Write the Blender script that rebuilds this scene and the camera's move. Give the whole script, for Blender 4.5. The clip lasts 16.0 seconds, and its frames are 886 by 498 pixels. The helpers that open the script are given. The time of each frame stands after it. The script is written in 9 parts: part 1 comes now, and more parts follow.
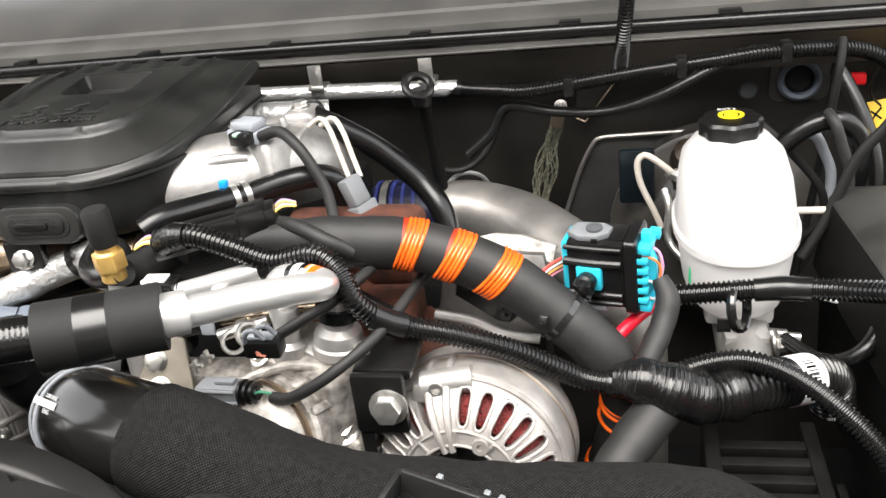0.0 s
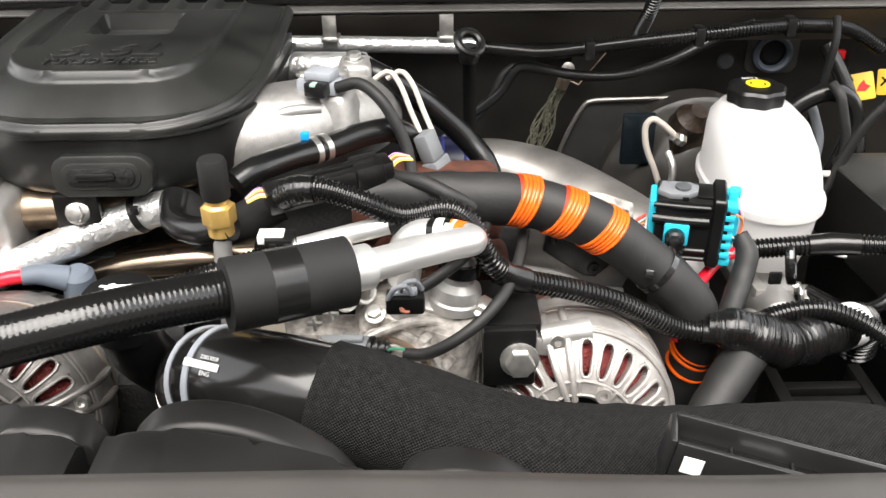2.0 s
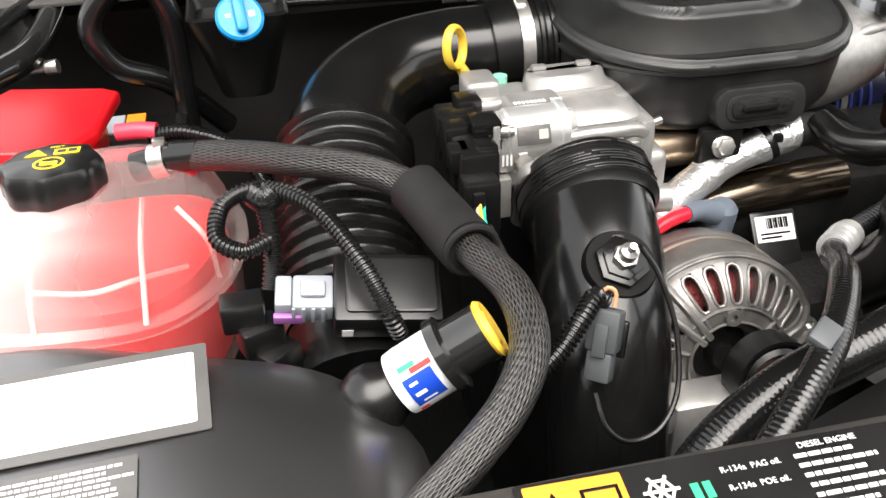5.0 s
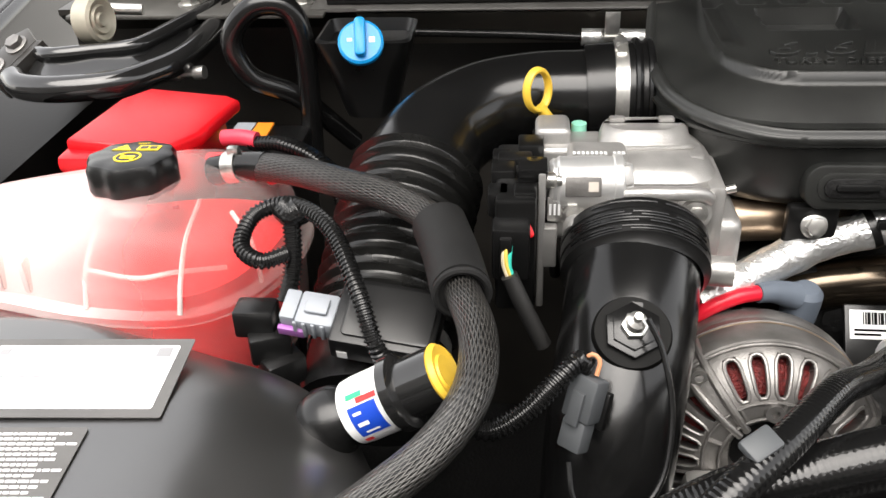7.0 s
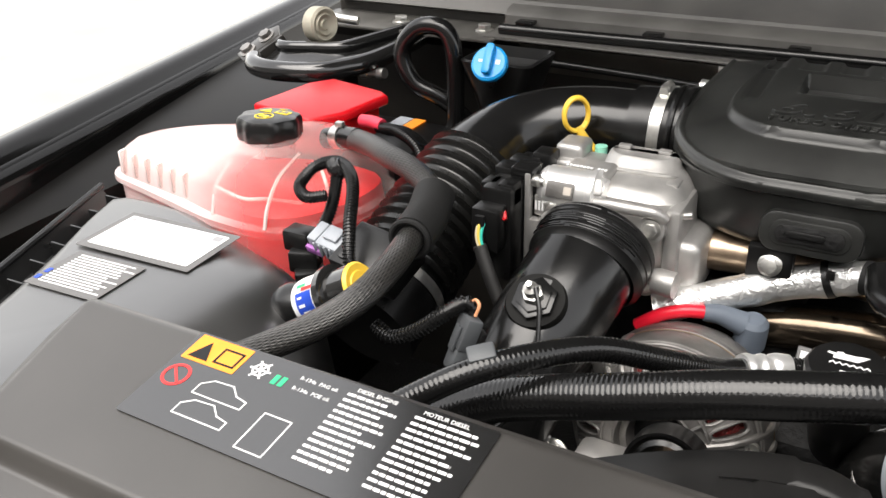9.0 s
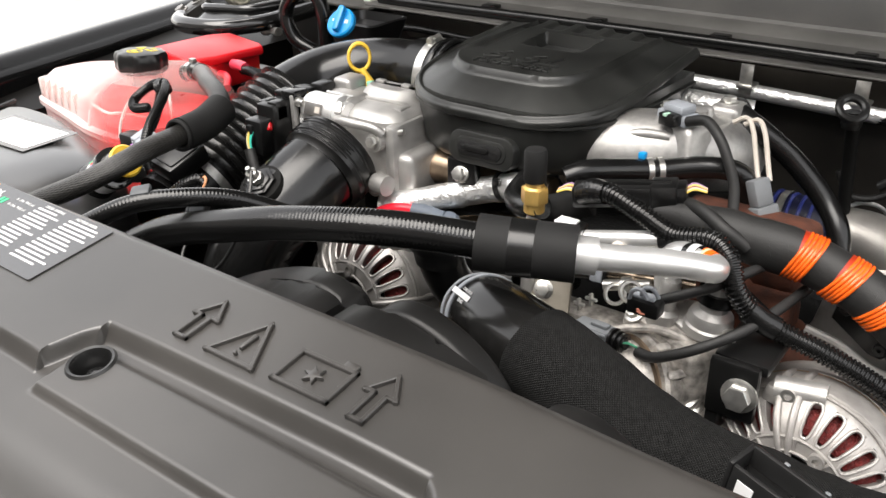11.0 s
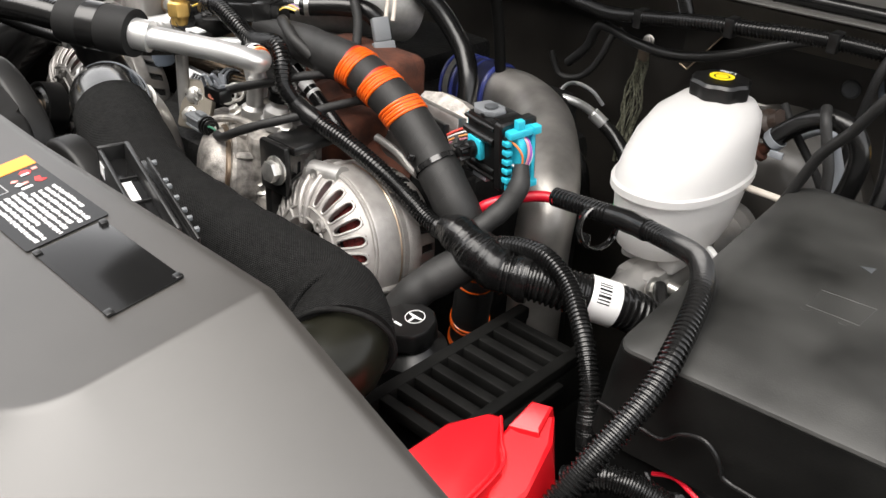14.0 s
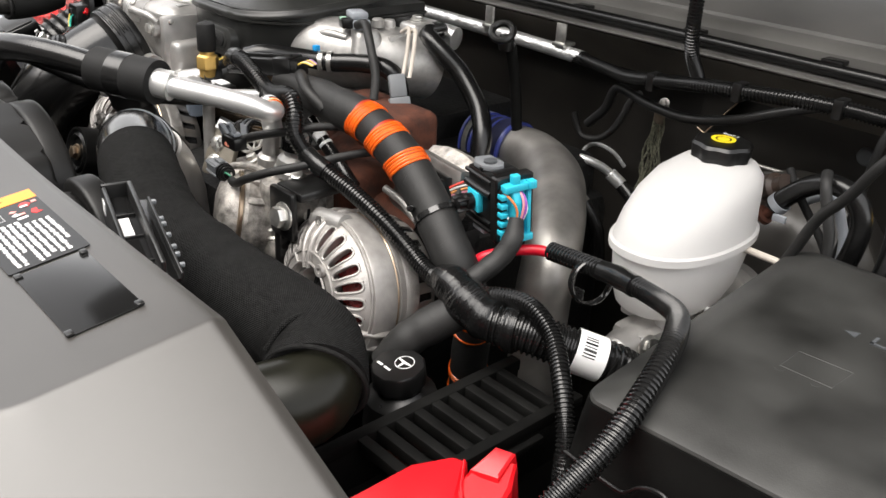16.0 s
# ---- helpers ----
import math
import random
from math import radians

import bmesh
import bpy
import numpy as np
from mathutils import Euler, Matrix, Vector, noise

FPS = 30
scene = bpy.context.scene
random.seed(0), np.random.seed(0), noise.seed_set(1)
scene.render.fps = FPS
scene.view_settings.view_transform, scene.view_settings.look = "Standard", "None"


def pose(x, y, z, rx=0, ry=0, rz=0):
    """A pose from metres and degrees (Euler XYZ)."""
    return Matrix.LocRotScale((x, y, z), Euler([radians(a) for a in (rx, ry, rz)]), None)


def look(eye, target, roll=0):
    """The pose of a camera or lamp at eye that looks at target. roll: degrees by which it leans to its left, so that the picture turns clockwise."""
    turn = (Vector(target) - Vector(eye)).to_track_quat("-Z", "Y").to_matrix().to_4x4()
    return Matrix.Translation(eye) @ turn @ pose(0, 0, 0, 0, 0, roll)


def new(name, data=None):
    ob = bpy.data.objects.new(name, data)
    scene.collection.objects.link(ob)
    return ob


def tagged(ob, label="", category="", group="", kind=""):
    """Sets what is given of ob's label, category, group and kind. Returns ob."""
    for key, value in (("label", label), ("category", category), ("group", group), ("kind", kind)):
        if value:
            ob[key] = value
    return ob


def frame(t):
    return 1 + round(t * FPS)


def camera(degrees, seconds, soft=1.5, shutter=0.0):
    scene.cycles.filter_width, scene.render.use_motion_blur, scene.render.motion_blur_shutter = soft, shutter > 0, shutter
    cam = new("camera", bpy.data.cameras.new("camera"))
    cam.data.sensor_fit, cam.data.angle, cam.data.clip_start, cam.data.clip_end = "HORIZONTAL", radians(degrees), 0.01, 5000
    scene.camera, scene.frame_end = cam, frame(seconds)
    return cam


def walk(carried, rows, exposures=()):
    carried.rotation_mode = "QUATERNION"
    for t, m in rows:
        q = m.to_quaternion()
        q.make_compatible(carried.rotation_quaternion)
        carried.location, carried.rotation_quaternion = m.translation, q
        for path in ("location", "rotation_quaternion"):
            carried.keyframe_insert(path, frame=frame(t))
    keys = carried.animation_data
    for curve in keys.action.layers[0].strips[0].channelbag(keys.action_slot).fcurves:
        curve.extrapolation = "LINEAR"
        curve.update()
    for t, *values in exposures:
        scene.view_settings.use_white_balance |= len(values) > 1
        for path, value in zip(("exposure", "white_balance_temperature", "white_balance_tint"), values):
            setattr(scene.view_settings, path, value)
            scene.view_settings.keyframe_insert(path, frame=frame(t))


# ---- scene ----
cam = camera(52.6, 16.0)
EXPOSURE = 1.90
PATH = [
    (0, (0.051, -0.035, 1.592), (-0.359, 1.708, 0.701), -7.3),
    (0.5, (0.076, -0.01, 1.566), (-0.371, 1.686, 0.603), -5.9),
    (1, (0.012, -0.006, 1.566), (-0.39, 1.699, 0.603), -4.1),
    (1.5, (-0.116, -0.036, 1.585), (-0.281, 1.705, 0.614), -2.2),
    (2, (-0.225, -0.065, 1.607), (-0.202, 1.671, 0.615), -0.5),
    (2.5, (-0.338, -0.055, 1.6), (-0.265, 1.668, 0.588), 0.3),
    (3, (-0.509, -0.005, 1.581), (-0.403, 1.692, 0.528), -0.3),
    (3.5, (-0.605, 0.031, 1.58), (-0.461, 1.705, 0.495), -1.5),
    (4, (-0.786, 0.024, 1.575), (-0.537, 1.679, 0.479), -0.8),
    (4.5, (-0.937, -0.002, 1.598), (-0.608, 1.646, 0.514), -1.3),
    (4.7, (-0.979, -0.004, 1.606), (-0.624, 1.639, 0.521), -1.5),
    (6.8, (-0.845, -0.001, 1.606), (-0.909, 1.714, 0.579), -2.0),
    (7, (-0.812, -0.012, 1.607), (-0.977, 1.705, 0.594), -2.1),
    (7.5, (-0.754, -0.055, 1.622), (-1.143, 1.647, 0.645), -2.5),
    (8, (-0.692, -0.107, 1.638), (-1.283, 1.56, 0.704), -2.5),
    (8.2, (-0.656, -0.129, 1.639), (-1.314, 1.517, 0.712), -2.0),
    (10.3, (-0.109, -0.122, 1.633), (-1.175, 1.306, 0.726), -2.2),
    (10.5, (-0.071, -0.127, 1.627), (-1.144, 1.298, 0.722), -1.8),
    (11, (0.038, -0.136, 1.632), (-1.042, 1.287, 0.732), -1.1),
    (11.5, (0.202, -0.144, 1.63), (-0.886, 1.28, 0.742), -0.7),
    (12, (0.323, -0.153, 1.621), (-0.768, 1.267, 0.73), 0.0),
    (12.5, (0.408, -0.137, 1.596), (-0.668, 1.279, 0.681), -0.2),
    (13, (0.502, -0.066, 1.585), (-0.567, 1.34, 0.647), -0.3),
    (13.5, (0.562, -0.012, 1.568), (-0.537, 1.355, 0.607), 0.8),
    (14, (0.593, 0.009, 1.559), (-0.574, 1.307, 0.582), 2.8),
    (14.5, (0.557, -0.013, 1.55), (-0.653, 1.247, 0.576), 2.9),
    (15, (0.544, -0.018, 1.571), (-0.64, 1.315, 0.665), 1.4),
    (15.5, (0.531, 0.007, 1.554), (-0.62, 1.39, 0.68), 1.4),
    (16, (0.662, 0.043, 1.561), (-0.652, 1.281, 0.699), 2.9),
]
walk(cam, [(t, look(eye, target, roll)) for t, eye, target, roll in PATH], [(0.0, EXPOSURE + 0.83), (1.5, EXPOSURE + 0.80), (2.5, EXPOSURE + 0.58), (4.5, EXPOSURE + 0.42), (7.0, EXPOSURE + 0.12), (8.0, EXPOSURE + 0.0), (10.5, EXPOSURE + 0.04), (12.0, EXPOSURE + 0.20), (14.5, EXPOSURE + 0.15), (16.0, EXPOSURE + 0.1)])

# ---- world and light ----
world = bpy.data.worlds.new("sky")
scene.world = world
world.use_nodes = True
wn, wl = world.node_tree.nodes, world.node_tree.links
sky = wn.new("ShaderNodeTexSky")
sky.sky_type, sky.sun_disc = "NISHITA", False
SUN_EL, SUN_AZ = 70.0, 186.0
sky.sun_elevation, sky.sun_rotation = radians(SUN_EL), radians(SUN_AZ)
pale = wn.new("ShaderNodeHueSaturation")
pale.inputs["Saturation"].default_value = 0.18
wl.new(sky.outputs[0], pale.inputs["Color"])
tint = wn.new("ShaderNodeMix")
tint.data_type, tint.blend_type = "RGBA", "MULTIPLY"
tint.inputs[0].default_value, tint.inputs[7].default_value = 1.0, (1.0, 0.955, 0.90, 1.0)
wl.new(pale.outputs[0], tint.inputs[6])
wl.new(tint.outputs[2], wn["Background"].inputs[0])
wn["Background"].inputs[1].default_value = 0.138
sun = new("sun", bpy.data.lights.new("sun", "SUN"))
sun.data.energy, sun.data.angle, sun.data.color = 1.35, radians(60), (1.0, 0.95, 0.89)
sun.matrix_world = look((0, 0, 5), (math.sin(radians(SUN_AZ)) * -3, math.cos(radians(SUN_AZ)) * -3, 5 - 3 * math.tan(radians(SUN_EL))))


# ---- mesh tools ----
class Geo:
    """Vertices, faces and, for swept forms, a length-wise map."""

    def __init__(self):
        self.v, self.f, self.uv = [], [], []

    def add(self, verts, faces, uvs=None):
        n = len(self.v)
        self.v += [tuple(p) for p in verts]
        self.f += [tuple(i + n for i in face) for face in faces]
        self.uv += uvs if uvs else [None] * len(faces)
        return self

    def join(self, other, m=None):
        return self.add([m @ Vector(p) for p in other.v] if m else other.v, other.f, other.uv)

    def moved(self, m):
        self.v = [tuple(m @ Vector(p)) for p in self.v]
        return self

    def mesh(self, name, mat, smooth=True, sharp=35):
        me = bpy.data.meshes.new(name)
        me.from_pydata(self.v, [], self.f)
        me.update()
        if any(self.uv):
            layer = me.uv_layers.new(name="UVMap")
            flat = []
            for face, uv in zip(self.f, self.uv):
                flat += uv if uv else [(0, 0)] * len(face)
            layer.data.foreach_set("uv", [c for pair in flat for c in pair])
        me.materials.append(mat)
        bm = bmesh.new()
        bm.from_mesh(me)
        bmesh.ops.recalc_face_normals(bm, faces=bm.faces)
        bm.to_mesh(me)
        bm.free()
        if smooth:
            me.polygons.foreach_set("use_smooth", [True] * len(me.polygons))
            me.set_sharp_from_angle(angle=radians(sharp))
        return me


def from_bm(bm):
    g = Geo()
    bm.verts.index_update()
    g.add([v.co[:] for v in bm.verts], [[v.index for v in f.verts] for f in bm.faces])
    bm.free()
    return g


def box(x0, x1, y0, y1, z0, z1, bevel=0.002, seg=2):
    """A box between two corners with rounded edges."""
    bm = bmesh.new()
    bmesh.ops.create_cube(bm, size=1, matrix=Matrix.LocRotScale(((x0 + x1) / 2, (y0 + y1) / 2, (z0 + z1) / 2), None, (abs(x1 - x0), abs(y1 - y0), abs(z1 - z0))))
    if bevel:
        bmesh.ops.bevel(bm, geom=bm.edges[:], offset=min(bevel, 0.45 * min(abs(x1 - x0), abs(y1 - y0), abs(z1 - z0))), segments=seg, profile=0.5, affect="EDGES")
    return from_bm(bm)


def prism(outline, z0, z1, bevel=0.0015, seg=2):
    """A flat outline (x, y) raised from z0 to z1, its edges rounded."""
    bm = bmesh.new()
    low = [bm.verts.new((x, y, z0)) for x, y in outline]
    top = bm.faces.new(low)
    got = bmesh.ops.extrude_face_region(bm, geom=[top])
    for v in got["geom"]:
        if isinstance(v, bmesh.types.BMVert):
            v.co.z = z1
    if bevel:
        bmesh.ops.bevel(bm, geom=[e for e in bm.edges if abs(e.verts[0].co.z - e.verts[1].co.z) < 1e-7], offset=bevel, segments=seg, profile=0.5, affect="EDGES")
    return from_bm(bm)


def lathe(profile, sides=32, wave=None):
    """A profile of (radius, z) turned round the z axis. wave: (count, depth, z from which it fades) lobes."""
    g = Geo()
    rings = []
    verts = []
    for r, z in profile:
        if r < 1e-6:
            rings.append([len(verts)])
            verts.append((0, 0, z))
            continue
        ring = []
        for k in range(sides):
            a = 2 * math.pi * k / sides
            q = r * (1 + wave[1] * math.cos(wave[0] * a)) if wave else r
            ring.append(len(verts))
            verts.append((q * math.cos(a), q * math.sin(a), z))
        rings.append(ring)
    faces = []
    for a, b in zip(rings, rings[1:]):
        if len(a) == 1 and len(b) == 1:
            continue
        for k in range(sides):
            n = (k + 1) % sides
            if len(a) == 1:
                faces.append((a[0], b[k], b[n]))
            elif len(b) == 1:
                faces.append((a[k], a[n], b[0]))
            else:
                faces.append((a[k], a[n], b[n], b[k]))
    return g.add(verts, faces)


def loft(sections, cap=True):
    """Rings of equal count joined in order."""
    n = len(sections[0])
    verts = [p for s in sections for p in s]
    faces = []
    for a in range(len(sections) - 1):
        for k in range(n):
            m = (k + 1) % n
            faces.append((a * n + k, a * n + m, (a + 1) * n + m, (a + 1) * n + k))
    if cap:
        faces += [tuple(range(n)), tuple(range((len(sections) - 1) * n, len(sections) * n))]
    return Geo().add(verts, faces)


def smooth_line(pts, step):
    """Points at even steps along a smooth curve through the given ones; extra columns (radius) go along."""
    p = np.array(pts, float)
    if len(p) == 2:
        p = np.array([p[0], (p[0] + p[1]) / 2, p[1]])
    ext = np.vstack([2 * p[0] - p[1], p, 2 * p[-1] - p[-2]])
    out = []
    for i in range(1, len(ext) - 2):
        p0, p1, p2, p3 = ext[i - 1 : i + 3]
        for t in np.linspace(0, 1, 24, endpoint=False):
            out.append(0.5 * ((2 * p1) + (p2 - p0) * t + (2 * p0 - 5 * p1 + 4 * p2 - p3) * t**2 + (3 * p1 - p0 - 3 * p2 + p3) * t**3))
    out = np.array(out + [p[-1]])
    s = np.r_[0, np.cumsum(np.linalg.norm(np.diff(out[:, :3], axis=0), axis=1))]
    n = max(2, int(round(s[-1] / step)) + 1)
    u = np.linspace(0, s[-1], n)
    return np.stack([np.interp(u, s, out[:, c]) for c in range(out.shape[1])], 1), u


def sweep(pts, r=0.01, sides=14, step=0.006, ribs=None, cap=True, squash=1.0, wobble=0.0):
    """A tube along a smooth line. ribs: (pitch, depth) of a corrugated conduit. A fourth column of pts is the radius."""
    pts = [tuple(p) + ((r,) if len(p) == 3 else ()) for p in pts]
    if ribs:
        step = ribs[0] / 4
    line, u = smooth_line(pts, step)
    c, rad = line[:, :3], line[:, 3]
    tang = np.gradient(c, axis=0)
    tang /= np.linalg.norm(tang, axis=1)[:, None]
    up = np.array([0, 0, 1.0]) if abs(tang[0][2]) < 0.9 else np.array([0, 1.0, 0])
    side = np.cross(tang[0], up)
    side /= np.linalg.norm(side)
    verts, faces, uvs = [], [], []
    for i in range(len(c)):
        side = side - tang[i] * (side @ tang[i])
        side /= np.linalg.norm(side)
        other = np.cross(side, tang[i])
        q = rad[i]
        if ribs and i % 4 >= 2:
            q -= ribs[1]
        if wobble:
            q *= 1 + wobble * noise.noise(Vector(c[i] * 60))
        for k in range(sides):
            a = 2 * math.pi * k / sides
            verts.append(c[i] + q * (math.cos(a) * side + squash * math.sin(a) * other))
    for i in range(len(c) - 1):
        for k in range(sides):
            m = (k + 1) % sides
            faces.append((i * sides + k, i * sides + m, (i + 1) * sides + m, (i + 1) * sides + k))
            a0, a1 = 2 * math.pi * k / sides * rad[i], 2 * math.pi * (k + 1) / sides * rad[i]
            uvs.append([(a0, u[i]), (a1, u[i]), (a1, u[i + 1]), (a0, u[i + 1])])
    if cap:
        faces += [tuple(range(sides)), tuple(range((len(c) - 1) * sides, len(c) * sides))]
        uvs += [[(0, 0)] * sides] * 2
    return Geo().add(verts, faces, uvs)


def along(at, axis, up=(0, 0, 1)):
    """A pose whose z runs along axis and whose x is as level as can be."""
    z = Vector(axis).normalized()
    x = Vector(up).cross(z)
    if x.length < 1e-4:
        x = Vector((1, 0, 0))
    x.normalize()
    y = z.cross(x)
    m = Matrix((x, y, z)).transposed().to_4x4()
    m.translation = Vector(at)
    return m


def rounded(x0, x1, y0, y1, r, n=8):
    """A rounded rectangle's outline; r: one radius or four, from the corner x0 y0 on, counter-clockwise."""
    rs = r if isinstance(r, (list, tuple)) else [r] * 4
    out = []
    for (cx, cy, a), q in zip(((x0, y0, 180), (x1, y0, 270), (x1, y1, 0), (x0, y1, 90)), rs):
        ox, oy = cx + (q if cx == x0 else -q), cy + (q if cy == y0 else -q)
        for k in range(n + 1):
            b = radians(a + 90 * k / n)
            out.append((ox + q * math.cos(b), oy + q * math.sin(b)))
    return out


def thing(name, at, label, category, group="", kind=""):
    """The empty at a thing's base that holds its parts."""
    ob = new(name)
    ob.empty_display_size = 0.02
    ob.location = at
    ob["base"] = list(at)
    return tagged(ob, label, category, group, kind)


def part(name, g, mat, parent, label="", smooth=True, sharp=35):
    """One mesh, in the place's own metres, under a thing or a part."""
    ob = new(name, g.mesh(name, mat, smooth, sharp))
    ob.parent = parent
    if parent.type == "EMPTY":
        ob.matrix_parent_inverse = Matrix.Translation(-parent.location)
    return tagged(ob, label)


def solo(name, g, mat, label, category, group="", kind="", smooth=True, sharp=35):
    """A thing of one mesh, its origin at its base."""
    lo, hi = np.min(g.v, axis=0), np.max(g.v, axis=0)
    base = Vector(((lo[0] + hi[0]) / 2, (lo[1] + hi[1]) / 2, lo[2]))
    ob = new(name, g.moved(Matrix.Translation(-base)).mesh(name, mat, smooth, sharp))
    ob.location = base
    return tagged(ob, label, category, group, kind)


def letters(text, size, depth=0.0006, bold=0.0, spacing=1.0, shear=0.0, align="CENTER", bevel=0.0):
    """Writing as a mesh in the xy plane, centred, depth high."""
    curve = bpy.data.curves.new("writing", "FONT")
    curve.body, curve.size, curve.extrude, curve.offset, curve.align_x, curve.align_y = text, size, depth / 2, bold, align, "CENTER"
    curve.space_character, curve.shear, curve.resolution_u = spacing, shear, 3
    curve.bevel_depth, curve.bevel_resolution = bevel, 1
    ob = bpy.data.objects.new("writing", curve)
    scene.collection.objects.link(ob)
    me = bpy.data.meshes.new_from_object(ob.evaluated_get(bpy.context.evaluated_depsgraph_get()))
    g = Geo().add([v.co[:] for v in me.vertices], [tuple(p.vertices) for p in me.polygons])
    bpy.data.objects.remove(ob)
    bpy.data.curves.remove(curve)
    bpy.data.meshes.remove(me)
    return g


def bolt(at, axis, r=0.009, h=0.008):
    """A flanged hexagon bolt head."""
    g = lathe([(0, 0), (r * 1.35, 0), (r * 1.35, h * 0.2), (r * 1.1, h * 0.32), (0, h * 0.32)], 20)
    hexa = [(r * math.cos(math.pi / 3 * k), r * math.sin(math.pi / 3 * k)) for k in range(6)]
    g.join(prism(hexa, h * 0.28, h, 0.0008))
    return g.moved(along(at, axis))


def ring(at, axis, r, tube, sides=32, n=8, flat=1.0):
    prof = [(r + tube * math.cos(2 * math.pi * k / n), flat * tube * math.sin(2 * math.pi * k / n)) for k in range(n + 1)]
    return lathe(prof, sides).moved(along(at, axis))


# ---- materials ----
def surf(name, col, rough=0.5, metal=0.0, var=0.18, vscale=25.0, bump=0.15, bscale=600.0, coat=0.0, depth=0.0004, spec=0.5, dust=0.0, ior=1.5):
    """Plain or speckled surface: stains at one scale, grain at a finer one."""
    mt = bpy.data.materials.new(name)
    mt.use_nodes = True
    n, l = mt.node_tree.nodes, mt.node_tree.links
    b = n["Principled BSDF"]
    tc = n.new("ShaderNodeTexCoord")
    big, fine = n.new("ShaderNodeTexNoise"), n.new("ShaderNodeTexNoise")
    big.inputs["Scale"].default_value, big.inputs["Detail"].default_value = vscale, 6
    fine.inputs["Scale"].default_value, fine.inputs["Detail"].default_value = bscale, 3
    l.new(tc.outputs["Object"], big.inputs["Vector"])
    l.new(tc.outputs["Object"], fine.inputs["Vector"])
    ramp = n.new("ShaderNodeValToRGB")
    lo, hi = [c * (1 - var) for c in col], [min(1, c * (1 + var) + dust) for c in col]
    ramp.color_ramp.elements[0].position, ramp.color_ramp.elements[1].position = 0.3, 0.72
    ramp.color_ramp.elements[0].color, ramp.color_ramp.elements[1].color = (*lo, 1), (*hi, 1)
    l.new(big.outputs["Fac"], ramp.inputs["Fac"])
    l.new(ramp.outputs["Color"], b.inputs["Base Color"])
    rr = n.new("ShaderNodeMapRange")
    rr.inputs["To Min"].default_value, rr.inputs["To Max"].default_value = max(0.02, rough * 0.8), min(1, rough * 1.2)
    l.new(big.outputs["Fac"], rr.inputs["Value"])
    l.new(rr.outputs[0], b.inputs["Roughness"])
    bp = n.new("ShaderNodeBump")
    bp.inputs["Strength"].default_value, bp.inputs["Distance"].default_value = bump, depth
    l.new(fine.outputs["Fac"], bp.inputs["Height"])
    l.new(bp.outputs[0], b.inputs["Normal"])
    b.inputs["Metallic"].default_value = metal
    b.inputs["Specular IOR Level"].default_value = spec
    b.inputs["IOR"].default_value = ior
    b.inputs["Coat Weight"].default_value = coat
    b.inputs["Coat Roughness"].default_value = 0.12
    return mt


def woven(name, col, hi, rough, across, length, slant=1.0, bump=0.6, depth=0.0008, power=1.0, metal=0.0, spec=0.5):
    """Threads crossing on a swept form: across and length are the threads' spacing in metres."""
    mt = bpy.data.materials.new(name)
    mt.use_nodes = True
    n, l = mt.node_tree.nodes, mt.node_tree.links
    b = n["Principled BSDF"]
    uv = n.new("ShaderNodeUVMap")
    sep = n.new("ShaderNodeSeparateXYZ")
    l.new(uv.outputs[0], sep.inputs[0])

    def math_node(op, a, c):
        m = n.new("ShaderNodeMath")
        m.operation = op
        for k, v in enumerate((a, c)):
            if isinstance(v, (int, float)):
                m.inputs[k].default_value = v
            elif v is not None:
                l.new(v, m.inputs[k])
        return m.outputs[0]

    u, v = math_node("MULTIPLY", sep.outputs[0], 2 * math.pi / across), math_node("MULTIPLY", sep.outputs[1], 2 * math.pi / length)
    p = math_node("ADD", u, math_node("MULTIPLY", v, slant)) if slant else u
    q = math_node("SUBTRACT", u, math_node("MULTIPLY", v, slant)) if slant else v
    h = math_node("MAXIMUM", math_node("SINE", p, None), math_node("SINE", q, None)) if slant else math_node("MULTIPLY", math_node("SINE", p, None), math_node("SINE", q, None))
    h01 = math_node("ADD", math_node("MULTIPLY", h, 0.5), 0.5)
    mix = n.new("ShaderNodeMix")
    mix.data_type = "RGBA"
    mix.inputs[6].default_value, mix.inputs[7].default_value = (*col, 1), (*hi, 1)
    lint = n.new("ShaderNodeTexNoise")
    lint.inputs["Scale"].default_value, lint.inputs["Detail"].default_value = 220, 5
    tc = n.new("ShaderNodeTexCoord")
    l.new(tc.outputs["Object"], lint.inputs["Vector"])
    l.new(math_node("MULTIPLY", math_node("POWER", h01, power), math_node("MULTIPLY", lint.outputs["Fac"], 1.8)), mix.inputs[0])
    l.new(mix.outputs[2], b.inputs["Base Color"])
    bp = n.new("ShaderNodeBump")
    bp.inputs["Strength"].default_value, bp.inputs["Distance"].default_value = bump, depth
    l.new(h01, bp.inputs["Height"])
    l.new(bp.outputs[0], b.inputs["Normal"])
    b.inputs["Roughness"].default_value, b.inputs["Metallic"].default_value = rough, metal
    b.inputs["Specular IOR Level"].default_value = spec
    return mt


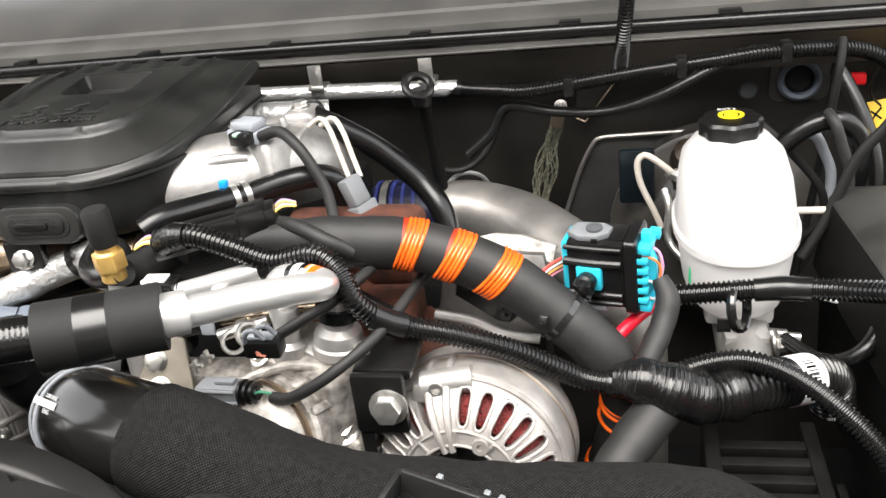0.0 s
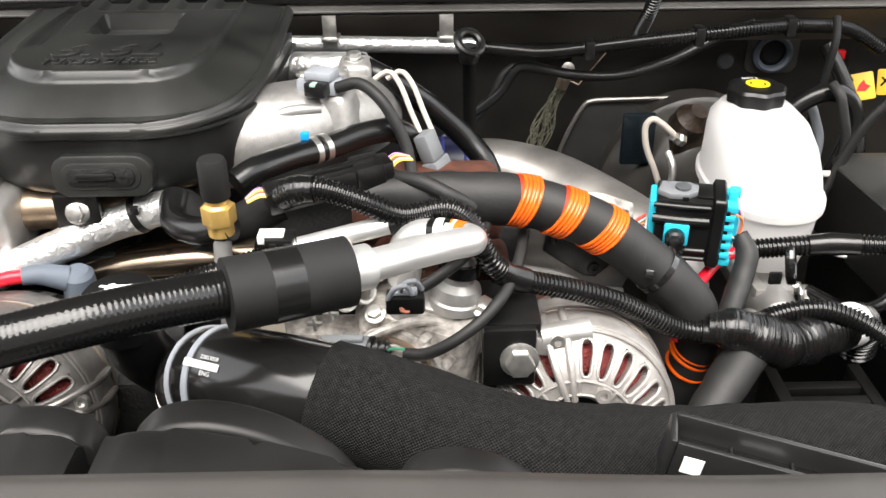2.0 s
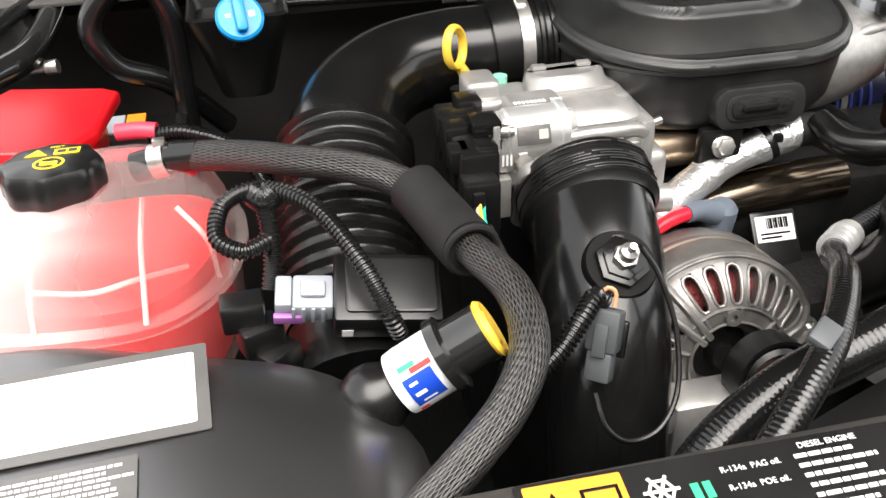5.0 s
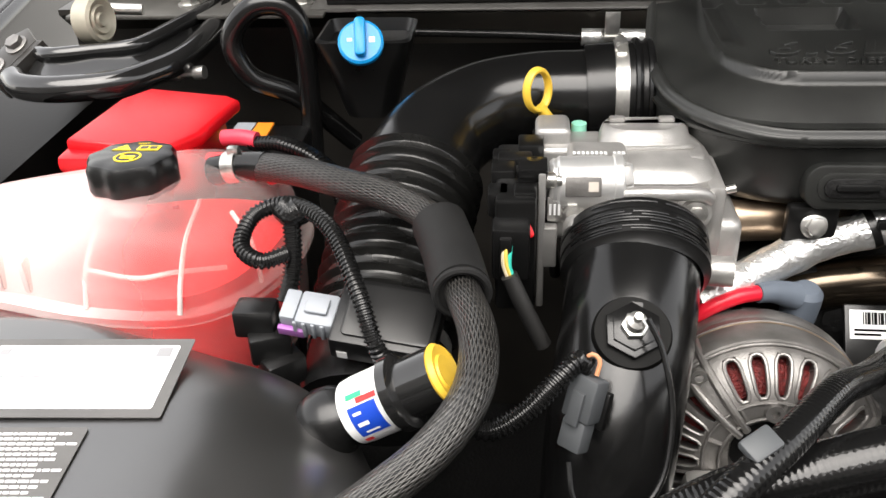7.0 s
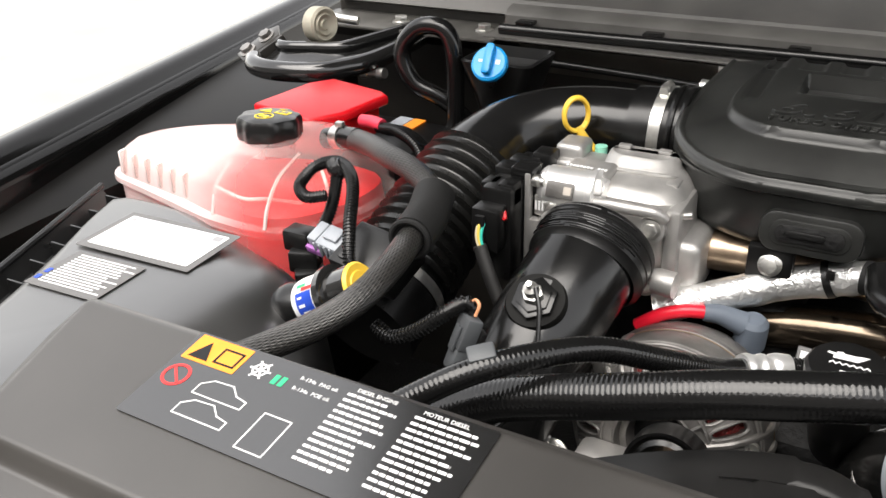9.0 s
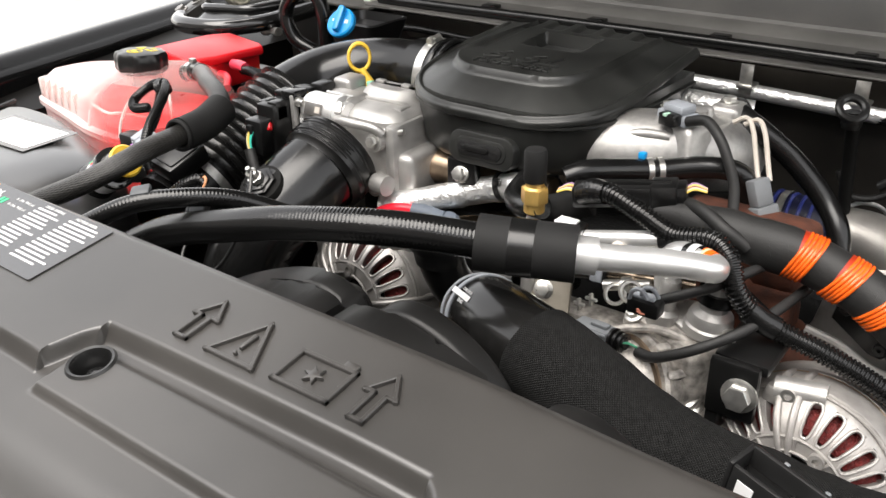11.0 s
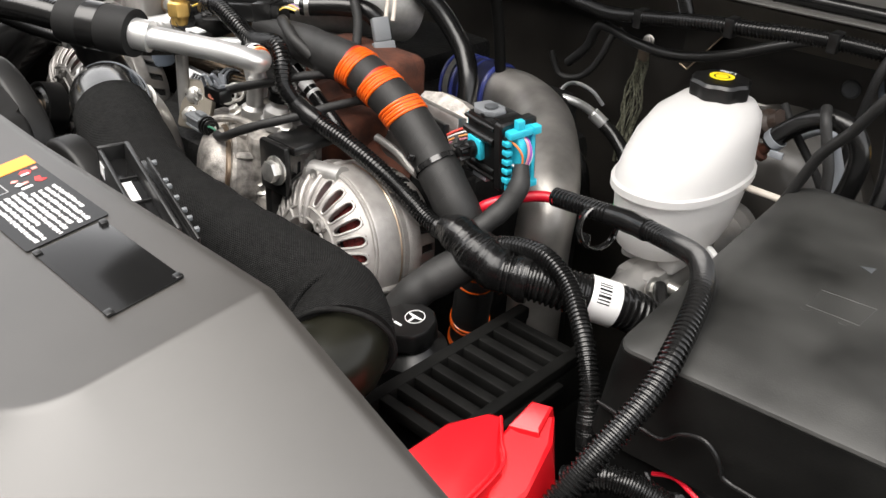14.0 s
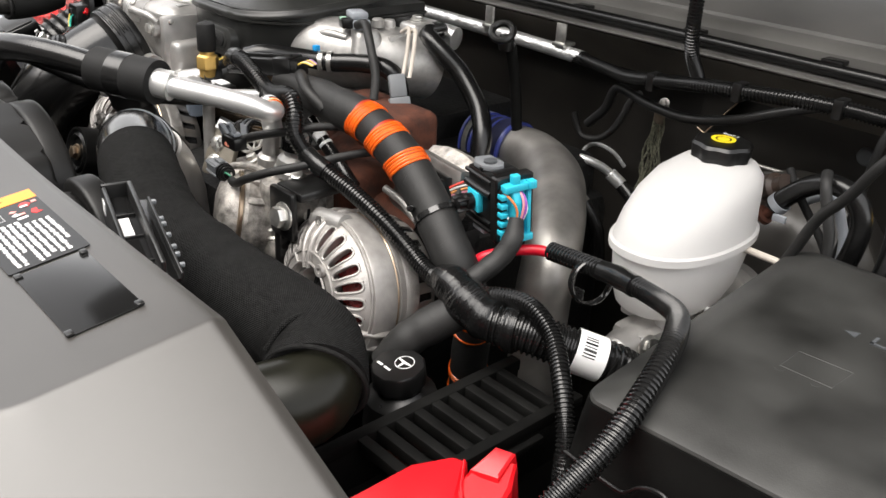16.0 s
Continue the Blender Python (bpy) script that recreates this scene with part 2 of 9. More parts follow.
def wrapped(name, col, rough, pitch, lean=0.4, bump=0.5, depth=0.0012, var=0.3):
    """Tape wound round a bundle: overlapping turns with uneven edges."""
    mt = bpy.data.materials.new(name)
    mt.use_nodes = True
    n, l = mt.node_tree.nodes, mt.node_tree.links
    b = n["Principled BSDF"]
    uv = n.new("ShaderNodeUVMap")
    wob = n.new("ShaderNodeTexNoise")
    wob.inputs["Scale"].default_value = 60
    tc = n.new("ShaderNodeTexCoord")
    l.new(tc.outputs["Object"], wob.inputs["Vector"])
    mp = n.new("ShaderNodeMapping")
    mp.inputs["Rotation"].default_value = (0, 0, lean)
    l.new(uv.outputs[0], mp.inputs["Vector"])
    wave = n.new("ShaderNodeTexWave")
    wave.wave_type, wave.bands_direction, wave.wave_profile = "BANDS", "Y", "SAW"
    wave.inputs["Scale"].default_value = 0.314 / pitch
    wave.inputs["Distortion"].default_value, wave.inputs["Detail"].default_value, wave.inputs["Detail Scale"].default_value = 1.2, 2, 0.6
    l.new(mp.outputs[0], wave.inputs["Vector"])
    fine = n.new("ShaderNodeTexNoise")
    fine.inputs["Scale"].default_value, fine.inputs["Detail"].default_value = 900, 2
    l.new(tc.outputs["Object"], fine.inputs["Vector"])
    add = n.new("ShaderNodeMath")
    add.operation = "MULTIPLY_ADD"
    add.inputs[1].default_value = 0.07
    l.new(fine.outputs["Fac"], add.inputs[0])
    l.new(wave.outputs["Fac"], add.inputs[2])
    bp = n.new("ShaderNodeBump")
    bp.inputs["Strength"].default_value, bp.inputs["Distance"].default_value = bump, depth
    l.new(add.outputs[0], bp.inputs["Height"])
    l.new(bp.outputs[0], b.inputs["Normal"])
    ramp = n.new("ShaderNodeValToRGB")
    ramp.color_ramp.elements[0].color = (*[c * (1 - var) for c in col], 1)
    ramp.color_ramp.elements[1].color = (*[c * (1 + var) for c in col], 1)
    l.new(wob.outputs["Fac"], ramp.inputs["Fac"])
    l.new(ramp.outputs[0], b.inputs["Base Color"])
    b.inputs["Roughness"].default_value = rough
    return mt


def crumpled(name, col, rough, metal, scale, bump, depth=0.002):
    """Creased foil or stretched film."""
    mt = bpy.data.materials.new(name)
    mt.use_nodes = True
    n, l = mt.node_tree.nodes, mt.node_tree.links
    b = n["Principled BSDF"]
    tc = n.new("ShaderNodeTexCoord")
    a, c = n.new("ShaderNodeTexVoronoi"), n.new("ShaderNodeTexNoise")
    a.feature = "F2"
    a.inputs["Scale"].default_value = scale
    c.inputs["Scale"].default_value, c.inputs["Detail"].default_value = scale * 0.7, 5
    mixv = n.new("ShaderNodeVectorMath")
    mixv.operation = "MULTIPLY_ADD"
    mixv.inputs[1].default_value = (0.02, 0.02, 0.02)
    l.new(c.outputs["Color"], mixv.inputs[0])
    l.new(tc.outputs["Object"], mixv.inputs[2])
    l.new(mixv.outputs[0], a.inputs["Vector"])
    l.new(tc.outputs["Object"], c.inputs["Vector"])
    bp = n.new("ShaderNodeBump")
    bp.inputs["Strength"].default_value, bp.inputs["Distance"].default_value = bump, depth
    l.new(a.outputs["Distance"], bp.inputs["Height"])
    l.new(bp.outputs[0], b.inputs["Normal"])
    b.inputs["Base Color"].default_value = (*col, 1)
    b.inputs["Roughness"].default_value, b.inputs["Metallic"].default_value = rough, metal
    return mt


def stretched(name, col, rough):
    """Tape pulled tight: long creases running round and slantwise."""
    mt = bpy.data.materials.new(name)
    mt.use_nodes = True
    n, l = mt.node_tree.nodes, mt.node_tree.links
    b = n["Principled BSDF"]
    uv, mp = n.new("ShaderNodeUVMap"), n.new("ShaderNodeMapping")
    mp.inputs["Rotation"].default_value, mp.inputs["Scale"].default_value = (0, 0, 0.45), (22, 330, 1)
    l.new(uv.outputs[0], mp.inputs["Vector"])
    creases = n.new("ShaderNodeTexNoise")
    creases.inputs["Scale"].default_value, creases.inputs["Detail"].default_value, creases.inputs["Distortion"].default_value = 1.0, 4, 0.8
    l.new(mp.outputs[0], creases.inputs["Vector"])
    bp = n.new("ShaderNodeBump")
    bp.inputs["Strength"].default_value, bp.inputs["Distance"].default_value = 0.9, 0.0022
    l.new(creases.outputs["Fac"], bp.inputs["Height"])
    l.new(bp.outputs[0], b.inputs["Normal"])
    b.inputs["Base Color"].default_value, b.inputs["Roughness"].default_value = (*col, 1), rough
    return mt


def clear_plastic(name, col, see, rough=0.3):
    """Milky plastic that lets what is behind it show through."""
    mt = bpy.data.materials.new(name)
    mt.use_nodes = True
    n, l = mt.node_tree.nodes, mt.node_tree.links
    b, out = n["Principled BSDF"], n["Material Output"]
    b.inputs["Base Color"].default_value, b.inputs["Roughness"].default_value = (*col, 1), rough
    tl, tp = n.new("ShaderNodeBsdfTranslucent"), n.new("ShaderNodeBsdfTransparent")
    tl.inputs[0].default_value = (*col, 1)
    tp.inputs[0].default_value = (*[min(1, c * 1.05) for c in col], 1)
    m1, m2 = n.new("ShaderNodeMixShader"), n.new("ShaderNodeMixShader")
    m1.inputs[0].default_value, m2.inputs[0].default_value = 0.35, see
    l.new(b.outputs[0], m1.inputs[1])
    l.new(tl.outputs[0], m1.inputs[2])
    l.new(m1.outputs[0], m2.inputs[1])
    l.new(tp.outputs[0], m2.inputs[2])
    l.new(m2.outputs[0], out.inputs[0])
    return mt


BLACK = surf("black_plastic", (0.0065, 0.0065, 0.0065), 0.30, bump=0.25, bscale=900, var=0.3)
SATIN = surf("satin_black_plastic", (0.014, 0.014, 0.014), 0.34, bump=0.12, bscale=1200, var=0.35, vscale=12)
PANEL = surf("grained_panel_plastic", (0.034, 0.0315, 0.029), 0.38, bump=0.10, bscale=1500, var=0.3, vscale=6, depth=0.0002, spec=0.9, ior=1.5)
COVER = surf("cover_plastic", (0.019, 0.0196, 0.0184), 0.36, bump=0.25, bscale=1100, var=0.5, vscale=16)
HOODP = surf("hood_lining", (0.014, 0.0135, 0.0125), 0.7, bump=0.4, bscale=300, var=0.3, vscale=6)
FIREW = surf("firewall_paint", (0.019, 0.0172, 0.015), 0.40, bump=0.3, bscale=240, var=0.6, vscale=7)
AIRBOX = surf("air_box_plastic", (0.014, 0.0135, 0.013), 0.31, bump=0.07, bscale=900, var=0.25, vscale=8, spec=1.0, ior=1.9)
COWLP = surf("dusty_cowl_plastic", (0.092, 0.089, 0.083), 0.5, bump=0.3, bscale=900, var=0.3, vscale=9)
SHROUD = surf("shroud_plastic", (0.009, 0.0088, 0.0086), 0.42, bump=0.2, bscale=900, var=0.4, vscale=14, spec=0.3)
FENDER = surf("black_car_paint", (0.005, 0.005, 0.005), 0.12, bump=0.03, bscale=300, var=0.2, spec=0.3)
WINGP = surf("dark_wing_paint", (0.006, 0.0055, 0.005), 0.34, bump=0.2, bscale=260, var=0.5, vscale=8, spec=0.15)
GLOSSB = surf("gloss_black_paint", (0.012, 0.012, 0.012), 0.12, bump=0.05, bscale=300, var=0.2, coat=0.6)
BAYPAINT = surf("bay_paint", (0.042, 0.039, 0.035), 0.30, bump=0.25, bscale=260, var=0.5, vscale=8)
RUBBER = surf("black_rubber", (0.006, 0.006, 0.006), 0.25, bump=0.2, bscale=700, var=0.35)
MATT = surf("matt_rubber", (0.009, 0.009, 0.009), 0.68, bump=0.5, bscale=1500, var=0.3, spec=0.3)
SHAPED = surf("moulded_duct", (0.006, 0.006, 0.006), 0.19, bump=0.1, bscale=500, var=0.3)
CONDUIT = surf("corrugated_plastic", (0.008, 0.008, 0.008), 0.19, bump=0.1, bscale=900, var=0.3)
ALU = surf("cast_aluminium", (0.46, 0.45, 0.435), 0.42, 0.68, var=0.16, vscale=35, bump=0.45, bscale=750, depth=0.0006)
ALUDARK = surf("dull_shaded_aluminium", (0.25, 0.24, 0.23), 0.42, 0.8, var=0.25, vscale=40, bump=0.5, bscale=600, depth=0.0006)
ALTCAST = surf("sand_cast_aluminium", (0.39, 0.372, 0.354), 0.44, 0.6, var=0.16, vscale=60, bump=0.7, bscale=650, depth=0.0007)
BELLOWS = surf("bellows_rubber", (0.009, 0.009, 0.0085), 0.27, bump=0.3, bscale=700, var=0.4)
ALUROUGH = surf("rough_cast_aluminium", (0.40, 0.375, 0.345), 0.52, 0.45, var=0.6, vscale=85, bump=0.7, bscale=420, depth=0.001)
BRIGHT = surf("bright_tube", (0.84, 0.84, 0.83), 0.34, 0.75, var=0.08, bump=0.15, bscale=160)
STEEL = surf("zinc_steel", (0.66, 0.65, 0.62), 0.3, 0.9, var=0.2, vscale=90, bump=0.2, bscale=500)
TURBO = surf("cast_steel_pipe", (0.36, 0.345, 0.325), 0.40, 0.8, var=0.3, vscale=18, bump=0.5, bscale=420)
BRONZE = surf("heat_tinted_pipe", (0.42, 0.32, 0.23), 0.32, 0.9, var=0.35, vscale=30, bump=0.2)
BRASS = surf("brass", (0.80, 0.52, 0.16), 0.34, 0.65, var=0.15, vscale=60, bump=0.15)
RUST = surf("rusted_iron", (0.078, 0.024, 0.012), 0.85, 0.0, var=0.6, vscale=45, bump=0.9, bscale=300, depth=0.001)
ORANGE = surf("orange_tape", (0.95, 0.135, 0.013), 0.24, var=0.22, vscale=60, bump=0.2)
# darker copy of the orange: paints in the shade between the turns
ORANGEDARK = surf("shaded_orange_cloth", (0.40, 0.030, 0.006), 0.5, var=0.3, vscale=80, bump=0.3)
TEAL = surf("teal_plastic", (0.03, 0.50, 0.66), 0.4, var=0.1)
RED = surf("red_plastic", (0.62, 0.006, 0.012), 0.34, var=0.08, vscale=15, bump=0.15)
REDWIRE = surf("red_cable", (0.72, 0.01, 0.03), 0.35, var=0.1)
BLUE = surf("blue_plastic", (0.008, 0.30, 0.70), 0.3, var=0.1)
NAVY = surf("blue_silicone", (0.030, 0.042, 0.20), 0.35, var=0.25)
INDIGO = surf("dark_blue_silicone", (0.008, 0.010, 0.035), 0.35, var=0.3)
TINTED = surf("dark_tinted_steel", (0.17, 0.135, 0.10), 0.17, 0.95, var=0.5, vscale=14, bump=0.1)
YELLOW = surf("yellow_plastic", (0.86, 0.56, 0.06), 0.4, var=0.08)
GREY = surf("grey_plastic", (0.17, 0.18, 0.19), 0.5, var=0.12)
PALE = surf("pale_grey_plastic", (0.30, 0.32, 0.35), 0.45, var=0.1)
DARKGREY = surf("dark_grey_plastic", (0.07, 0.075, 0.08), 0.5, var=0.15)
SLATE = surf("slate_boot", (0.10, 0.12, 0.15), 0.6, var=0.15)
WHITE = surf("white_paper", (0.80, 0.80, 0.80), 0.45, var=0.04, bump=0.05)
WHITEPRINT = surf("white_print", (0.78, 0.78, 0.78), 0.5, var=0.06)
GREYPRINT = surf("grey_print", (0.30, 0.30, 0.31), 0.5, var=0.06)
YELLOWPRINT = surf("yellow_print", (0.88, 0.68, 0.02), 0.5, var=0.06)
GREENPRINT = surf("green_print", (0.03, 0.45, 0.2), 0.5, var=0.06)
REDPRINT = surf("red_print", (0.7, 0.03, 0.03), 0.5, var=0.1)
BLUEPRINT = surf("blue_print", (0.008, 0.055, 0.45), 0.4, var=0.08)
AMBER = surf("amber_label", (0.92, 0.29, 0.022), 0.4, var=0.05)
BLACKLABEL = surf("black_label", (0.008, 0.008, 0.008), 0.15, var=0.2, bump=0.05, spec=0.3)
# copy of BLACKLABEL, more reflective to put glare on one sticker
GLOSSLABEL = surf("glare_black_label", (0.008, 0.008, 0.008), 0.2, var=0.2, bump=0.05, spec=1.0, ior=1.75)
TAN = surf("tan_sleeve", (0.55, 0.50, 0.44), 0.6, var=0.1)
COIL = surf("varnished_copper", (0.13, 0.010, 0.009), 0.4, 0.3, var=0.6, vscale=300, bump=1.0, bscale=500, depth=0.002)
# near-black that carries the shade deep in the bay and in openings
DARK = surf("shaded_near_black", (0.0055, 0.0055, 0.0055), 0.6, 0.2, var=0.6, vscale=30, bump=0.7, bscale=180, depth=0.002)
CONCRETE = surf("pale_concrete", (0.32, 0.315, 0.30), 0.85, var=0.12, vscale=2.0, bump=0.5, bscale=60, depth=0.002)


def fading_plastic(name, col, near, far):
    """Moulded tank plastic, milky plus painted-in sky glare at one end, clearer at the other."""
    mt = clear_plastic(name, col, near, 0.18)
    n, l = mt.node_tree.nodes, mt.node_tree.links
    tc, sep, mr, wob = n.new("ShaderNodeTexCoord"), n.new("ShaderNodeSeparateXYZ"), n.new("ShaderNodeMapRange"), n.new("ShaderNodeTexNoise")
    l.new(tc.outputs["Generated"], sep.inputs[0])
    wob.inputs["Scale"].default_value = 3.0
    add = n.new("ShaderNodeMath")
    add.operation = "MULTIPLY_ADD"
    add.inputs[1].default_value = 0.12
    l.new(tc.outputs["Generated"], wob.inputs["Vector"])
    l.new(wob.outputs["Fac"], add.inputs[0])
    l.new(sep.outputs[0], add.inputs[2])
    mr.interpolation_type = "SMOOTHSTEP"
    mr.inputs["From Min"].default_value, mr.inputs["From Max"].default_value = 0.46, 0.86
    mr.inputs["To Min"].default_value, mr.inputs["To Max"].default_value = far, near
    l.new(add.outputs[0], mr.inputs["Value"])
    for node in n:
        if node.type == "MIX_SHADER" and abs(node.inputs[0].default_value - near) < 1e-6:
            l.new(mr.outputs[0], node.inputs[0])
    return mt


MILK = clear_plastic("milky_plastic", (0.86, 0.85, 0.84), 0.12)
TANKP = fading_plastic("clear_tank_plastic", (0.95, 0.89, 0.87), 0.84, 0.03)
FLUID = surf("red_coolant", (0.80, 0.018, 0.022), 0.3, var=0.12, vscale=20, bump=0.02)
BRAID = woven("braided_sleeve", (0.003, 0.003, 0.003), (0.060, 0.057, 0.053), 0.30, 0.0026, 0.0120, 1.0, 0.7, power=5.0)
ACHOSE = woven("ribbed_hose_rubber", (0.004, 0.004, 0.004), (0.007, 0.007, 0.007), 0.17, 0.0042, 0.0048, 1.0, 0.08, 0.0006)
MESH = woven("woven_mesh_sleeve", (0.0015, 0.0015, 0.0015), (0.023, 0.023, 0.0225), 0.85, 0.0026, 0.0026, 0.0, 1.0, 0.0012, spec=0.12)
TAPE = wrapped("cloth_tape", (0.012, 0.0118, 0.0115), 0.58, 0.016, bump=1.0, depth=0.003)
VINYL = wrapped("vinyl_tape", (0.008, 0.008, 0.008), 0.22, 0.014, bump=0.8)
FOIL = crumpled("foil_wrap", (0.80, 0.80, 0.79), 0.34, 0.85, 110, 0.75)
ALUCAST = surf("fine_cast_aluminium", (0.46, 0.45, 0.435), 0.42, 0.8, var=0.12, vscale=150, bump=0.6, bscale=900, depth=0.0006)
DULLB = surf("dull_black_plastic", (0.0045, 0.0045, 0.0042), 0.6, bump=0.4, bscale=500, var=0.6, vscale=20, spec=0.14)
FUSE = surf("matt_fuse_box_plastic", (0.018, 0.018, 0.0165), 0.48, bump=0.35, bscale=700, var=0.5, vscale=11, spec=0.45, dust=0.018)
FILM = stretched("stretched_film", (0.006, 0.006, 0.006), 0.16)
# opaque grey for clear film, its glare put into the colour
CLEARFILM = surf("glared_sticker_film", (0.11, 0.107, 0.104), 0.2, var=0.1, bump=0.05)

# ---- the setting ----
solo("ground", Geo().add([(-400, -400, 0), (400, -400, 0), (400, 400, 0), (-400, 400, 0)], [(0, 1, 2, 3)]), CONCRETE, "pale concrete ground under the truck", "ground", kind="structure")


def strip(profile, x0, x1, n=2):
    """A (y, z) outline drawn out along x."""
    return loft([[(x0 + (x1 - x0) * k / (n - 1), y, z) for y, z in profile] for k in range(n)])


solo("firewall", strip([(1.225, 0.55), (1.225, 1.24), (1.19, 1.27), (1.19, 1.278), (1.26, 1.278), (1.26, 0.55)], -1.455, 0.75), FIREW,
     "black painted steel firewall behind the engine", "firewall", kind="structure")
cowl = thing("cowl", (-0.4, 1.3, 1.27), "black plastic cowl with rubber seal along the firewall", "cowl", kind="structure")
part("flange", strip([(1.115, 1.292), (1.115, 1.296), (1.20, 1.300), (1.20, 1.28), (1.197, 1.28), (1.197, 1.296)], -1.08, 0.60), COWLP, cowl)
part("ledge", strip([(1.116, 1.289), (1.150, 1.252), (1.166, 1.234), (1.170, 1.236), (1.154, 1.255), (1.120, 1.291)], -1.02, 0.50, 3), surf("dusty_bay_paint", (0.085, 0.077, 0.066), 0.42, bump=0.3, bscale=260, var=0.5, vscale=7), cowl, "dusty painted ledge under the cowl lip")
part("lip_edge", sweep([(-1.02, 1.1135, 1.2945), (-0.25, 1.1135, 1.2945), (0.55, 1.1135, 1.2945)], 0.0022, 8, 0.05), COWLP, cowl)
part("corner_panel", strip([(1.205, 1.285), (1.205, 1.39), (1.225, 1.41), (1.25, 1.41), (1.25, 1.285)], -1.41, -1.03), BAYPAINT, cowl)
part("seal", sweep([(-1.06, 1.135, 1.304), (-0.4, 1.135, 1.309), (0.60, 1.135, 1.304)], 0.0085, 12, 0.05), RUBBER, cowl)
part("grille_lip", strip([(1.15, 1.300), (1.152, 1.322), (1.162, 1.331), (1.18, 1.334), (1.19, 1.326), (1.19, 1.30)], -1.06, 0.62), COWLP, cowl)
part("grille_panel", strip([(1.185, 1.315), (1.20, 1.335), (1.55, 1.430), (1.62, 1.42), (1.62, 1.40), (1.22, 1.30)], -1.40, 0.75), COWLP, cowl)
for k in range(9):
    x = -1.02 + 0.20 * k
    part("seal_clip", box(x - 0.014, x + 0.014, 1.132, 1.156, 1.312, 1.3185, 0.0015), RUBBER, cowl)

solo("hood", strip([(1.36, 1.40), (0.97, 1.93), (0.46, 2.58), (0.43, 2.62), (0.47, 2.64), (1.01, 1.98), (1.38, 1.46)], -1.25, 0.56), HOODP, "black underside of the raised hood above the engine", "hood", kind="structure")

# unseen wall, added to cut low sky light on front-facing surfaces
solo("sky_block_wall", box(-18, 18, -3.6, -3.3, 0, 4.4, 0.01), surf("grey_render", (0.22, 0.21, 0.20), 0.85, var=0.12, vscale=1.5, bump=0.4, bscale=80, depth=0.002), "unseen grey wall added before the truck to block low sky", "wall", kind="structure")

# inner wings, engine bay floor and radiator frame
solo("inner_wing", loft([[(-1.40, y0, 1.17), (-1.47 - 0.10 * (y0 - 0.1), y0, 1.205), (-1.50 - 0.11 * (y0 - 0.1), y0, 1.205), (-1.52 - 0.11 * (y0 - 0.1), y0, 0.5), (-1.36, y0, 0.5)] for y0 in (-0.2, 0.1, 0.4, 0.8, 1.24)]),
     WINGP, "black painted inner wing panel beside the air box", "wing panel", kind="structure")


def wing_x(y):
    return -1.455 - 0.222 * (y - 0.57)


solo("fender", loft([[(wing_x(y) + dx, y, z) for dx, z in ((0.0, 1.205), (-0.002, 1.214), (-0.007, 1.221), (-0.014, 1.2245), (-0.021, 1.223), (-0.027, 1.218), (-0.036, 1.215), (-0.044, 1.217), (-0.049, 1.224), (-0.054, 1.230), (-0.062, 1.234), (-0.075, 1.2355), (-0.088, 1.234), (-0.099, 1.229), (-0.107, 1.220), (-0.112, 1.205), (-0.12, 1.10), (-0.13, 0.7), (-0.04, 0.7))] for y in (-0.5, 0.0, 0.3, 0.6, 0.9, 1.2, 1.5, 1.9)]),
     FENDER, "glossy black front fender edge of the truck", "fender", kind="structure")
solo("wing_right", loft([[(0.52, y, 1.13), (0.60, y, 1.20), (0.72, y, 1.21), (0.75, y, 0.5), (0.54, y, 0.5)] for y in (-0.2, 0.4, 0.8, 1.24)]),
     WINGP, "black painted inner wing panel beside the fuse box", "wing panel", kind="structure")
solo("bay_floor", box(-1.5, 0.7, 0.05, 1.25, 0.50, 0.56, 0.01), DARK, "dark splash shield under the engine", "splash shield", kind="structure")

# ---- radiator cover panel ----
EDGE_LINE, _ = smooth_line([(*p, 0) for p in [(-1.2, 0.135), (-0.60, 0.133), (-0.565, 0.128), (-0.551, 0.136), (-0.540, 0.162), (-0.530, 0.175), (-0.515, 0.182), (-0.240, 0.186), (-0.222, 0.183), (-0.208, 0.172), (-0.196, 0.150), (-0.184, 0.134), (-0.165, 0.126), (-0.14, 0.124), (-0.08, 0.129), (-0.04, 0.120), (-0.005, 0.101), (0.5, 0.096)]], 0.003)


def cover_edge(x):
    """Where the raised rear part of the panel ends."""
    return float(np.interp(x, EDGE_LINE[:, 0], EDGE_LINE[:, 1]))


def ease(v):
    v = min(1.0, max(0.0, v))
    return v * v * (3 - 2 * v)


HOLES = [(-0.509, 0.150), (0.045, 0.149), (-0.205, 0.150)]


def hole_z(hx, hy):
    """The level of the panel round a hole, taken on the side away from a step."""
    return cover_z(hx - 0.014 if hx == -0.205 else hx, hy)


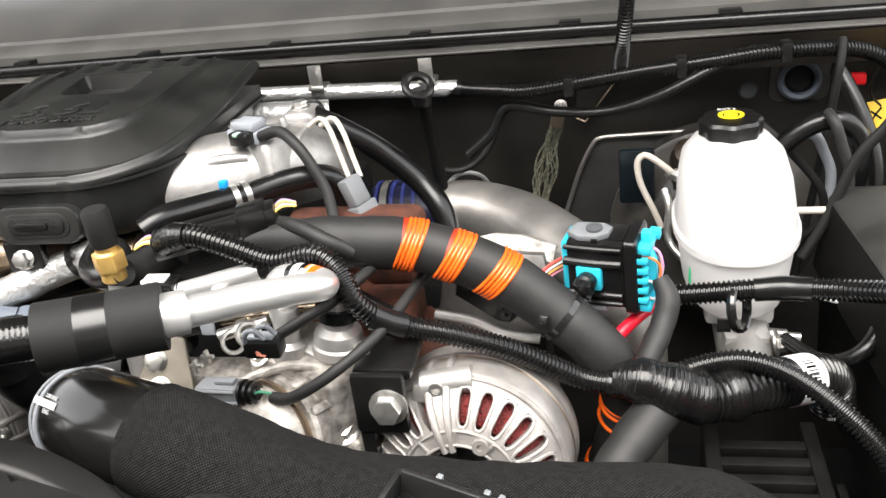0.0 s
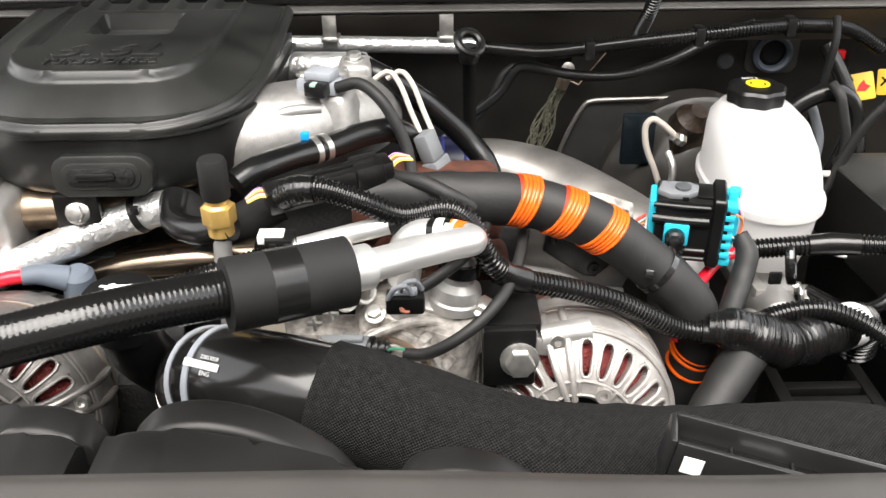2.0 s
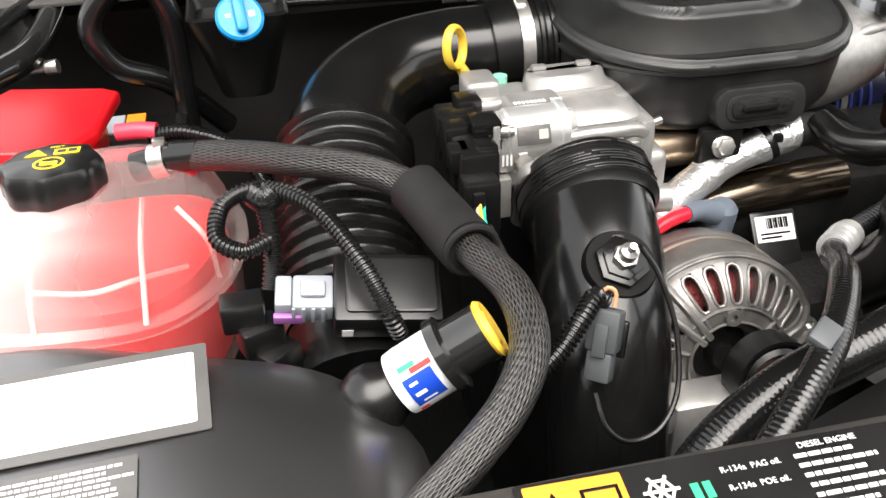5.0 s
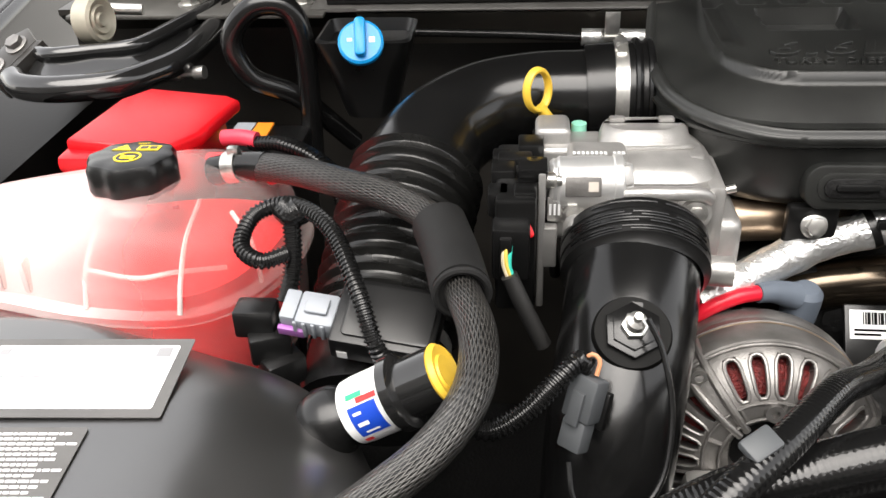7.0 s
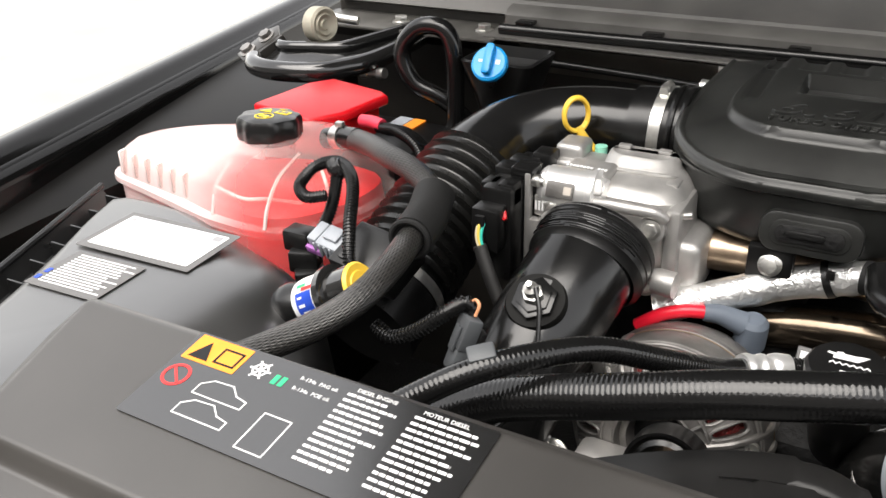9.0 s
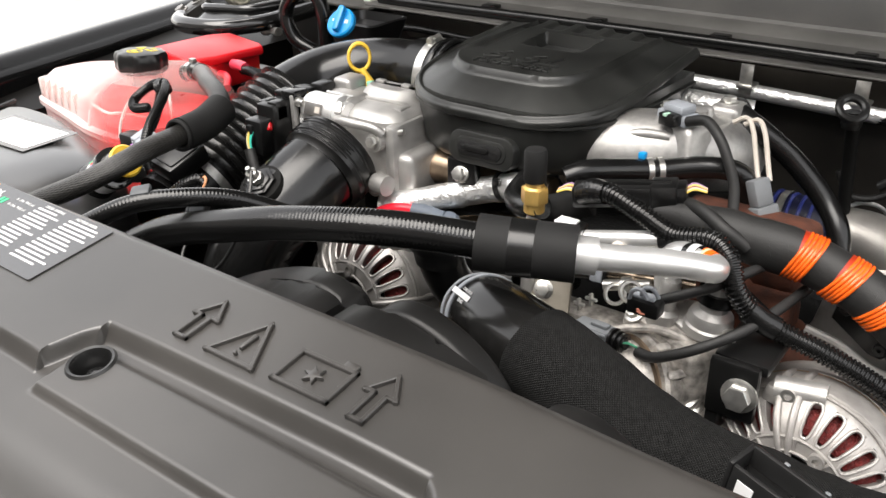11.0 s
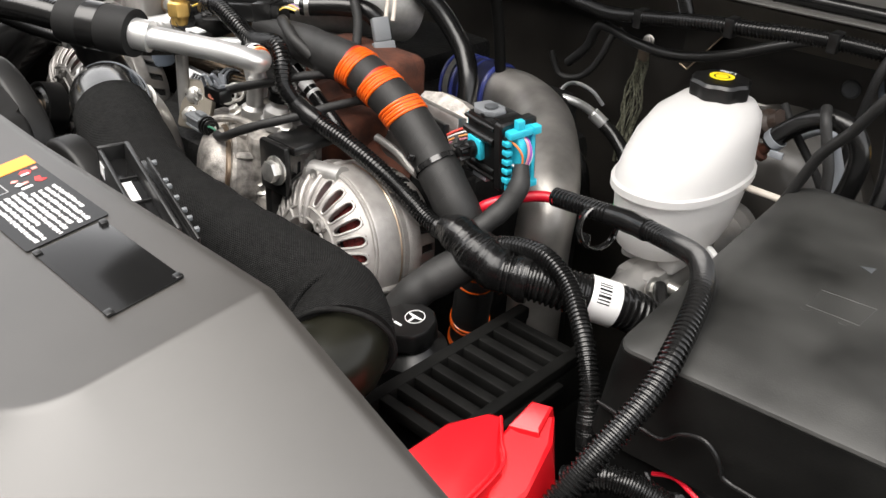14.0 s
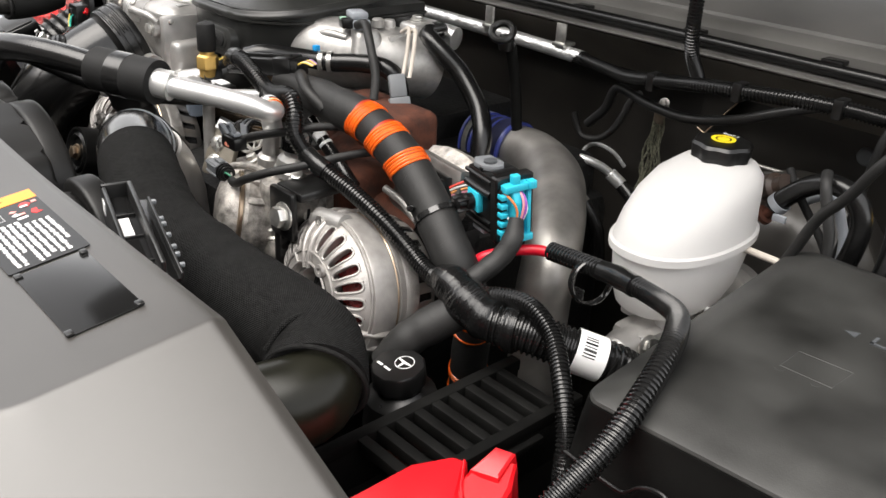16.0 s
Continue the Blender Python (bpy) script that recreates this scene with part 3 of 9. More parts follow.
def cover_z(x, y):
    z = 1.286 - 0.14 * (0.278 - y)
    z -= 0.0145 * ease((cover_edge(x) - y) / 0.011 + 0.4) * (1 - ease((x + 0.01) / 0.09))
    z -= 0.009 * ease((x + 0.30) / 0.25)
    pocket = ease((x + 0.538) / 0.012) * ease((-0.186 - x) / 0.010)
    z += 0.0080 * ease((cover_edge(x) - 0.0165 - y) / 0.012 + 0.3) * pocket * (1 - ease((0.117 - y) / 0.007))
    edge = ease((0.10 - x) / 0.12)
    if y < 0.085:
        z -= edge * 0.018 * ease((0.085 - y) / 0.045)
    if y < 0.06:
        z -= edge * 0.45 * (0.06 - y) ** 1.25
    # the right end falls away beyond a crease that turns round the front corner
    qx = max(0.0, x - (0.216 - 0.05 * (0.278 - y)) + 0.05)
    qy = max(0.0, 0.112 - y + 0.05) * ease((x - 0.01) / 0.10)
    out = math.hypot(qx, qy) - 0.05
    if out > 0:
        z -= (0.43 * qx * qx + 0.02 * qy * qy) / (qx * qx + qy * qy) * out * ease(out / 0.010 + 0.4)
    left = -1.008 + 0.22 * (0.278 - y)
    if x < left:
        z -= 0.80 * (left - x) * ease((left - x) / 0.014 + 0.35)
    z -= 0.004 * ease((y - 0.270) / 0.008)
    return z


gx = np.r_[np.linspace(-1.075, -0.96, 40), np.linspace(-0.96, -0.58, 42)[1:], np.linspace(-0.58, -0.49, 76)[1:], np.linspace(-0.49, -0.25, 40)[1:], np.linspace(-0.25, -0.155, 80)[1:], np.linspace(-0.155, 0.16, 70)[1:], np.linspace(0.16, 0.26, 60)[1:], np.linspace(0.26, 0.47, 30)[1:]]
gy = np.r_[np.linspace(-0.16, 0.09, 40), np.linspace(0.09, 0.20, 62)[1:], np.linspace(0.20, 0.278, 26)[1:]]
shroud = thing("radiator_cover", (-0.35, 0.1, 1.1), "grained dark grey plastic radiator cover panel with moulded symbols", "radiator cover")
g = Geo()
verts, faces, at = [], [], {}
for i, x in enumerate(gx):
    for j, y in enumerate(gy):
        at[i, j] = len(verts)
        verts.append((x, y, cover_z(x, y)))
for i in range(len(gx) - 1):
    for j in range(len(gy) - 1):
        cx, cy = (gx[i] + gx[i + 1]) / 2, (gy[j] + gy[j + 1]) / 2
        if any((cx - hx) ** 2 + (cy - hy) ** 2 < 0.0155**2 and cover_z(cx, cy) < hole_z(hx, hy) + 0.004 for hx, hy in HOLES):
            continue
        faces.append((at[i, j], at[i + 1, j], at[i + 1, j + 1], at[i, j + 1]))
g.add(verts, faces)
rim = [verts[at[i, len(gy) - 1]] for i in range(len(gx))]
g.add(rim + [(x, y + 0.003, z - 0.012) for x, y, z in rim] + [(x, y - 0.004, z - 0.045) for x, y, z in rim],
      [(k, k + 1, k + 1 + len(rim), k + len(rim)) for k in range(len(rim) - 1)] + [(k + len(rim), k + 1 + len(rim), k + 1 + 2 * len(rim), k + 2 * len(rim)) for k in range(len(rim) - 1)])
for side in (0, len(gx) - 1):
    edge = [verts[at[side, j]] for j in range(len(gy))]
    out = -0.02 if side == 0 else 0.03
    g.add(edge + [(x + out, y, z - 0.16) for x, y, z in edge], [(k, k + 1, k + 1 + len(edge), k + len(edge)) for k in range(len(edge) - 1)])
part("panel", g, PANEL, shroud, sharp=50)
for hx, hy in HOLES:
    hz = hole_z(hx, hy)
    m = along((hx, hy, hz), (0, -0.14, 1))
    well = lathe([(0.0195, 0.0), (0.018, 0.0022), (0.0158, 0.0016), (0.0148, -0.002), (0.0138, -0.022), (0, -0.022)], 32).moved(m)
    hole = part("fixing_hole", well, SATIN, shroud)
    if hx < 0:
        part("push_pin", lathe([(0, -0.008), (0.006, -0.009), (0.0105, -0.013), (0.0115, -0.021)], 20).moved(m), GLOSSB if hx < -0.3 else STEEL, hole)

# ---- engine block and dark masses below ----
eng = thing("engine_block", (-0.4, 0.9, 0.56), "diesel engine block low in the bay, shade in its near-black colour", "engine")
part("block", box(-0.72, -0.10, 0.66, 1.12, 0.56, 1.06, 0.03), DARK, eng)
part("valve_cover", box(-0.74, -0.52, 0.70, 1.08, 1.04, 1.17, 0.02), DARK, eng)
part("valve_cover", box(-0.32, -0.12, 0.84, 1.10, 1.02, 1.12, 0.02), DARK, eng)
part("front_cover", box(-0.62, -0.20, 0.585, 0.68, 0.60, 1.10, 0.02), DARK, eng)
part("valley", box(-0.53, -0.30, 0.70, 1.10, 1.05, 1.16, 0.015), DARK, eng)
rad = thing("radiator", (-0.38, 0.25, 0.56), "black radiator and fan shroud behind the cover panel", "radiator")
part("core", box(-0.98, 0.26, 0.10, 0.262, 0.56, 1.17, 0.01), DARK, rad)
for outline in ([(-0.68, 1.16), (-0.66, 1.172), (-0.62, 1.196), (-0.57, 1.222), (-0.52, 1.242), (-0.48, 1.2515), (-0.458, 1.251), (-0.440, 1.242), (-0.430, 1.226), (-0.426, 1.16)],
                [(-0.417, 1.16), (-0.414, 1.222), (-0.405, 1.241), (-0.388, 1.252), (-0.360, 1.254), (-0.325, 1.243), (-0.295, 1.222), (-0.275, 1.195), (-0.265, 1.16)],
                [(-0.258, 1.16), (-0.245, 1.200), (-0.225, 1.212), (-0.195, 1.210), (-0.165, 1.192), (-0.145, 1.16)]):
    line, _ = smooth_line([(x, z, 0) for x, z in outline], 0.006)
    shape = [(float(p[0]), float(p[1])) for p in line]
    flip = Matrix(((1, 0, 0, 0), (0, 0, -1, 0), (0, 1, 0, 0), (0, 0, 0, 1)))
    part("shroud_lobe", prism(shape, -0.374, -0.345, 0.006, 3).moved(flip), SHROUD, rad)
for outline in ([(-0.68, 1.15), (-0.62, 1.192), (-0.57, 1.222), (-0.52, 1.243), (-0.48, 1.250), (-0.455, 1.253), (-0.441, 1.249), (-0.436, 1.238), (-0.434, 1.15)],
                [(-0.426, 1.15), (-0.423, 1.240), (-0.414, 1.251), (-0.397, 1.2545), (-0.377, 1.253), (-0.349, 1.247), (-0.325, 1.241), (-0.286, 1.227), (-0.262, 1.213), (-0.245, 1.15)],
                [(-0.240, 1.15), (-0.232, 1.192), (-0.218, 1.200), (-0.195, 1.198), (-0.165, 1.180), (-0.145, 1.15)]):
    line, _ = smooth_line([(x, z, 0) for x, z in outline], 0.006)
    part("shroud_step", prism([(float(p[0]), float(p[1])) for p in line], -0.346, -0.290, 0.006, 3).moved(flip), SHROUD, rad)
part("shroud_plate", box(-0.75, 0.16, 0.278, 0.33, 0.60, 1.188, 0.006), SATIN, rad)
battery2 = thing("battery_tray", (0.2, 0.5, 0.95), "black plastic battery box with slotted lid", "battery box")
part("body", box(0.112, 0.213, 0.33, 0.672, 0.80, 0.985, 0.004), DULLB, battery2)
part("side", box(0.200, 0.213, 0.33, 0.672, 0.980, 1.029, 0.002), DULLB, battery2)
part("side", box(0.112, 0.124, 0.33, 0.672, 0.980, 1.029, 0.002), DULLB, battery2)
for k in range(9):
    y = 0.452 + 0.0228 * k
    part("slat", box(0.124, 0.204, y, y + 0.0118, 1.028, 1.041, 0.0015), DULLB, battery2)
for x0, x1, z0, z1 in ((0.112, 0.126, 1.028, 1.042), (0.200, 0.213, 1.028, 1.043)):
    part("lid_rail", box(x0, x1, 0.40, 0.672, z0, z1, 0.002), DULLB, battery2)
part("rusty_clamp", box(0.132, 0.160, 0.468, 0.500, 1.008, 1.020, 0.004), RUST, battery2, "rusty clamp under the slats")
part("hold_down", box(0.218, 0.226, 0.40, 0.60, 1.026, 1.034, 0.002), DULLB, battery2)

# ---- air intake cover with lettering ----
cov = thing("intake_cover", (-0.53, 0.8, 1.2), "black moulded plastic engine intake cover with raised lettering", "engine cover")


LEFT = [(0.690, -0.575), (0.694, -0.602), (0.705, -0.627), (0.722, -0.650), (0.750, -0.672), (0.785, -0.684), (0.85, -0.688), (0.966, -0.674)]
RIGHT = [(0.690, -0.495), (0.694, -0.467), (0.703, -0.446), (0.718, -0.425), (0.744, -0.405), (0.787, -0.391), (0.85, -0.385), (0.966, -0.382)]


for side in (LEFT, RIGHT):
    line, _ = smooth_line([(y, x, 0.0) for y, x in side], 0.004)
    side[:] = [(float(p[0]), float(p[1])) for p in line]


def lid_rows(n=120):
    """Rows (y, left x, right x) of the lid's outline, closer together at the front."""
    out = []
    for k in range(n):
        y = 0.690 + 0.276 * (k / (n - 1)) ** 1.35
        out.append((y, float(np.interp(y, *zip(*LEFT))), float(np.interp(y, *zip(*RIGHT)))))
    return out


def to_edge(x, y):
    """Distance inwards from the lid's front and side edges."""
    best = 9.0
    for side in (LEFT, RIGHT, [(LEFT[0][0], LEFT[0][1]), (RIGHT[0][0], RIGHT[0][1])]):
        for (ya, xa), (yb, xb) in zip(side, side[1:]):
            dx, dy = xb - xa, yb - ya
            s = min(1.0, max(0.0, ((x - xa) * dx + (y - ya) * dy) / (dx * dx + dy * dy)))
            best = min(best, math.hypot(x - xa - s * dx, y - ya - s * dy))
    return best


def lid_z(x, y):
    d = to_edge(x, y)
    s = max(0.0, y - 0.69) / 0.276
    z, top = 1.3035 + 0.034 * s, 1.3390 + 0.0115 * s
    z += 0.0045 * ease(d / 0.004) - 0.0030 * ease((d - 0.006) / 0.003)
    z += (top - 0.0105 * (1 - 0.5 * s) - z) * min(1.0, max(0.0, d - 0.008) / 0.043)
    if d > 0.0495:
        z += (top - z) * ease((d - 0.0495) / 0.0045)
    if d > 0.054:
        z -= 0.0035 * ease((0.010 - abs(x + 0.618)) / 0.004) * ease((y - 0.80) / 0.03)
        inside = ease((x + 0.577) / 0.003) * ease((-0.491 - x) / 0.003)
        if 0.846 < y < 0.912:
            z -= 0.017 * inside * min(1.0, (y - 0.846) / 0.05)
        if y > 0.925:
            z -= 0.0045 * ease((0.35 - abs(((x + 0.64) / 0.043) % 1.0 - 0.5)) / 0.12) * ease((y - 0.925) / 0.008)
    return z


rows, cols = lid_rows(), 150
verts, faces = [], []
for y, xl, xr in rows:
    for k in range(cols):
        u = k / (cols - 1)
        u = 0.6 * u + 0.4 * (0.5 - 0.5 * math.cos(math.pi * u))
        x = xl + (xr - xl) * u
        verts.append((x, y, lid_z(x, y)))
for j in range(len(rows) - 1):
    for k in range(cols - 1):
        i0 = j * cols + k
        faces.append((i0, i0 + 1, i0 + cols + 1, i0 + cols))
edge = [j * cols for j in range(len(rows) - 1, 0, -1)] + list(range(cols)) + [j * cols + cols - 1 for j in range(1, len(rows))] + [(len(rows) - 1) * cols + k for k in range(cols - 2, 0, -1)]
lip = [verts[i] for i in edge]
base = len(verts)
for out, drop in ((0.0018, 0.003), (0.0008, 0.007), (-0.006, 0.0085)):
    for x, y, z in lip:
        d = Vector((x + 0.535, y - 0.83)).normalized()
        verts.append((x + d.x * out, y + d.y * out, z - drop))
m = len(lip)
for lay in range(3):
    for k in range(m):
        a0 = edge[k] if lay == 0 else base + (lay - 1) * m + k
        a1 = edge[(k + 1) % m] if lay == 0 else base + (lay - 1) * m + (k + 1) % m
        faces.append((a0, a1, base + lay * m + (k + 1) % m, base + lay * m + k))
part("lid", Geo().add(verts, faces), COVER, cov, sharp=50)


def lower_ring(inset, z):
    left = [(x + inset, y) for y, x in LEFT[1:]]
    right = [(x - inset, y) for y, x in RIGHT[1:]]
    line, _ = smooth_line([(x, y, 0) for x, y in reversed(left)] + [(x, y, 0) for x, y in right], 0.01)
    idx = np.linspace(0, len(line) - 1, 60).astype(int)
    return [(p[0], p[1] + inset * max(0.0, (0.78 - p[1]) / 0.09), z) for p in line[idx]]


part("lower_box", loft([lower_ring(0.003, 1.310), lower_ring(0.003, 1.2985), lower_ring(-0.001, 1.2975), lower_ring(-0.001, 1.2945), lower_ring(0.003, 1.292), lower_ring(0.005, 1.270), lower_ring(0.008, 1.245), lower_ring(0.014, 1.234), lower_ring(0.034, 1.226), lower_ring(0.05, 1.224)]), COVER, cov, sharp=40)
part("slot_surround", prism(rounded(-0.046, 0.046, -0.0205, 0.0195, 0.016), -0.03, 0.009, 0.003).moved(along((-0.526, 0.692, 1.2600), (0, -1, 0.15))), COVER, cov)
slot = prism(rounded(-0.036, 0.036, -0.0125, 0.0125, 0.0115), 0, 0.0035, 0.0012)
part("slot_frame", slot.moved(along((-0.526, 0.685, 1.2610), (0, -1, 0.15))), COVER, cov)
# dark plate proud of the frame, painting the shade inside the slot
part("slot_shade_plate", prism(rounded(-0.031, 0.031, -0.0085, 0.0085, 0.008), 0, 0.003, 0.0008).moved(along((-0.526, 0.6825, 1.2613), (0, -1, 0.15))), DARK, cov)
part("slot_latch", prism(rounded(-0.022, 0.014, -0.0032, 0.0032, 0.003), 0, 0.004, 0.001).moved(along((-0.526, 0.6805, 1.2625), (0, -1, 0.15))), BLACK, cov)
def raised_text(text, x0, x1, y0, y1, deep, bold):
    """Wide block letters standing on the lid."""
    g = letters(text, 0.04, deep, bold, 1.1, 0.28, bevel=0.0006)
    lo, hi = np.min(g.v, axis=0), np.max(g.v, axis=0)
    s = Matrix.Diagonal(((x1 - x0) / (hi[0] - lo[0]), (y1 - y0) / (hi[1] - lo[1]), 1, 1))
    y = (y0 + y1) / 2
    return g.moved(Matrix.Translation(((x0 + x1) / 2, y, lid_z(-0.535, y) + deep * 0.40)) @ Matrix.Rotation(radians(2.4), 4, "X") @ s @ Matrix.Translation((-(lo[0] + hi[0]) / 2, -(lo[1] + hi[1]) / 2, 0)))


part("lettering", raised_text("6.6L", -0.590, -0.482, 0.777, 0.812, 0.0030, 0.0003), COVER, cov, "raised capacity lettering", smooth=False)
part("lettering", raised_text("TURBO DIESEL", -0.590, -0.482, 0.757, 0.770, 0.0024, 0.0001), COVER, cov, "raised engine type lettering", smooth=False)
part("tab", box(-0.580, -0.536, 0.688, 0.70, 1.192, 1.240, 0.004), BLACK, cov)
part("bolt", bolt((-0.557, 0.688, 1.222), (0, -1, 0.35), 0.0085, 0.011), STEEL, cov, "flanged steel bolt")

# ---- brake fluid reservoir and master cylinder ----
def egg(cx, cy, rx, ry, z, n=36, p=2.3):
    out = []
    for k in range(n):
        a = 2 * math.pi * k / n
        c, s = math.cos(a), math.sin(a)
        out.append((cx + rx * abs(c) ** (2 / p) * math.copysign(1, c), cy + ry * abs(s) ** (2 / p) * math.copysign(1, s), z))
    return out


res = thing("brake_fluid_reservoir", (0.165, 0.87, 1.07), "milky white brake fluid reservoir with black cap", "fluid reservoir")
body = loft([egg(0.162, 0.945, 0.0280, 0.0280, 1.236), egg(0.162, 0.945, 0.0300, 0.0300, 1.228), egg(0.163, 0.940, 0.0414, 0.0427, 1.224), egg(0.163, 0.925, 0.0544, 0.0660, 1.212), egg(0.163, 0.910, 0.0590, 0.0834, 1.195), egg(0.163, 0.900, 0.0612, 0.0941, 1.175),
             egg(0.163, 0.896, 0.0626, 0.0999, 1.158), egg(0.163, 0.895, 0.0634, 0.1018, 1.152), egg(0.163, 0.895, 0.0666, 0.1057, 1.15), egg(0.163, 0.895, 0.0666, 0.1057, 1.142), egg(0.163, 0.895, 0.0621, 0.0989, 1.14),
             egg(0.163, 0.893, 0.0594, 0.0951, 1.115), egg(0.163, 0.890, 0.0558, 0.0873, 1.088), egg(0.163, 0.885, 0.0504, 0.0776, 1.072), egg(0.163, 0.880, 0.0450, 0.0660, 1.066)])
part("tank", body, MILK, res)
capm = Matrix.Translation((0.162, 0.944, 1.226))
part("cap", lathe([(0, 0.0), (0.029, 0.0), (0.0325, 0.002), (0.0335, 0.017), (0.031, 0.0205), (0.0, 0.0225)], 48, (8, 0.05)).moved(capm), BLACK, res, "black ribbed screw cap")
part("cap_symbol", lathe([(0.0095, 0.0226), (0.0140, 0.0226), (0.0140, 0.0232), (0.0095, 0.0232)], 28).moved(capm), YELLOWPRINT, res)
part("cap_symbol", lathe([(0, 0.0226), (0.0072, 0.0226), (0.0072, 0.0231), (0, 0.0231)], 20).moved(capm), YELLOWPRINT, res)
part("cap_print", letters("DOT 3", 0.0068, 0.0004).moved(capm @ Matrix.Translation((-0.003, 0.021, 0.0222))), WHITEPRINT, res, smooth=False)
part("level_mark", box(0.1115, 0.1135, 0.835, 0.845, 1.085, 1.118, 0.0005), GREENPRINT, res, "green level mark")
for dx in (-0.024, 0.024):
    part("foot", box(0.165 + dx - 0.012, 0.165 + dx + 0.012, 0.835, 0.93, 1.045, 1.075, 0.006), MILK, res)
mc = thing("master_cylinder", (0.17, 0.88, 1.0), "cast aluminium brake master cylinder under the reservoir", "master cylinder")
part("body", lathe([(0, 0), (0.020, 0.0), (0.024, 0.004), (0.028, 0.03), (0.030, 0.05), (0.030, 0.24), (0.042, 0.245), (0.042, 0.26), (0, 0.26)], 32).moved(along((0.17, 0.775, 1.025), (0, 1, 0))), ALU, mc)
part("boss", box(0.145, 0.195, 0.80, 0.95, 1.02, 1.052, 0.008), ALU, mc)
part("bolt", bolt((0.197, 0.80, 1.045), (1, -0.2, 0.2), 0.010, 0.012), STEEL, mc)
part("fitting", lathe([(0, 0), (0.008, 0), (0.008, 0.02), (0.005, 0.022), (0.005, 0.035), (0, 0.035)], 16).moved(along((0.195, 0.84, 1.03), (1, 0, -0.1))), STEEL, mc)
part("end_boss", lathe([(0, 0), (0.014, 0), (0.016, 0.006), (0.016, 0.02), (0, 0.02)], 20).moved(along((0.14, 0.785, 1.02), (-0.4, -0.6, 0.2))), ALU, mc)
boo = thing("brake_booster", (0.16, 1.15, 0.85), "dark steel brake booster drum on the firewall", "brake booster")
part("drum", lathe([(0, 0), (0.05, 0.0), (0.09, 0.012), (0.12, 0.04), (0.135, 0.075), (0.142, 0.08), (0.142, 0.088), (0.13, 0.092), (0.13, 0.15), (0, 0.15)], 48).moved(along((0.165, 1.055, 1.02), (0, 1, 0))), BAYPAINT, boo)
part("stay_plate", prism([(-0.05, 1.00), (-0.02, 1.085), (-0.002, 1.125), (0.012, 1.137), (0.20, 1.142), (0.20, 1.00)], 0, 0.006, 0.002).moved(Matrix(((1, 0, 0, 0), (0, 0, -1, 1.20), (0, 1, 0, 0), (0, 0, 0, 1)))), surf("grey_pressed_steel", (0.05, 0.049, 0.047), 0.38, 0.3), boo)
part("plate_rim", sweep([(-0.048, 1.190, 1.004), (-0.02, 1.190, 1.086), (0.0, 1.190, 1.127), (0.014, 1.190, 1.138), (0.06, 1.190, 1.140), (0.20, 1.190, 1.143)], 0.0035, 10, 0.006), TURBO, boo)

# ---- coolant tank ----
tank = thing("coolant_tank", (-1.18, 0.68, 1.1), "translucent coolant tank half full of red coolant", "coolant tank")
TANK = [(-1.385, 0.640), (-1.365, 0.618), (-1.297, 0.602), (-1.23, 0.588), (-1.165, 0.572), (-1.10, 0.568), (-1.06, 0.582), (-1.03, 0.618), (-1.012, 0.68), (-1.015, 0.735), (-1.045, 0.765), (-1.12, 0.772), (-1.22, 0.752), (-1.32, 0.715), (-1.372, 0.678)]


def tank_ring(grow, z, dx=0.0, dy=0.0, cut=None, n=72):
    pts = np.array(TANK)
    c = pts.mean(0)
    line, _ = smooth_line([(*p, 0) for p in TANK] + [(*TANK[0], 0)], 0.012)
    idx = np.linspace(0, len(line) - 1, n, endpoint=False).astype(int)
    out = []
    for p in line[idx]:
        d = p[:2] - c
        q = c + d * (1 + grow / np.linalg.norm(d))
        x = q[0] + dx
        if cut:
            x = max(x, cut)
        out.append((x, q[1] + dy, z))
    return out


def tank_top(ring_pts, drop=0.12):
    return [(x, y, z - drop * max(0.0, -1.13 - x) ** 1.1 - 0.10 * max(0.0, x + 1.09)) for x, y, z in ring_pts]


shell = loft([tank_ring(-0.035, 1.085), tank_ring(-0.012, 1.095), tank_ring(-0.006, 1.12), tank_ring(-0.004, 1.185), tank_ring(0.006, 1.189), tank_ring(0.006, 1.197), tank_ring(-0.004, 1.201), tank_top(tank_ring(-0.008, 1.235)), tank_top(tank_ring(-0.018, 1.256)),
              tank_top(tank_ring(-0.040, 1.268)), tank_top(tank_ring(-0.075, 1.273))])
part("shell", shell, TANKP, tank)
inner = [tank_ring(-0.045, 1.092, cut=-1.36), tank_ring(-0.016, 1.105, cut=-1.36), tank_ring(-0.012, 1.18, cut=-1.36), tank_ring(-0.016, 1.206, cut=-1.36), tank_ring(-0.03, 1.212, cut=-1.35)]
part("coolant", loft(inner), FLUID, tank, "red coolant seen through the plastic")
for k in range(6):
    x = -1.35 + 0.026 * k
    part("rib", box(x - 0.005, x + 0.005, 0.612 - 0.18 * (x + 1.35), 0.63, 1.203, 1.236, 0.004), TANKP, tank)
for line in ([(-1.085, 0.571, 1.198), (-1.082, 0.578, 1.225), (-1.080, 0.600, 1.252), (-1.078, 0.64, 1.268)], [(-1.165, 0.574, 1.200), (-1.162, 0.584, 1.232), (-1.158, 0.612, 1.258)], [(-1.030, 0.622, 1.198), (-1.035, 0.63, 1.23), (-1.055, 0.645, 1.254)], [(-1.16, 0.583, 1.232), (-1.12, 0.581, 1.226), (-1.085, 0.582, 1.232), (-1.05, 0.60, 1.226)]):
    part("mould_line", sweep(line, 0.0022, 8, 0.006), TANKP, tank)
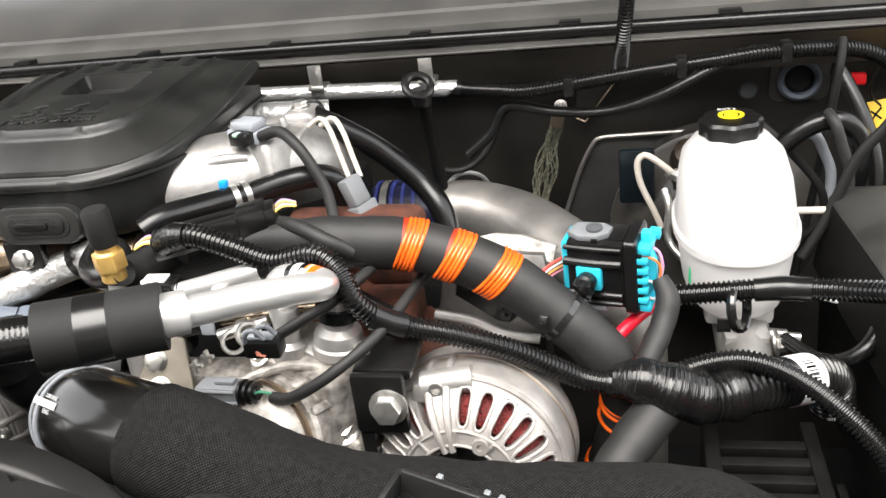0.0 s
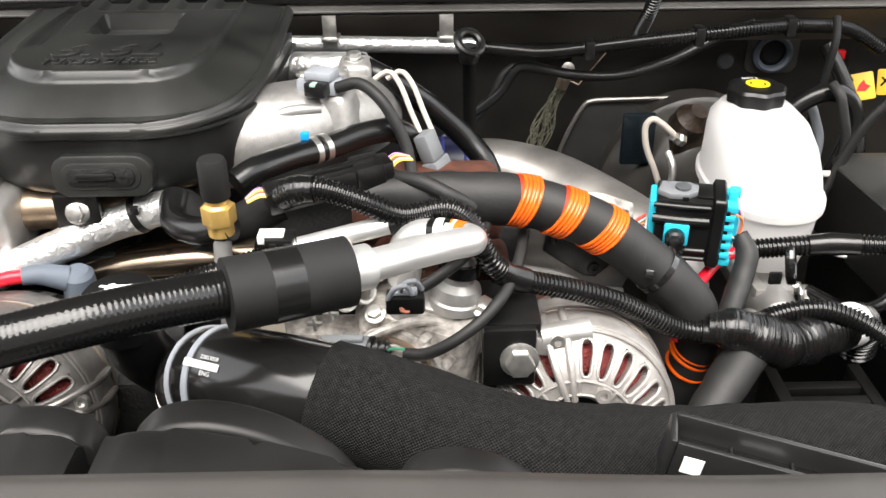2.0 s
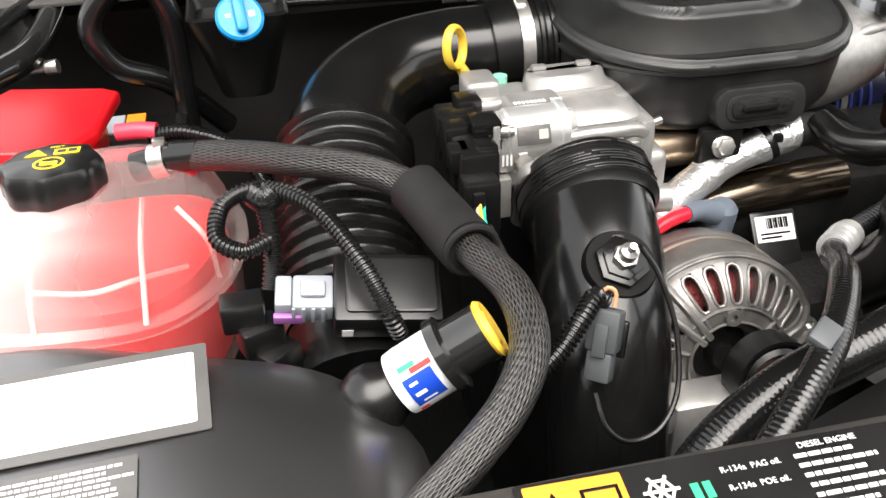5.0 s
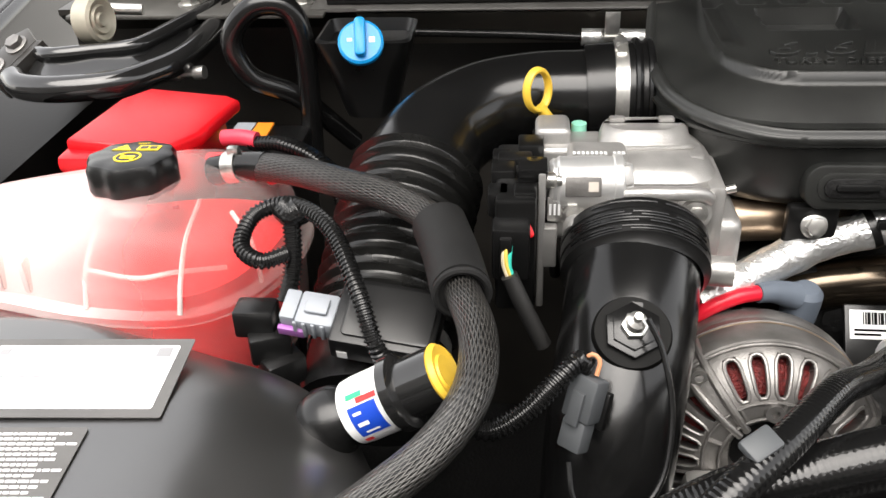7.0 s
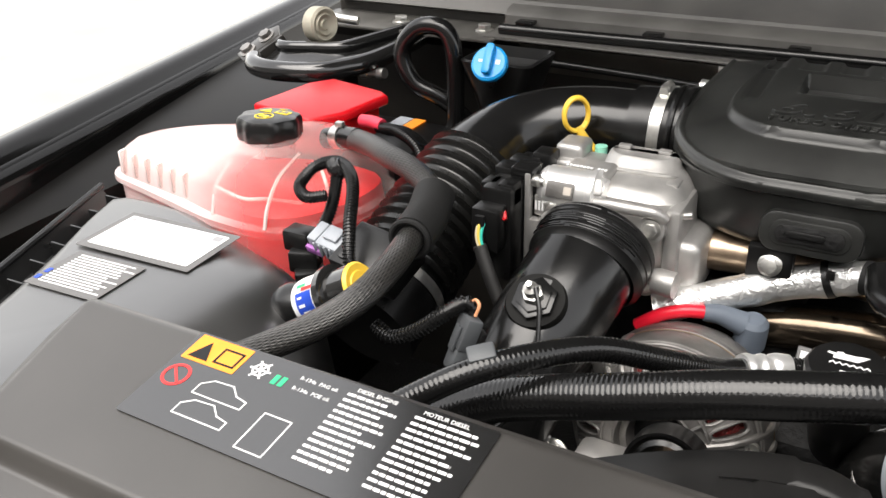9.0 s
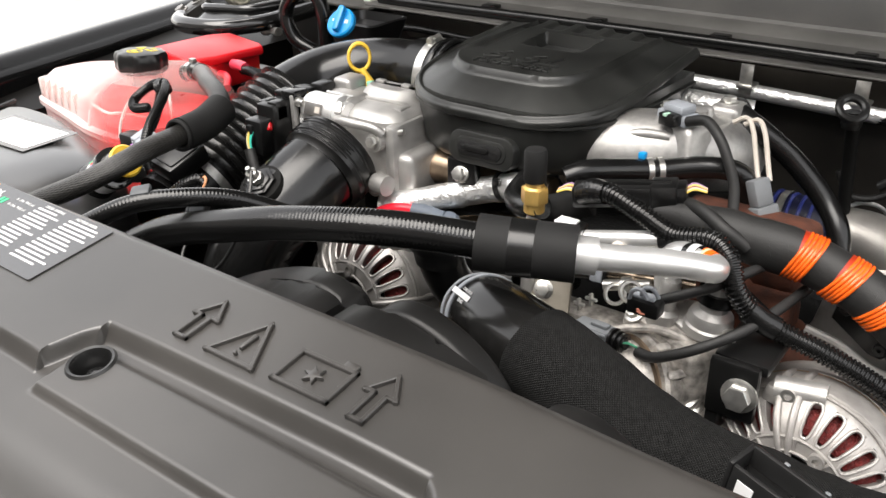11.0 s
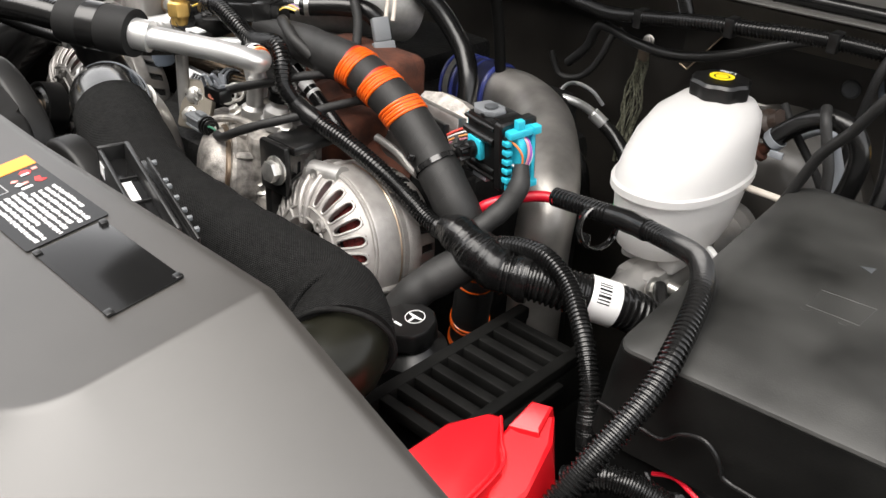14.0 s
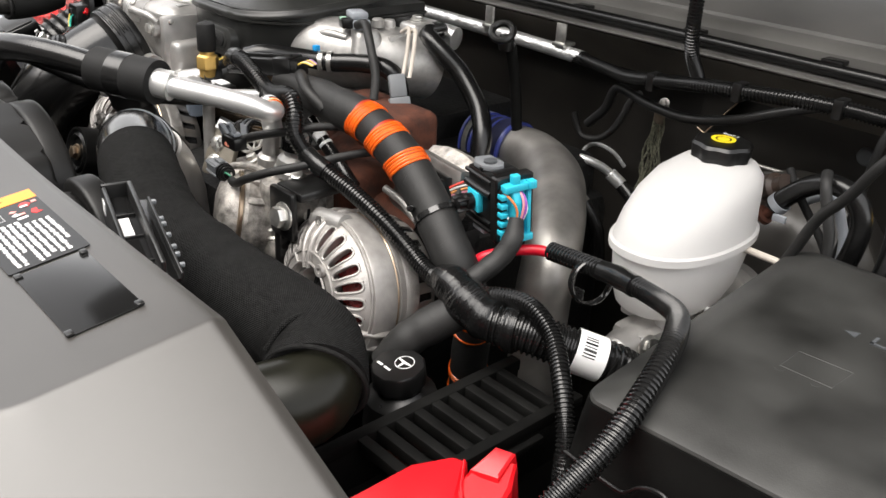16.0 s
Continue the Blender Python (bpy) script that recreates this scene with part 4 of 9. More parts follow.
cm = Matrix.Translation((-1.144, 0.668, 1.268)) @ Matrix.Rotation(radians(-4), 4, "X") @ Matrix.Diagonal((0.93, 0.93, 1.0, 1))
part("neck", lathe([(0.03, -0.02), (0.032, -0.012), (0.030, 0.006), (0, 0.006)], 32).moved(cm), TANKP, tank)
cap = part("cap", lathe([(0, -0.004), (0.035, -0.004), (0.039, 0.0), (0.041, 0.004), (0.041, 0.022), (0.038, 0.027), (0.030, 0.029), (0, 0.029)], 64, (8, 0.045)).moved(cm), BLACK, tank, "black fluted pressure cap")
tri = [(-0.020, 0.006), (-0.002, 0.006), (-0.011, 0.0205)]
part("print", prism(tri, 0.0291, 0.0296, 0).moved(cm), YELLOWPRINT, cap, smooth=False)
book = prism(rounded(0.003, 0.024, 0.006, 0.018, 0.001), 0.0291, 0.0296, 0)
part("print", book.moved(cm), YELLOWPRINT, cap, smooth=False)
part("print", prism(rounded(0.0055, 0.0125, 0.009, 0.0155, 0.001), 0.0296, 0.0299, 0).join(prism(rounded(0.0145, 0.0215, 0.009, 0.0155, 0.001), 0.0296, 0.0299, 0)).moved(cm), BLACK, cap, smooth=False)
part("print", lathe([(0.0105, 0.0291), (0.0125, 0.0291), (0.0125, 0.0296), (0.0105, 0.0296)], 28).join(prism([(-0.010, -0.002), (0.010, -0.002), (0.010, 0.0005), (-0.010, 0.0005)], 0.0291, 0.0296, 0), Matrix.Rotation(radians(-40), 4, "Z")).moved(cm @ Matrix.Translation((0.002, -0.012, 0))), YELLOWPRINT, cap, smooth=False)
part("print", prism(rounded(-0.007, 0.007, -0.004, 0.003, 0.002), 0.0291, 0.0296, 0).moved(cm @ Matrix.Translation((0.002, -0.012, 0))), YELLOWPRINT, cap, smooth=False)
part("print", letters("HOT", 0.0055, 0.0004).moved(cm @ Matrix.Translation((0.004, 0.0245, 0.0291))), YELLOWPRINT, cap, smooth=False)

# ---- air box ----
abox = thing("air_box", (-1.08, 0.38, 1.0), "black plastic air filter box with white stickers", "air box")
AIR = [(-1.255, 0.512), (-1.23, 0.526), (-1.13, 0.528), (-1.03, 0.512), (-0.955, 0.482), (-0.915, 0.435), (-0.905, 0.39), (-0.915, 0.33), (-0.93, 0.24), (-0.94, 0.12), (-1.09, 0.10), (-1.135, 0.20), (-1.175, 0.29), (-1.212, 0.39), (-1.236, 0.45)]


def air_ring(grow, z, n=80, tilt=0.0):
    c = np.array(AIR).mean(0)
    line, _ = smooth_line([(*p, 0) for p in AIR] + [(*AIR[0], 0)], 0.008)
    idx = np.linspace(0, len(line) - 1, n, endpoint=False).astype(int)
    out = []
    for p in line[idx]:
        d = p[:2] - c
        near = 0.35 + 0.65 * ease((p[0] + 1.17) / 0.2) if grow < 0 else 1.0
        q = c + d * (1 + grow * near / np.linalg.norm(d))
        out.append((q[0], q[1], z - 0.10 * max(0.0, q[0] + 0.99) - tilt * max(0, 0.3 - q[1])))
    return out


GAUGE = along((-0.926, 0.431, 1.216), (0.85, -0.02, 0.50)) @ Matrix.Diagonal((0.86, 0.86, 1.0, 1))
part("upper_shell", loft([air_ring(0.016, 1.05), air_ring(0.012, 1.12), air_ring(0.007, 1.165), air_ring(0.001, 1.188), air_ring(-0.010, 1.207), air_ring(-0.028, 1.2225), air_ring(-0.050, 1.232), air_ring(-0.075, 1.2375), air_ring(-0.10, 1.2395)]), AIRBOX, abox, sharp=60)


def rail_pt(t, z, off=0.0):
    return (-1.312 + 0.128 * t + off, 0.545 - 0.34 * t, z)


part("lower_shell", loft([[rail_pt(t, 1.218), rail_pt(t, 1.200, 0.012), rail_pt(t, 1.196, 0.060), rail_pt(t, 1.16, 0.10), rail_pt(t, 1.0, 0.12), rail_pt(t, 1.0, 0.0)] for t in (0, 0.35, 0.7, 1.0, 1.45)]), BLACK, abox)
part("rim", sweep([rail_pt(t, 1.221) for t in (0, 0.5, 1.0, 1.45)], 0.004, 8, 0.03), BLACK, abox)
for k in range(13):
    t = 0.06 + 0.112 * k
    x, y, _ = rail_pt(t, 0)
    part("fin", box(x + 0.022, x + 0.064, y - 0.0013, y + 0.0013, 1.192, 1.222, 0.0008), BLACK, abox)
lx = Matrix.Translation((-1.105, 0.436, 1.2415)) @ Matrix.Rotation(radians(2.5), 4, "Z") @ Matrix.Rotation(radians(0.3), 4, "Y")
part("sticker_border", prism(rounded(-0.072, 0.072, -0.041, 0.041, 0.002), -0.0004, 0.0002, 0).moved(lx), CLEARFILM, abox, "clear border of the sticker", smooth=False)
lab = part("sticker", prism(rounded(-0.064, 0.064, -0.033, 0.033, 0.002), 0, 0.0006, 0).moved(lx), WHITE, abox, "white emission sticker", smooth=False)
part("print", letters("EMISSION CONTROL", 0.0052, 0.0003).moved(lx @ Matrix.Translation((0.028, 0.027, 0.0007))).join(letters("INFORMATION", 0.0052, 0.0003).moved(lx @ Matrix.Translation((0.028, 0.021, 0.0007)))), GREYPRINT, lab, smooth=False)
bars = Geo()
for k in range(6):
    bars.join(box(-0.05, 0.0 - 0.006 * (k % 3), 0.012 - 0.007 * k, 0.0135 - 0.007 * k, 0.0006, 0.0009, 0), lx)
part("print", bars, GREYPRINT, lab, smooth=False)
for mark in (box(0.050, 0.060, 0.020, 0.030, 0.0006, 0.0009, 0), box(-0.060, -0.053, 0.022, 0.029, 0.0006, 0.0009, 0)):
    part("print", mark.moved(lx), GREYPRINT, lab, smooth=False)
l2 = Matrix.Translation((-1.115, 0.352, 1.2405)) @ Matrix.Rotation(radians(2.5), 4, "Z")
lab = part("sticker", prism(rounded(-0.044, 0.044, -0.034, 0.034, 0.002), 0, 0.0005, 0).moved(l2), CLEARFILM, abox, "clear caution sticker with white print", smooth=False)
bars = Geo()
random.seed(5)
for k in range(13):
    wdt = random.uniform(0.058, 0.072)
    x = -0.034
    while x < -0.034 + wdt:
        w = random.uniform(0.002, 0.0065)
        bars.join(box(x, x + w, 0.0270 - 0.0044 * k, 0.0290 - 0.0044 * k, 0.0005, 0.0008, 0), l2)
        x += w + 0.0010
part("print", bars, WHITEPRINT, lab, smooth=False)
for mark in (box(-0.042, -0.037, -0.012, -0.004, 0.0005, 0.0009, 0), box(-0.042, -0.037, -0.024, -0.017, 0.0005, 0.0009, 0)):
    part("print", mark.moved(l2), BLUEPRINT, lab, smooth=False)

# ---- air filter gauge and flow sensor ----
fm = GAUGE
gauge = thing("filter_gauge", (-0.92, 0.43, 1.18), "air filter gauge with blue and white label and yellow end", "gauge")
part("grommet", lathe([(0, -0.030), (0.016, -0.028), (0.025, -0.020), (0.0285, -0.010), (0.027, 0.0), (0.022, 0.008), (0.0195, 0.013), (0, 0.013)], 36).moved(fm), RUBBER, gauge)
part("body", lathe([(0, 0.012), (0.025, 0.012), (0.0255, 0.016), (0.0255, 0.046), (0, 0.046)], 36).moved(fm), WHITE, gauge, "white labelled barrel")
part("label_band", lathe([(0.0258, 0.018), (0.0258, 0.044)], 40).moved(fm), WHITEPRINT, gauge)
half = Geo()
for k in range(14):
    a0, a1 = radians(140 + k * 4), radians(144 + k * 4)
    half.add([(0.0262 * math.cos(a), 0.0262 * math.sin(a), z) for a, z in ((a0, 0.019), (a1, 0.019), (a1, 0.040), (a0, 0.040))], [(0, 1, 2, 3)])
part("label_print", half.moved(fm), BLUEPRINT, gauge)
marks = Geo()
for a, w, z0, z1 in ((150, 5, 0.022, 0.028), (168, 7, 0.022, 0.030), (186, 4, 0.024, 0.034), (196, 4, 0.022, 0.026)):
    a0, a1 = radians(a), radians(a + w)
    marks.add([(0.0265 * math.cos(q), 0.0265 * math.sin(q), z) for q, z in ((a0, z0), (a1, z0), (a1, z1), (a0, z1))], [(0, 1, 2, 3)])
part("label_mark", marks.moved(fm), WHITEPRINT, gauge)
for mat_, a, z0, z1 in ((REDPRINT, 128, 0.027, 0.042), (GREENPRINT, 118, 0.020, 0.032), (REDPRINT, 202, 0.018, 0.024)):
    a0, a1 = radians(a), radians(a + 9)
    part("label_mark", Geo().add([(0.0265 * math.cos(q), 0.0265 * math.sin(q), z) for q, z in ((a0, z0), (a1, z0), (a1, z1), (a0, z1))], [(0, 1, 2, 3)]).moved(fm), mat_, gauge)
part("collar", lathe([(0.0255, 0.044), (0.030, 0.045), (0.030, 0.052), (0.024, 0.054), (0, 0.054)], 40).moved(fm), GLOSSB, gauge)
part("barrel", lathe([(0.023, 0.052), (0.0225, 0.078), (0, 0.078)], 32).moved(fm), GLOSSB, gauge)
part("end_button", lathe([(0, 0.077), (0.021, 0.077), (0.0235, 0.080), (0.021, 0.083), (0.014, 0.0815), (0.013, 0.083), (0.006, 0.082), (0, 0.083)], 32).moved(fm), YELLOW, gauge, "yellow reset button")

mafm = Matrix.Translation((-0.906, 0.530, 1.222)) @ Euler((radians(22), radians(6), radians(-6))).to_matrix().to_4x4()
maf = thing("air_flow_sensor", (-0.91, 0.53, 1.19), "black air flow sensor module with pale grey plug", "sensor")
part("module", box(-0.040, 0.038, -0.028, 0.030, -0.016, 0.010, 0.003).moved(mafm), BLACK, maf)
part("raised_lid", prism(rounded(-0.032, 0.034, -0.022, 0.024, 0.004), 0.010, 0.0125, 0.001).moved(mafm), SATIN, maf)
part("plug", box(-0.070, -0.040, -0.015, 0.014, -0.013, 0.006, 0.003).moved(mafm), PALE, maf)
part("plug_latch", box(-0.064, -0.046, -0.007, 0.007, 0.006, 0.010, 0.002).moved(mafm), PALE, maf)
part("plug_collar", box(-0.082, -0.070, -0.013, 0.013, -0.012, 0.006, 0.002).moved(mafm), PALE, maf)
for k in range(4):
    part("plug_rib", box(-0.070 + 0.007 * k, -0.067 + 0.007 * k, -0.0175, -0.0155, -0.011, 0.007, 0.0008).moved(mafm), PALE, maf)
part("plug_lock", box(-0.083, -0.062, -0.0175, -0.013, -0.013, -0.004, 0.001).moved(mafm), surf("violet_plastic", (0.35, 0.12, 0.40), 0.4), maf)
part("print", box(-0.034, -0.026, -0.0285, -0.0281, -0.012, -0.004, 0).moved(mafm), WHITEPRINT, maf, smooth=False)

# ---- intake duct ----
duct = thing("intake_duct", (-0.86, 0.75, 1.12), "black moulded intake duct with corrugated bellows", "intake duct")
part("elbow", sweep([(-0.735, 0.852, 1.277, 0.047), (-0.79, 0.851, 1.276, 0.047), (-0.845, 0.838, 1.270, 0.048), (-0.885, 0.805, 1.258, 0.051), (-0.903, 0.770, 1.243, 0.055), (-0.909, 0.742, 1.231, 0.0575)], 0.047, 32, 0.006), SHAPED, duct)
bell = [(-0.908, 0.748, 1.2335), (-0.911, 0.728, 1.225), (-0.917, 0.690, 1.207), (-0.922, 0.645, 1.185), (-0.925, 0.60, 1.163)]
bl, bu = smooth_line(bell, 0.00125)
prof = [(*p, 0.0575 + 0.0068 * (0.5 + 0.5 * math.cos(2 * math.pi * s / 0.0150)) ** 4) for p, s in zip(bl, bu)]
part("bellows", sweep(prof, sides=36, step=0.00125), BELLOWS, duct, "corrugated rubber bellows")
part("cuff", sweep([(-0.925, 0.602, 1.164), (-0.926, 0.575, 1.152), (-0.928, 0.53, 1.135)], 0.0585, 32, 0.01), RUBBER, duct)
part("hose_cuff", sweep([(-0.745, 0.852, 1.277), (-0.715, 0.852, 1.279), (-0.688, 0.852, 1.280)], 0.0525, 36, 0.006), RUBBER, duct)
part("ridge", ring((-0.686, 0.852, 1.280), (1, 0, 0), 0.052, 0.004, 40), RUBBER, duct)
part("ridge", ring((-0.698, 0.852, 1.280), (1, 0, 0), 0.052, 0.004, 40), RUBBER, duct)
part("inlet", sweep([(-0.69, 0.852, 1.280), (-0.66, 0.852, 1.280), (-0.63, 0.85, 1.28)], 0.045, 32, 0.01), SATIN, duct)
clamp = part("hose_clamp", lathe([(0.0532, -0.0065), (0.0542, -0.0065), (0.0542, 0.0065), (0.0532, 0.0065)], 48).moved(along((-0.714, 0.852, 1.279), (1, 0, 0))), STEEL, duct, "steel worm-drive clamp")
part("clamp_screw", lathe([(0, 0), (0.005, 0), (0.0055, 0.003), (0.004, 0.004), (0.004, 0.024), (0, 0.024)], 16).moved(along((-0.714, 0.832, 1.333), (0, 1, 0.15))), STEEL, clamp)
part("clamp_housing", box(-0.720, -0.708, 0.838, 0.856, 1.329, 1.338, 0.002), STEEL, clamp)
part("hose_clamp", lathe([(0.0592, -0.006), (0.0602, -0.006), (0.0602, 0.006), (0.0592, 0.006)], 48).moved(along((-0.9255, 0.585, 1.157), (-0.02, -1, -0.45))), STEEL, duct, "steel worm-drive clamp")
part("clamp_screw", lathe([(0, 0), (0.006, 0), (0.0065, 0.004), (0.0045, 0.005), (0.0045, 0.022), (0, 0.022)], 16).moved(along((-0.905, 0.566, 1.2165), (1, 0, -0.1))), STEEL, duct)

# ---- washer filler ----
wash = thing("washer_filler", (-0.99, 1.0, 1.2), "black washer filler neck with blue cap", "washer filler")
part("funnel", loft([[(x, y, 1.20) for x, y in rounded(-1.02, -0.96, 0.985, 1.045, 0.02)], [(x, y, 1.255) for x, y in rounded(-1.035, -0.945, 0.975, 1.055, 0.02)], [(x, y, 1.298) for x, y in rounded(-1.045, -0.935, 0.965, 1.065, 0.012)], [(x, y, 1.300) for x, y in rounded(-1.041, -0.939, 0.969, 1.061, 0.012)], [(x, y, 1.285) for x, y in rounded(-1.037, -0.943, 0.973, 1.057, 0.012)]]), BLACK, wash)
wm = along((-0.988, 0.955, 1.300), (0.08, -0.78, 0.62)) @ Matrix.Scale(0.94, 4)
part("cap", lathe([(0, 0), (0.025, 0), (0.027, 0.002), (0.027, 0.009), (0.024, 0.0115), (0, 0.0115)], 36).moved(wm), BLUE, wash, "blue screw cap")
part("cap_grip", prism(rounded(-0.0065, 0.0065, -0.020, 0.027, 0.005), 0.0112, 0.022, 0.003).moved(wm), BLUE, wash)
part("cap_print", box(-0.016, -0.010, 0.0, 0.004, 0.0115, 0.012, 0).join(box(0.010, 0.017, -0.002, 0.005, 0.0115, 0.012, 0)).moved(wm), WHITEPRINT, wash, smooth=False)

# ---- dipstick ----
dip = thing("dipstick", (-0.80, 0.81, 1.22), "yellow ring-handled transmission dipstick", "dipstick")
dm = along((-0.795, 0.778, 1.312), (0.72, -0.68, 0.10)) @ Matrix.Scale(0.77, 4)
part("ring_handle", ring((0, 0, 0), (0, 0, 1), 0.0225, 0.0038, 36, 10, 1.6).moved(dm @ Matrix.Diagonal((0.85, 1.08, 1, 1))), YELLOW, dip)
part("neck", sweep([(-0.792, 0.778, 1.297, 0.0045), (-0.788, 0.779, 1.289, 0.0055), (-0.783, 0.781, 1.280, 0.0065), (-0.779, 0.782, 1.272, 0.0085)], sides=14, step=0.002), YELLOW, dip)
part("foot", box(-0.788, -0.769, 0.776, 0.787, 1.268, 1.276, 0.002), YELLOW, dip)
part("tube", sweep([(-0.793, 0.783, 1.27), (-0.785, 0.79, 1.20), (-0.77, 0.83, 1.08)], 0.006, 12, 0.02), BLACK, dip)

# ---- throttle body ----
thr = thing("throttle_body", (-0.72, 0.68, 1.2), "cast aluminium throttle body with black electronics", "throttle body")
part("housing", box(-0.772, -0.652, 0.662, 0.752, 1.20, 1.268, 0.012, 3), ALU, thr)
part("dome", loft([[(x, y, z) for x, y in rounded(x0, x1, y0, 0.750, [0.020, 0.028, 0.014, 0.014], 5)] for x0, x1, y0, z in ((-0.748, -0.644, 0.664, 1.255), (-0.747, -0.645, 0.666, 1.272), (-0.744, -0.650, 0.672, 1.279), (-0.742, -0.655, 0.680, 1.2825), (-0.741, -0.660, 0.704, 1.285), (-0.741, -0.662, 0.708, 1.287), (-0.739, -0.664, 0.716, 1.2945), (-0.737, -0.666, 0.720, 1.297))]), ALU, thr, sharp=28)
part("bridge", box(-0.797, -0.735, 0.712, 0.755, 1.23, 1.283, 0.006, 3), ALU, thr)
part("rear_block", box(-0.797, -0.766, 0.722, 0.760, 1.25, 1.297, 0.006, 3), ALU, thr)
for x in (-0.725, -0.682):
    part("vent_tab", box(x - 0.007, x + 0.007, 0.737, 0.746, 1.294, 1.301, 0.002), ALU, thr)
part("dome_ledge", sweep([(-0.737, 0.7055, 1.2865), (-0.70, 0.7055, 1.2865), (-0.668, 0.708, 1.2865), (-0.660, 0.716, 1.282), (-0.652, 0.722, 1.270)], 0.0022, 8, 0.004), ALU, thr)
part("side_pocket", box(-0.668, -0.654, 0.694, 0.716, 1.276, 1.2845, 0.003), ALU, thr)
motor = lathe([(0, 0), (0.018, 0.0), (0.0205, 0.003), (0.0205, 0.006), (0.0225, 0.008), (0.0225, 0.052), (0.0245, 0.053), (0.0245, 0.059), (0.018, 0.062), (0.016, 0.068), (0, 0.068)], 40)
part("motor", motor.moved(along((-0.786, 0.667, 1.272), (1, 0.01, 0.0))), BRIGHT, thr, "polished motor can")
part("motor_cradle", box(-0.786, -0.728, 0.652, 0.690, 1.225, 1.262, 0.006, 3), ALU, thr)
part("motor_clip", prism(rounded(-0.007, 0.007, -0.008, 0.009, 0.004), 0, 0.006, 0.002).moved(along((-0.726, 0.657, 1.282), (0.25, -0.75, 0.6))), ALU, thr)
part("label_plate", box(-0.0145, 0.0145, -0.0082, 0.0082, 0, 0.002, 0.0006).moved(along((-0.759, 0.6462, 1.279), (0, -0.95, 0.32))), ALUDARK, thr)
part("sticker", box(-0.003, 0.005, -0.004, 0.004, 0.002, 0.0024, 0).moved(along((-0.752, 0.6462, 1.279), (0, -0.95, 0.32))), TAN, thr, smooth=False)
num = Geo()
for k in range(12):
    for row, n in ((0, 12), (1, 8)):
        if k < n and k != 8:
            num.join(box(-0.7665 + 0.0037 * k, -0.7642 + 0.0037 * k, 0.6795 - 0.006 * row, 0.6833 - 0.006 * row, 1.2925 - 0.0022 * row, 1.2935 - 0.0022 * row, 0))
part("print_ledge", box(-0.770, -0.720, 0.668, 0.712, 1.262, 1.2915, 0.006, 3), ALU, thr)
part("print", num, WHITEPRINT, thr, smooth=False)
part("motor_screw", lathe([(0, 0), (0.0055, 0), (0.0065, 0.002), (0.0065, 0.008), (0.004, 0.010), (0.004, 0.014), (0, 0.014)], 16).moved(along((-0.790, 0.648, 1.284), (1, -0.1, 0))), STEEL, thr)
part("side_strip", box(-0.7955, -0.7895, 0.640, 0.650, 1.165, 1.2925, 0.0015), ALU, thr)
part("strip_foot", box(-0.793, -0.779, 0.640, 0.652, 1.205, 1.243, 0.002), ALU, thr)
part("strip_rib", box(-0.788, -0.775, 0.648, 0.662, 1.245, 1.268, 0.002), ALU, thr)
for k in range(3):
    part("rating_mark", box(-0.7862 + 0.0036 * k, -0.7842 + 0.0036 * k, 0.6468, 0.6475, 1.252, 1.262, 0), WHITEPRINT, thr, smooth=False)
ctl = part("control_unit", box(-0.830, -0.797, 0.612, 0.722, 1.180, 1.284, 0.004), BLACK, thr, "black electronics housing")
part("lid_square", box(-0.812, -0.788, 0.642, 0.668, 1.284, 1.296, 0.0015), BLACKLABEL, ctl)
for x0, x1, y0, y1, z in ((-0.834, -0.814, 0.650, 0.672, 1.291), (-0.829, -0.800, 0.676, 0.694, 1.290), (-0.812, -0.790, 0.696, 0.722, 1.293), (-0.834, -0.818, 0.684, 0.706, 1.287), (-0.836, -0.818, 0.622, 0.644, 1.284), (-0.815, -0.797, 0.618, 0.638, 1.287)):
    part("control_rib", box(x0, x1, y0, y1, 1.262, z, 0.0025), BLACK, ctl)
for y in (0.632, 0.664, 0.690):
    part("clip_tongue", box(-0.8325, -0.8285, y - 0.006, y + 0.006, 1.245, 1.276, 0.0015), BLACK, ctl)
part("harness_plug", box(-0.832, -0.802, 0.592, 0.616, 1.222, 1.268, 0.003), BLACK, thr)
part("plug_ridge", box(-0.826, -0.816, 0.588, 0.594, 1.226, 1.262, 0.002), BLACK, thr)
part("plug_lock", prism(rounded(-0.0035, 0.0035, -0.008, 0.008, 0.003), 0, 0.007, 0.0015).moved(along((-0.805, 0.612, 1.258), (0.15, -0.8, 0.55)) @ Matrix.Rotation(radians(18), 4, "Z")), RED, thr, "red locking clip")
for x, z, col in ((-0.8195, 1.262, (0.85, 0.62, 0.12)), (-0.8165, 1.258, (0.05, 0.62, 0.48)), (-0.8215, 1.260, (0.75, 0.66, 0.45))):
    part("wire", sweep([(x, 0.598, z), (x - 0.001, 0.590, z - 0.008), (x - 0.001, 0.586, z - 0.020), (x + 0.004, 0.584, z - 0.034)], 0.0017, 8, 0.003), surf("lead_colour", col, 0.4), thr)
part("lead", sweep([(-0.818, 0.584, 1.232), (-0.806, 0.580, 1.205), (-0.79, 0.578, 1.17)], 0.007, 12, 0.006), TAPE, thr)
for x, z in ((-0.767, 1.254), (-0.666, 1.252), (-0.668, 1.192)):
    boss = part("boss", lathe([(0, -0.03), (0.0145, -0.03), (0.0135, 0.0), (0, 0.0)], 24).moved(along((x, 0.652, z), (0, -1, 0.1))), ALU, thr)
    part("bolt", bolt((x, 0.652, z), (0, -1, 0.1), 0.0075, 0.007), STEEL, boss)
part("flange", prism(rounded(-0.058, 0.052, -0.046, 0.046, 0.016), 0, 0.012, 0.003).moved(along((-0.716, 0.652, 1.222), (-0.05, -0.86, -0.45))), ALU, thr)
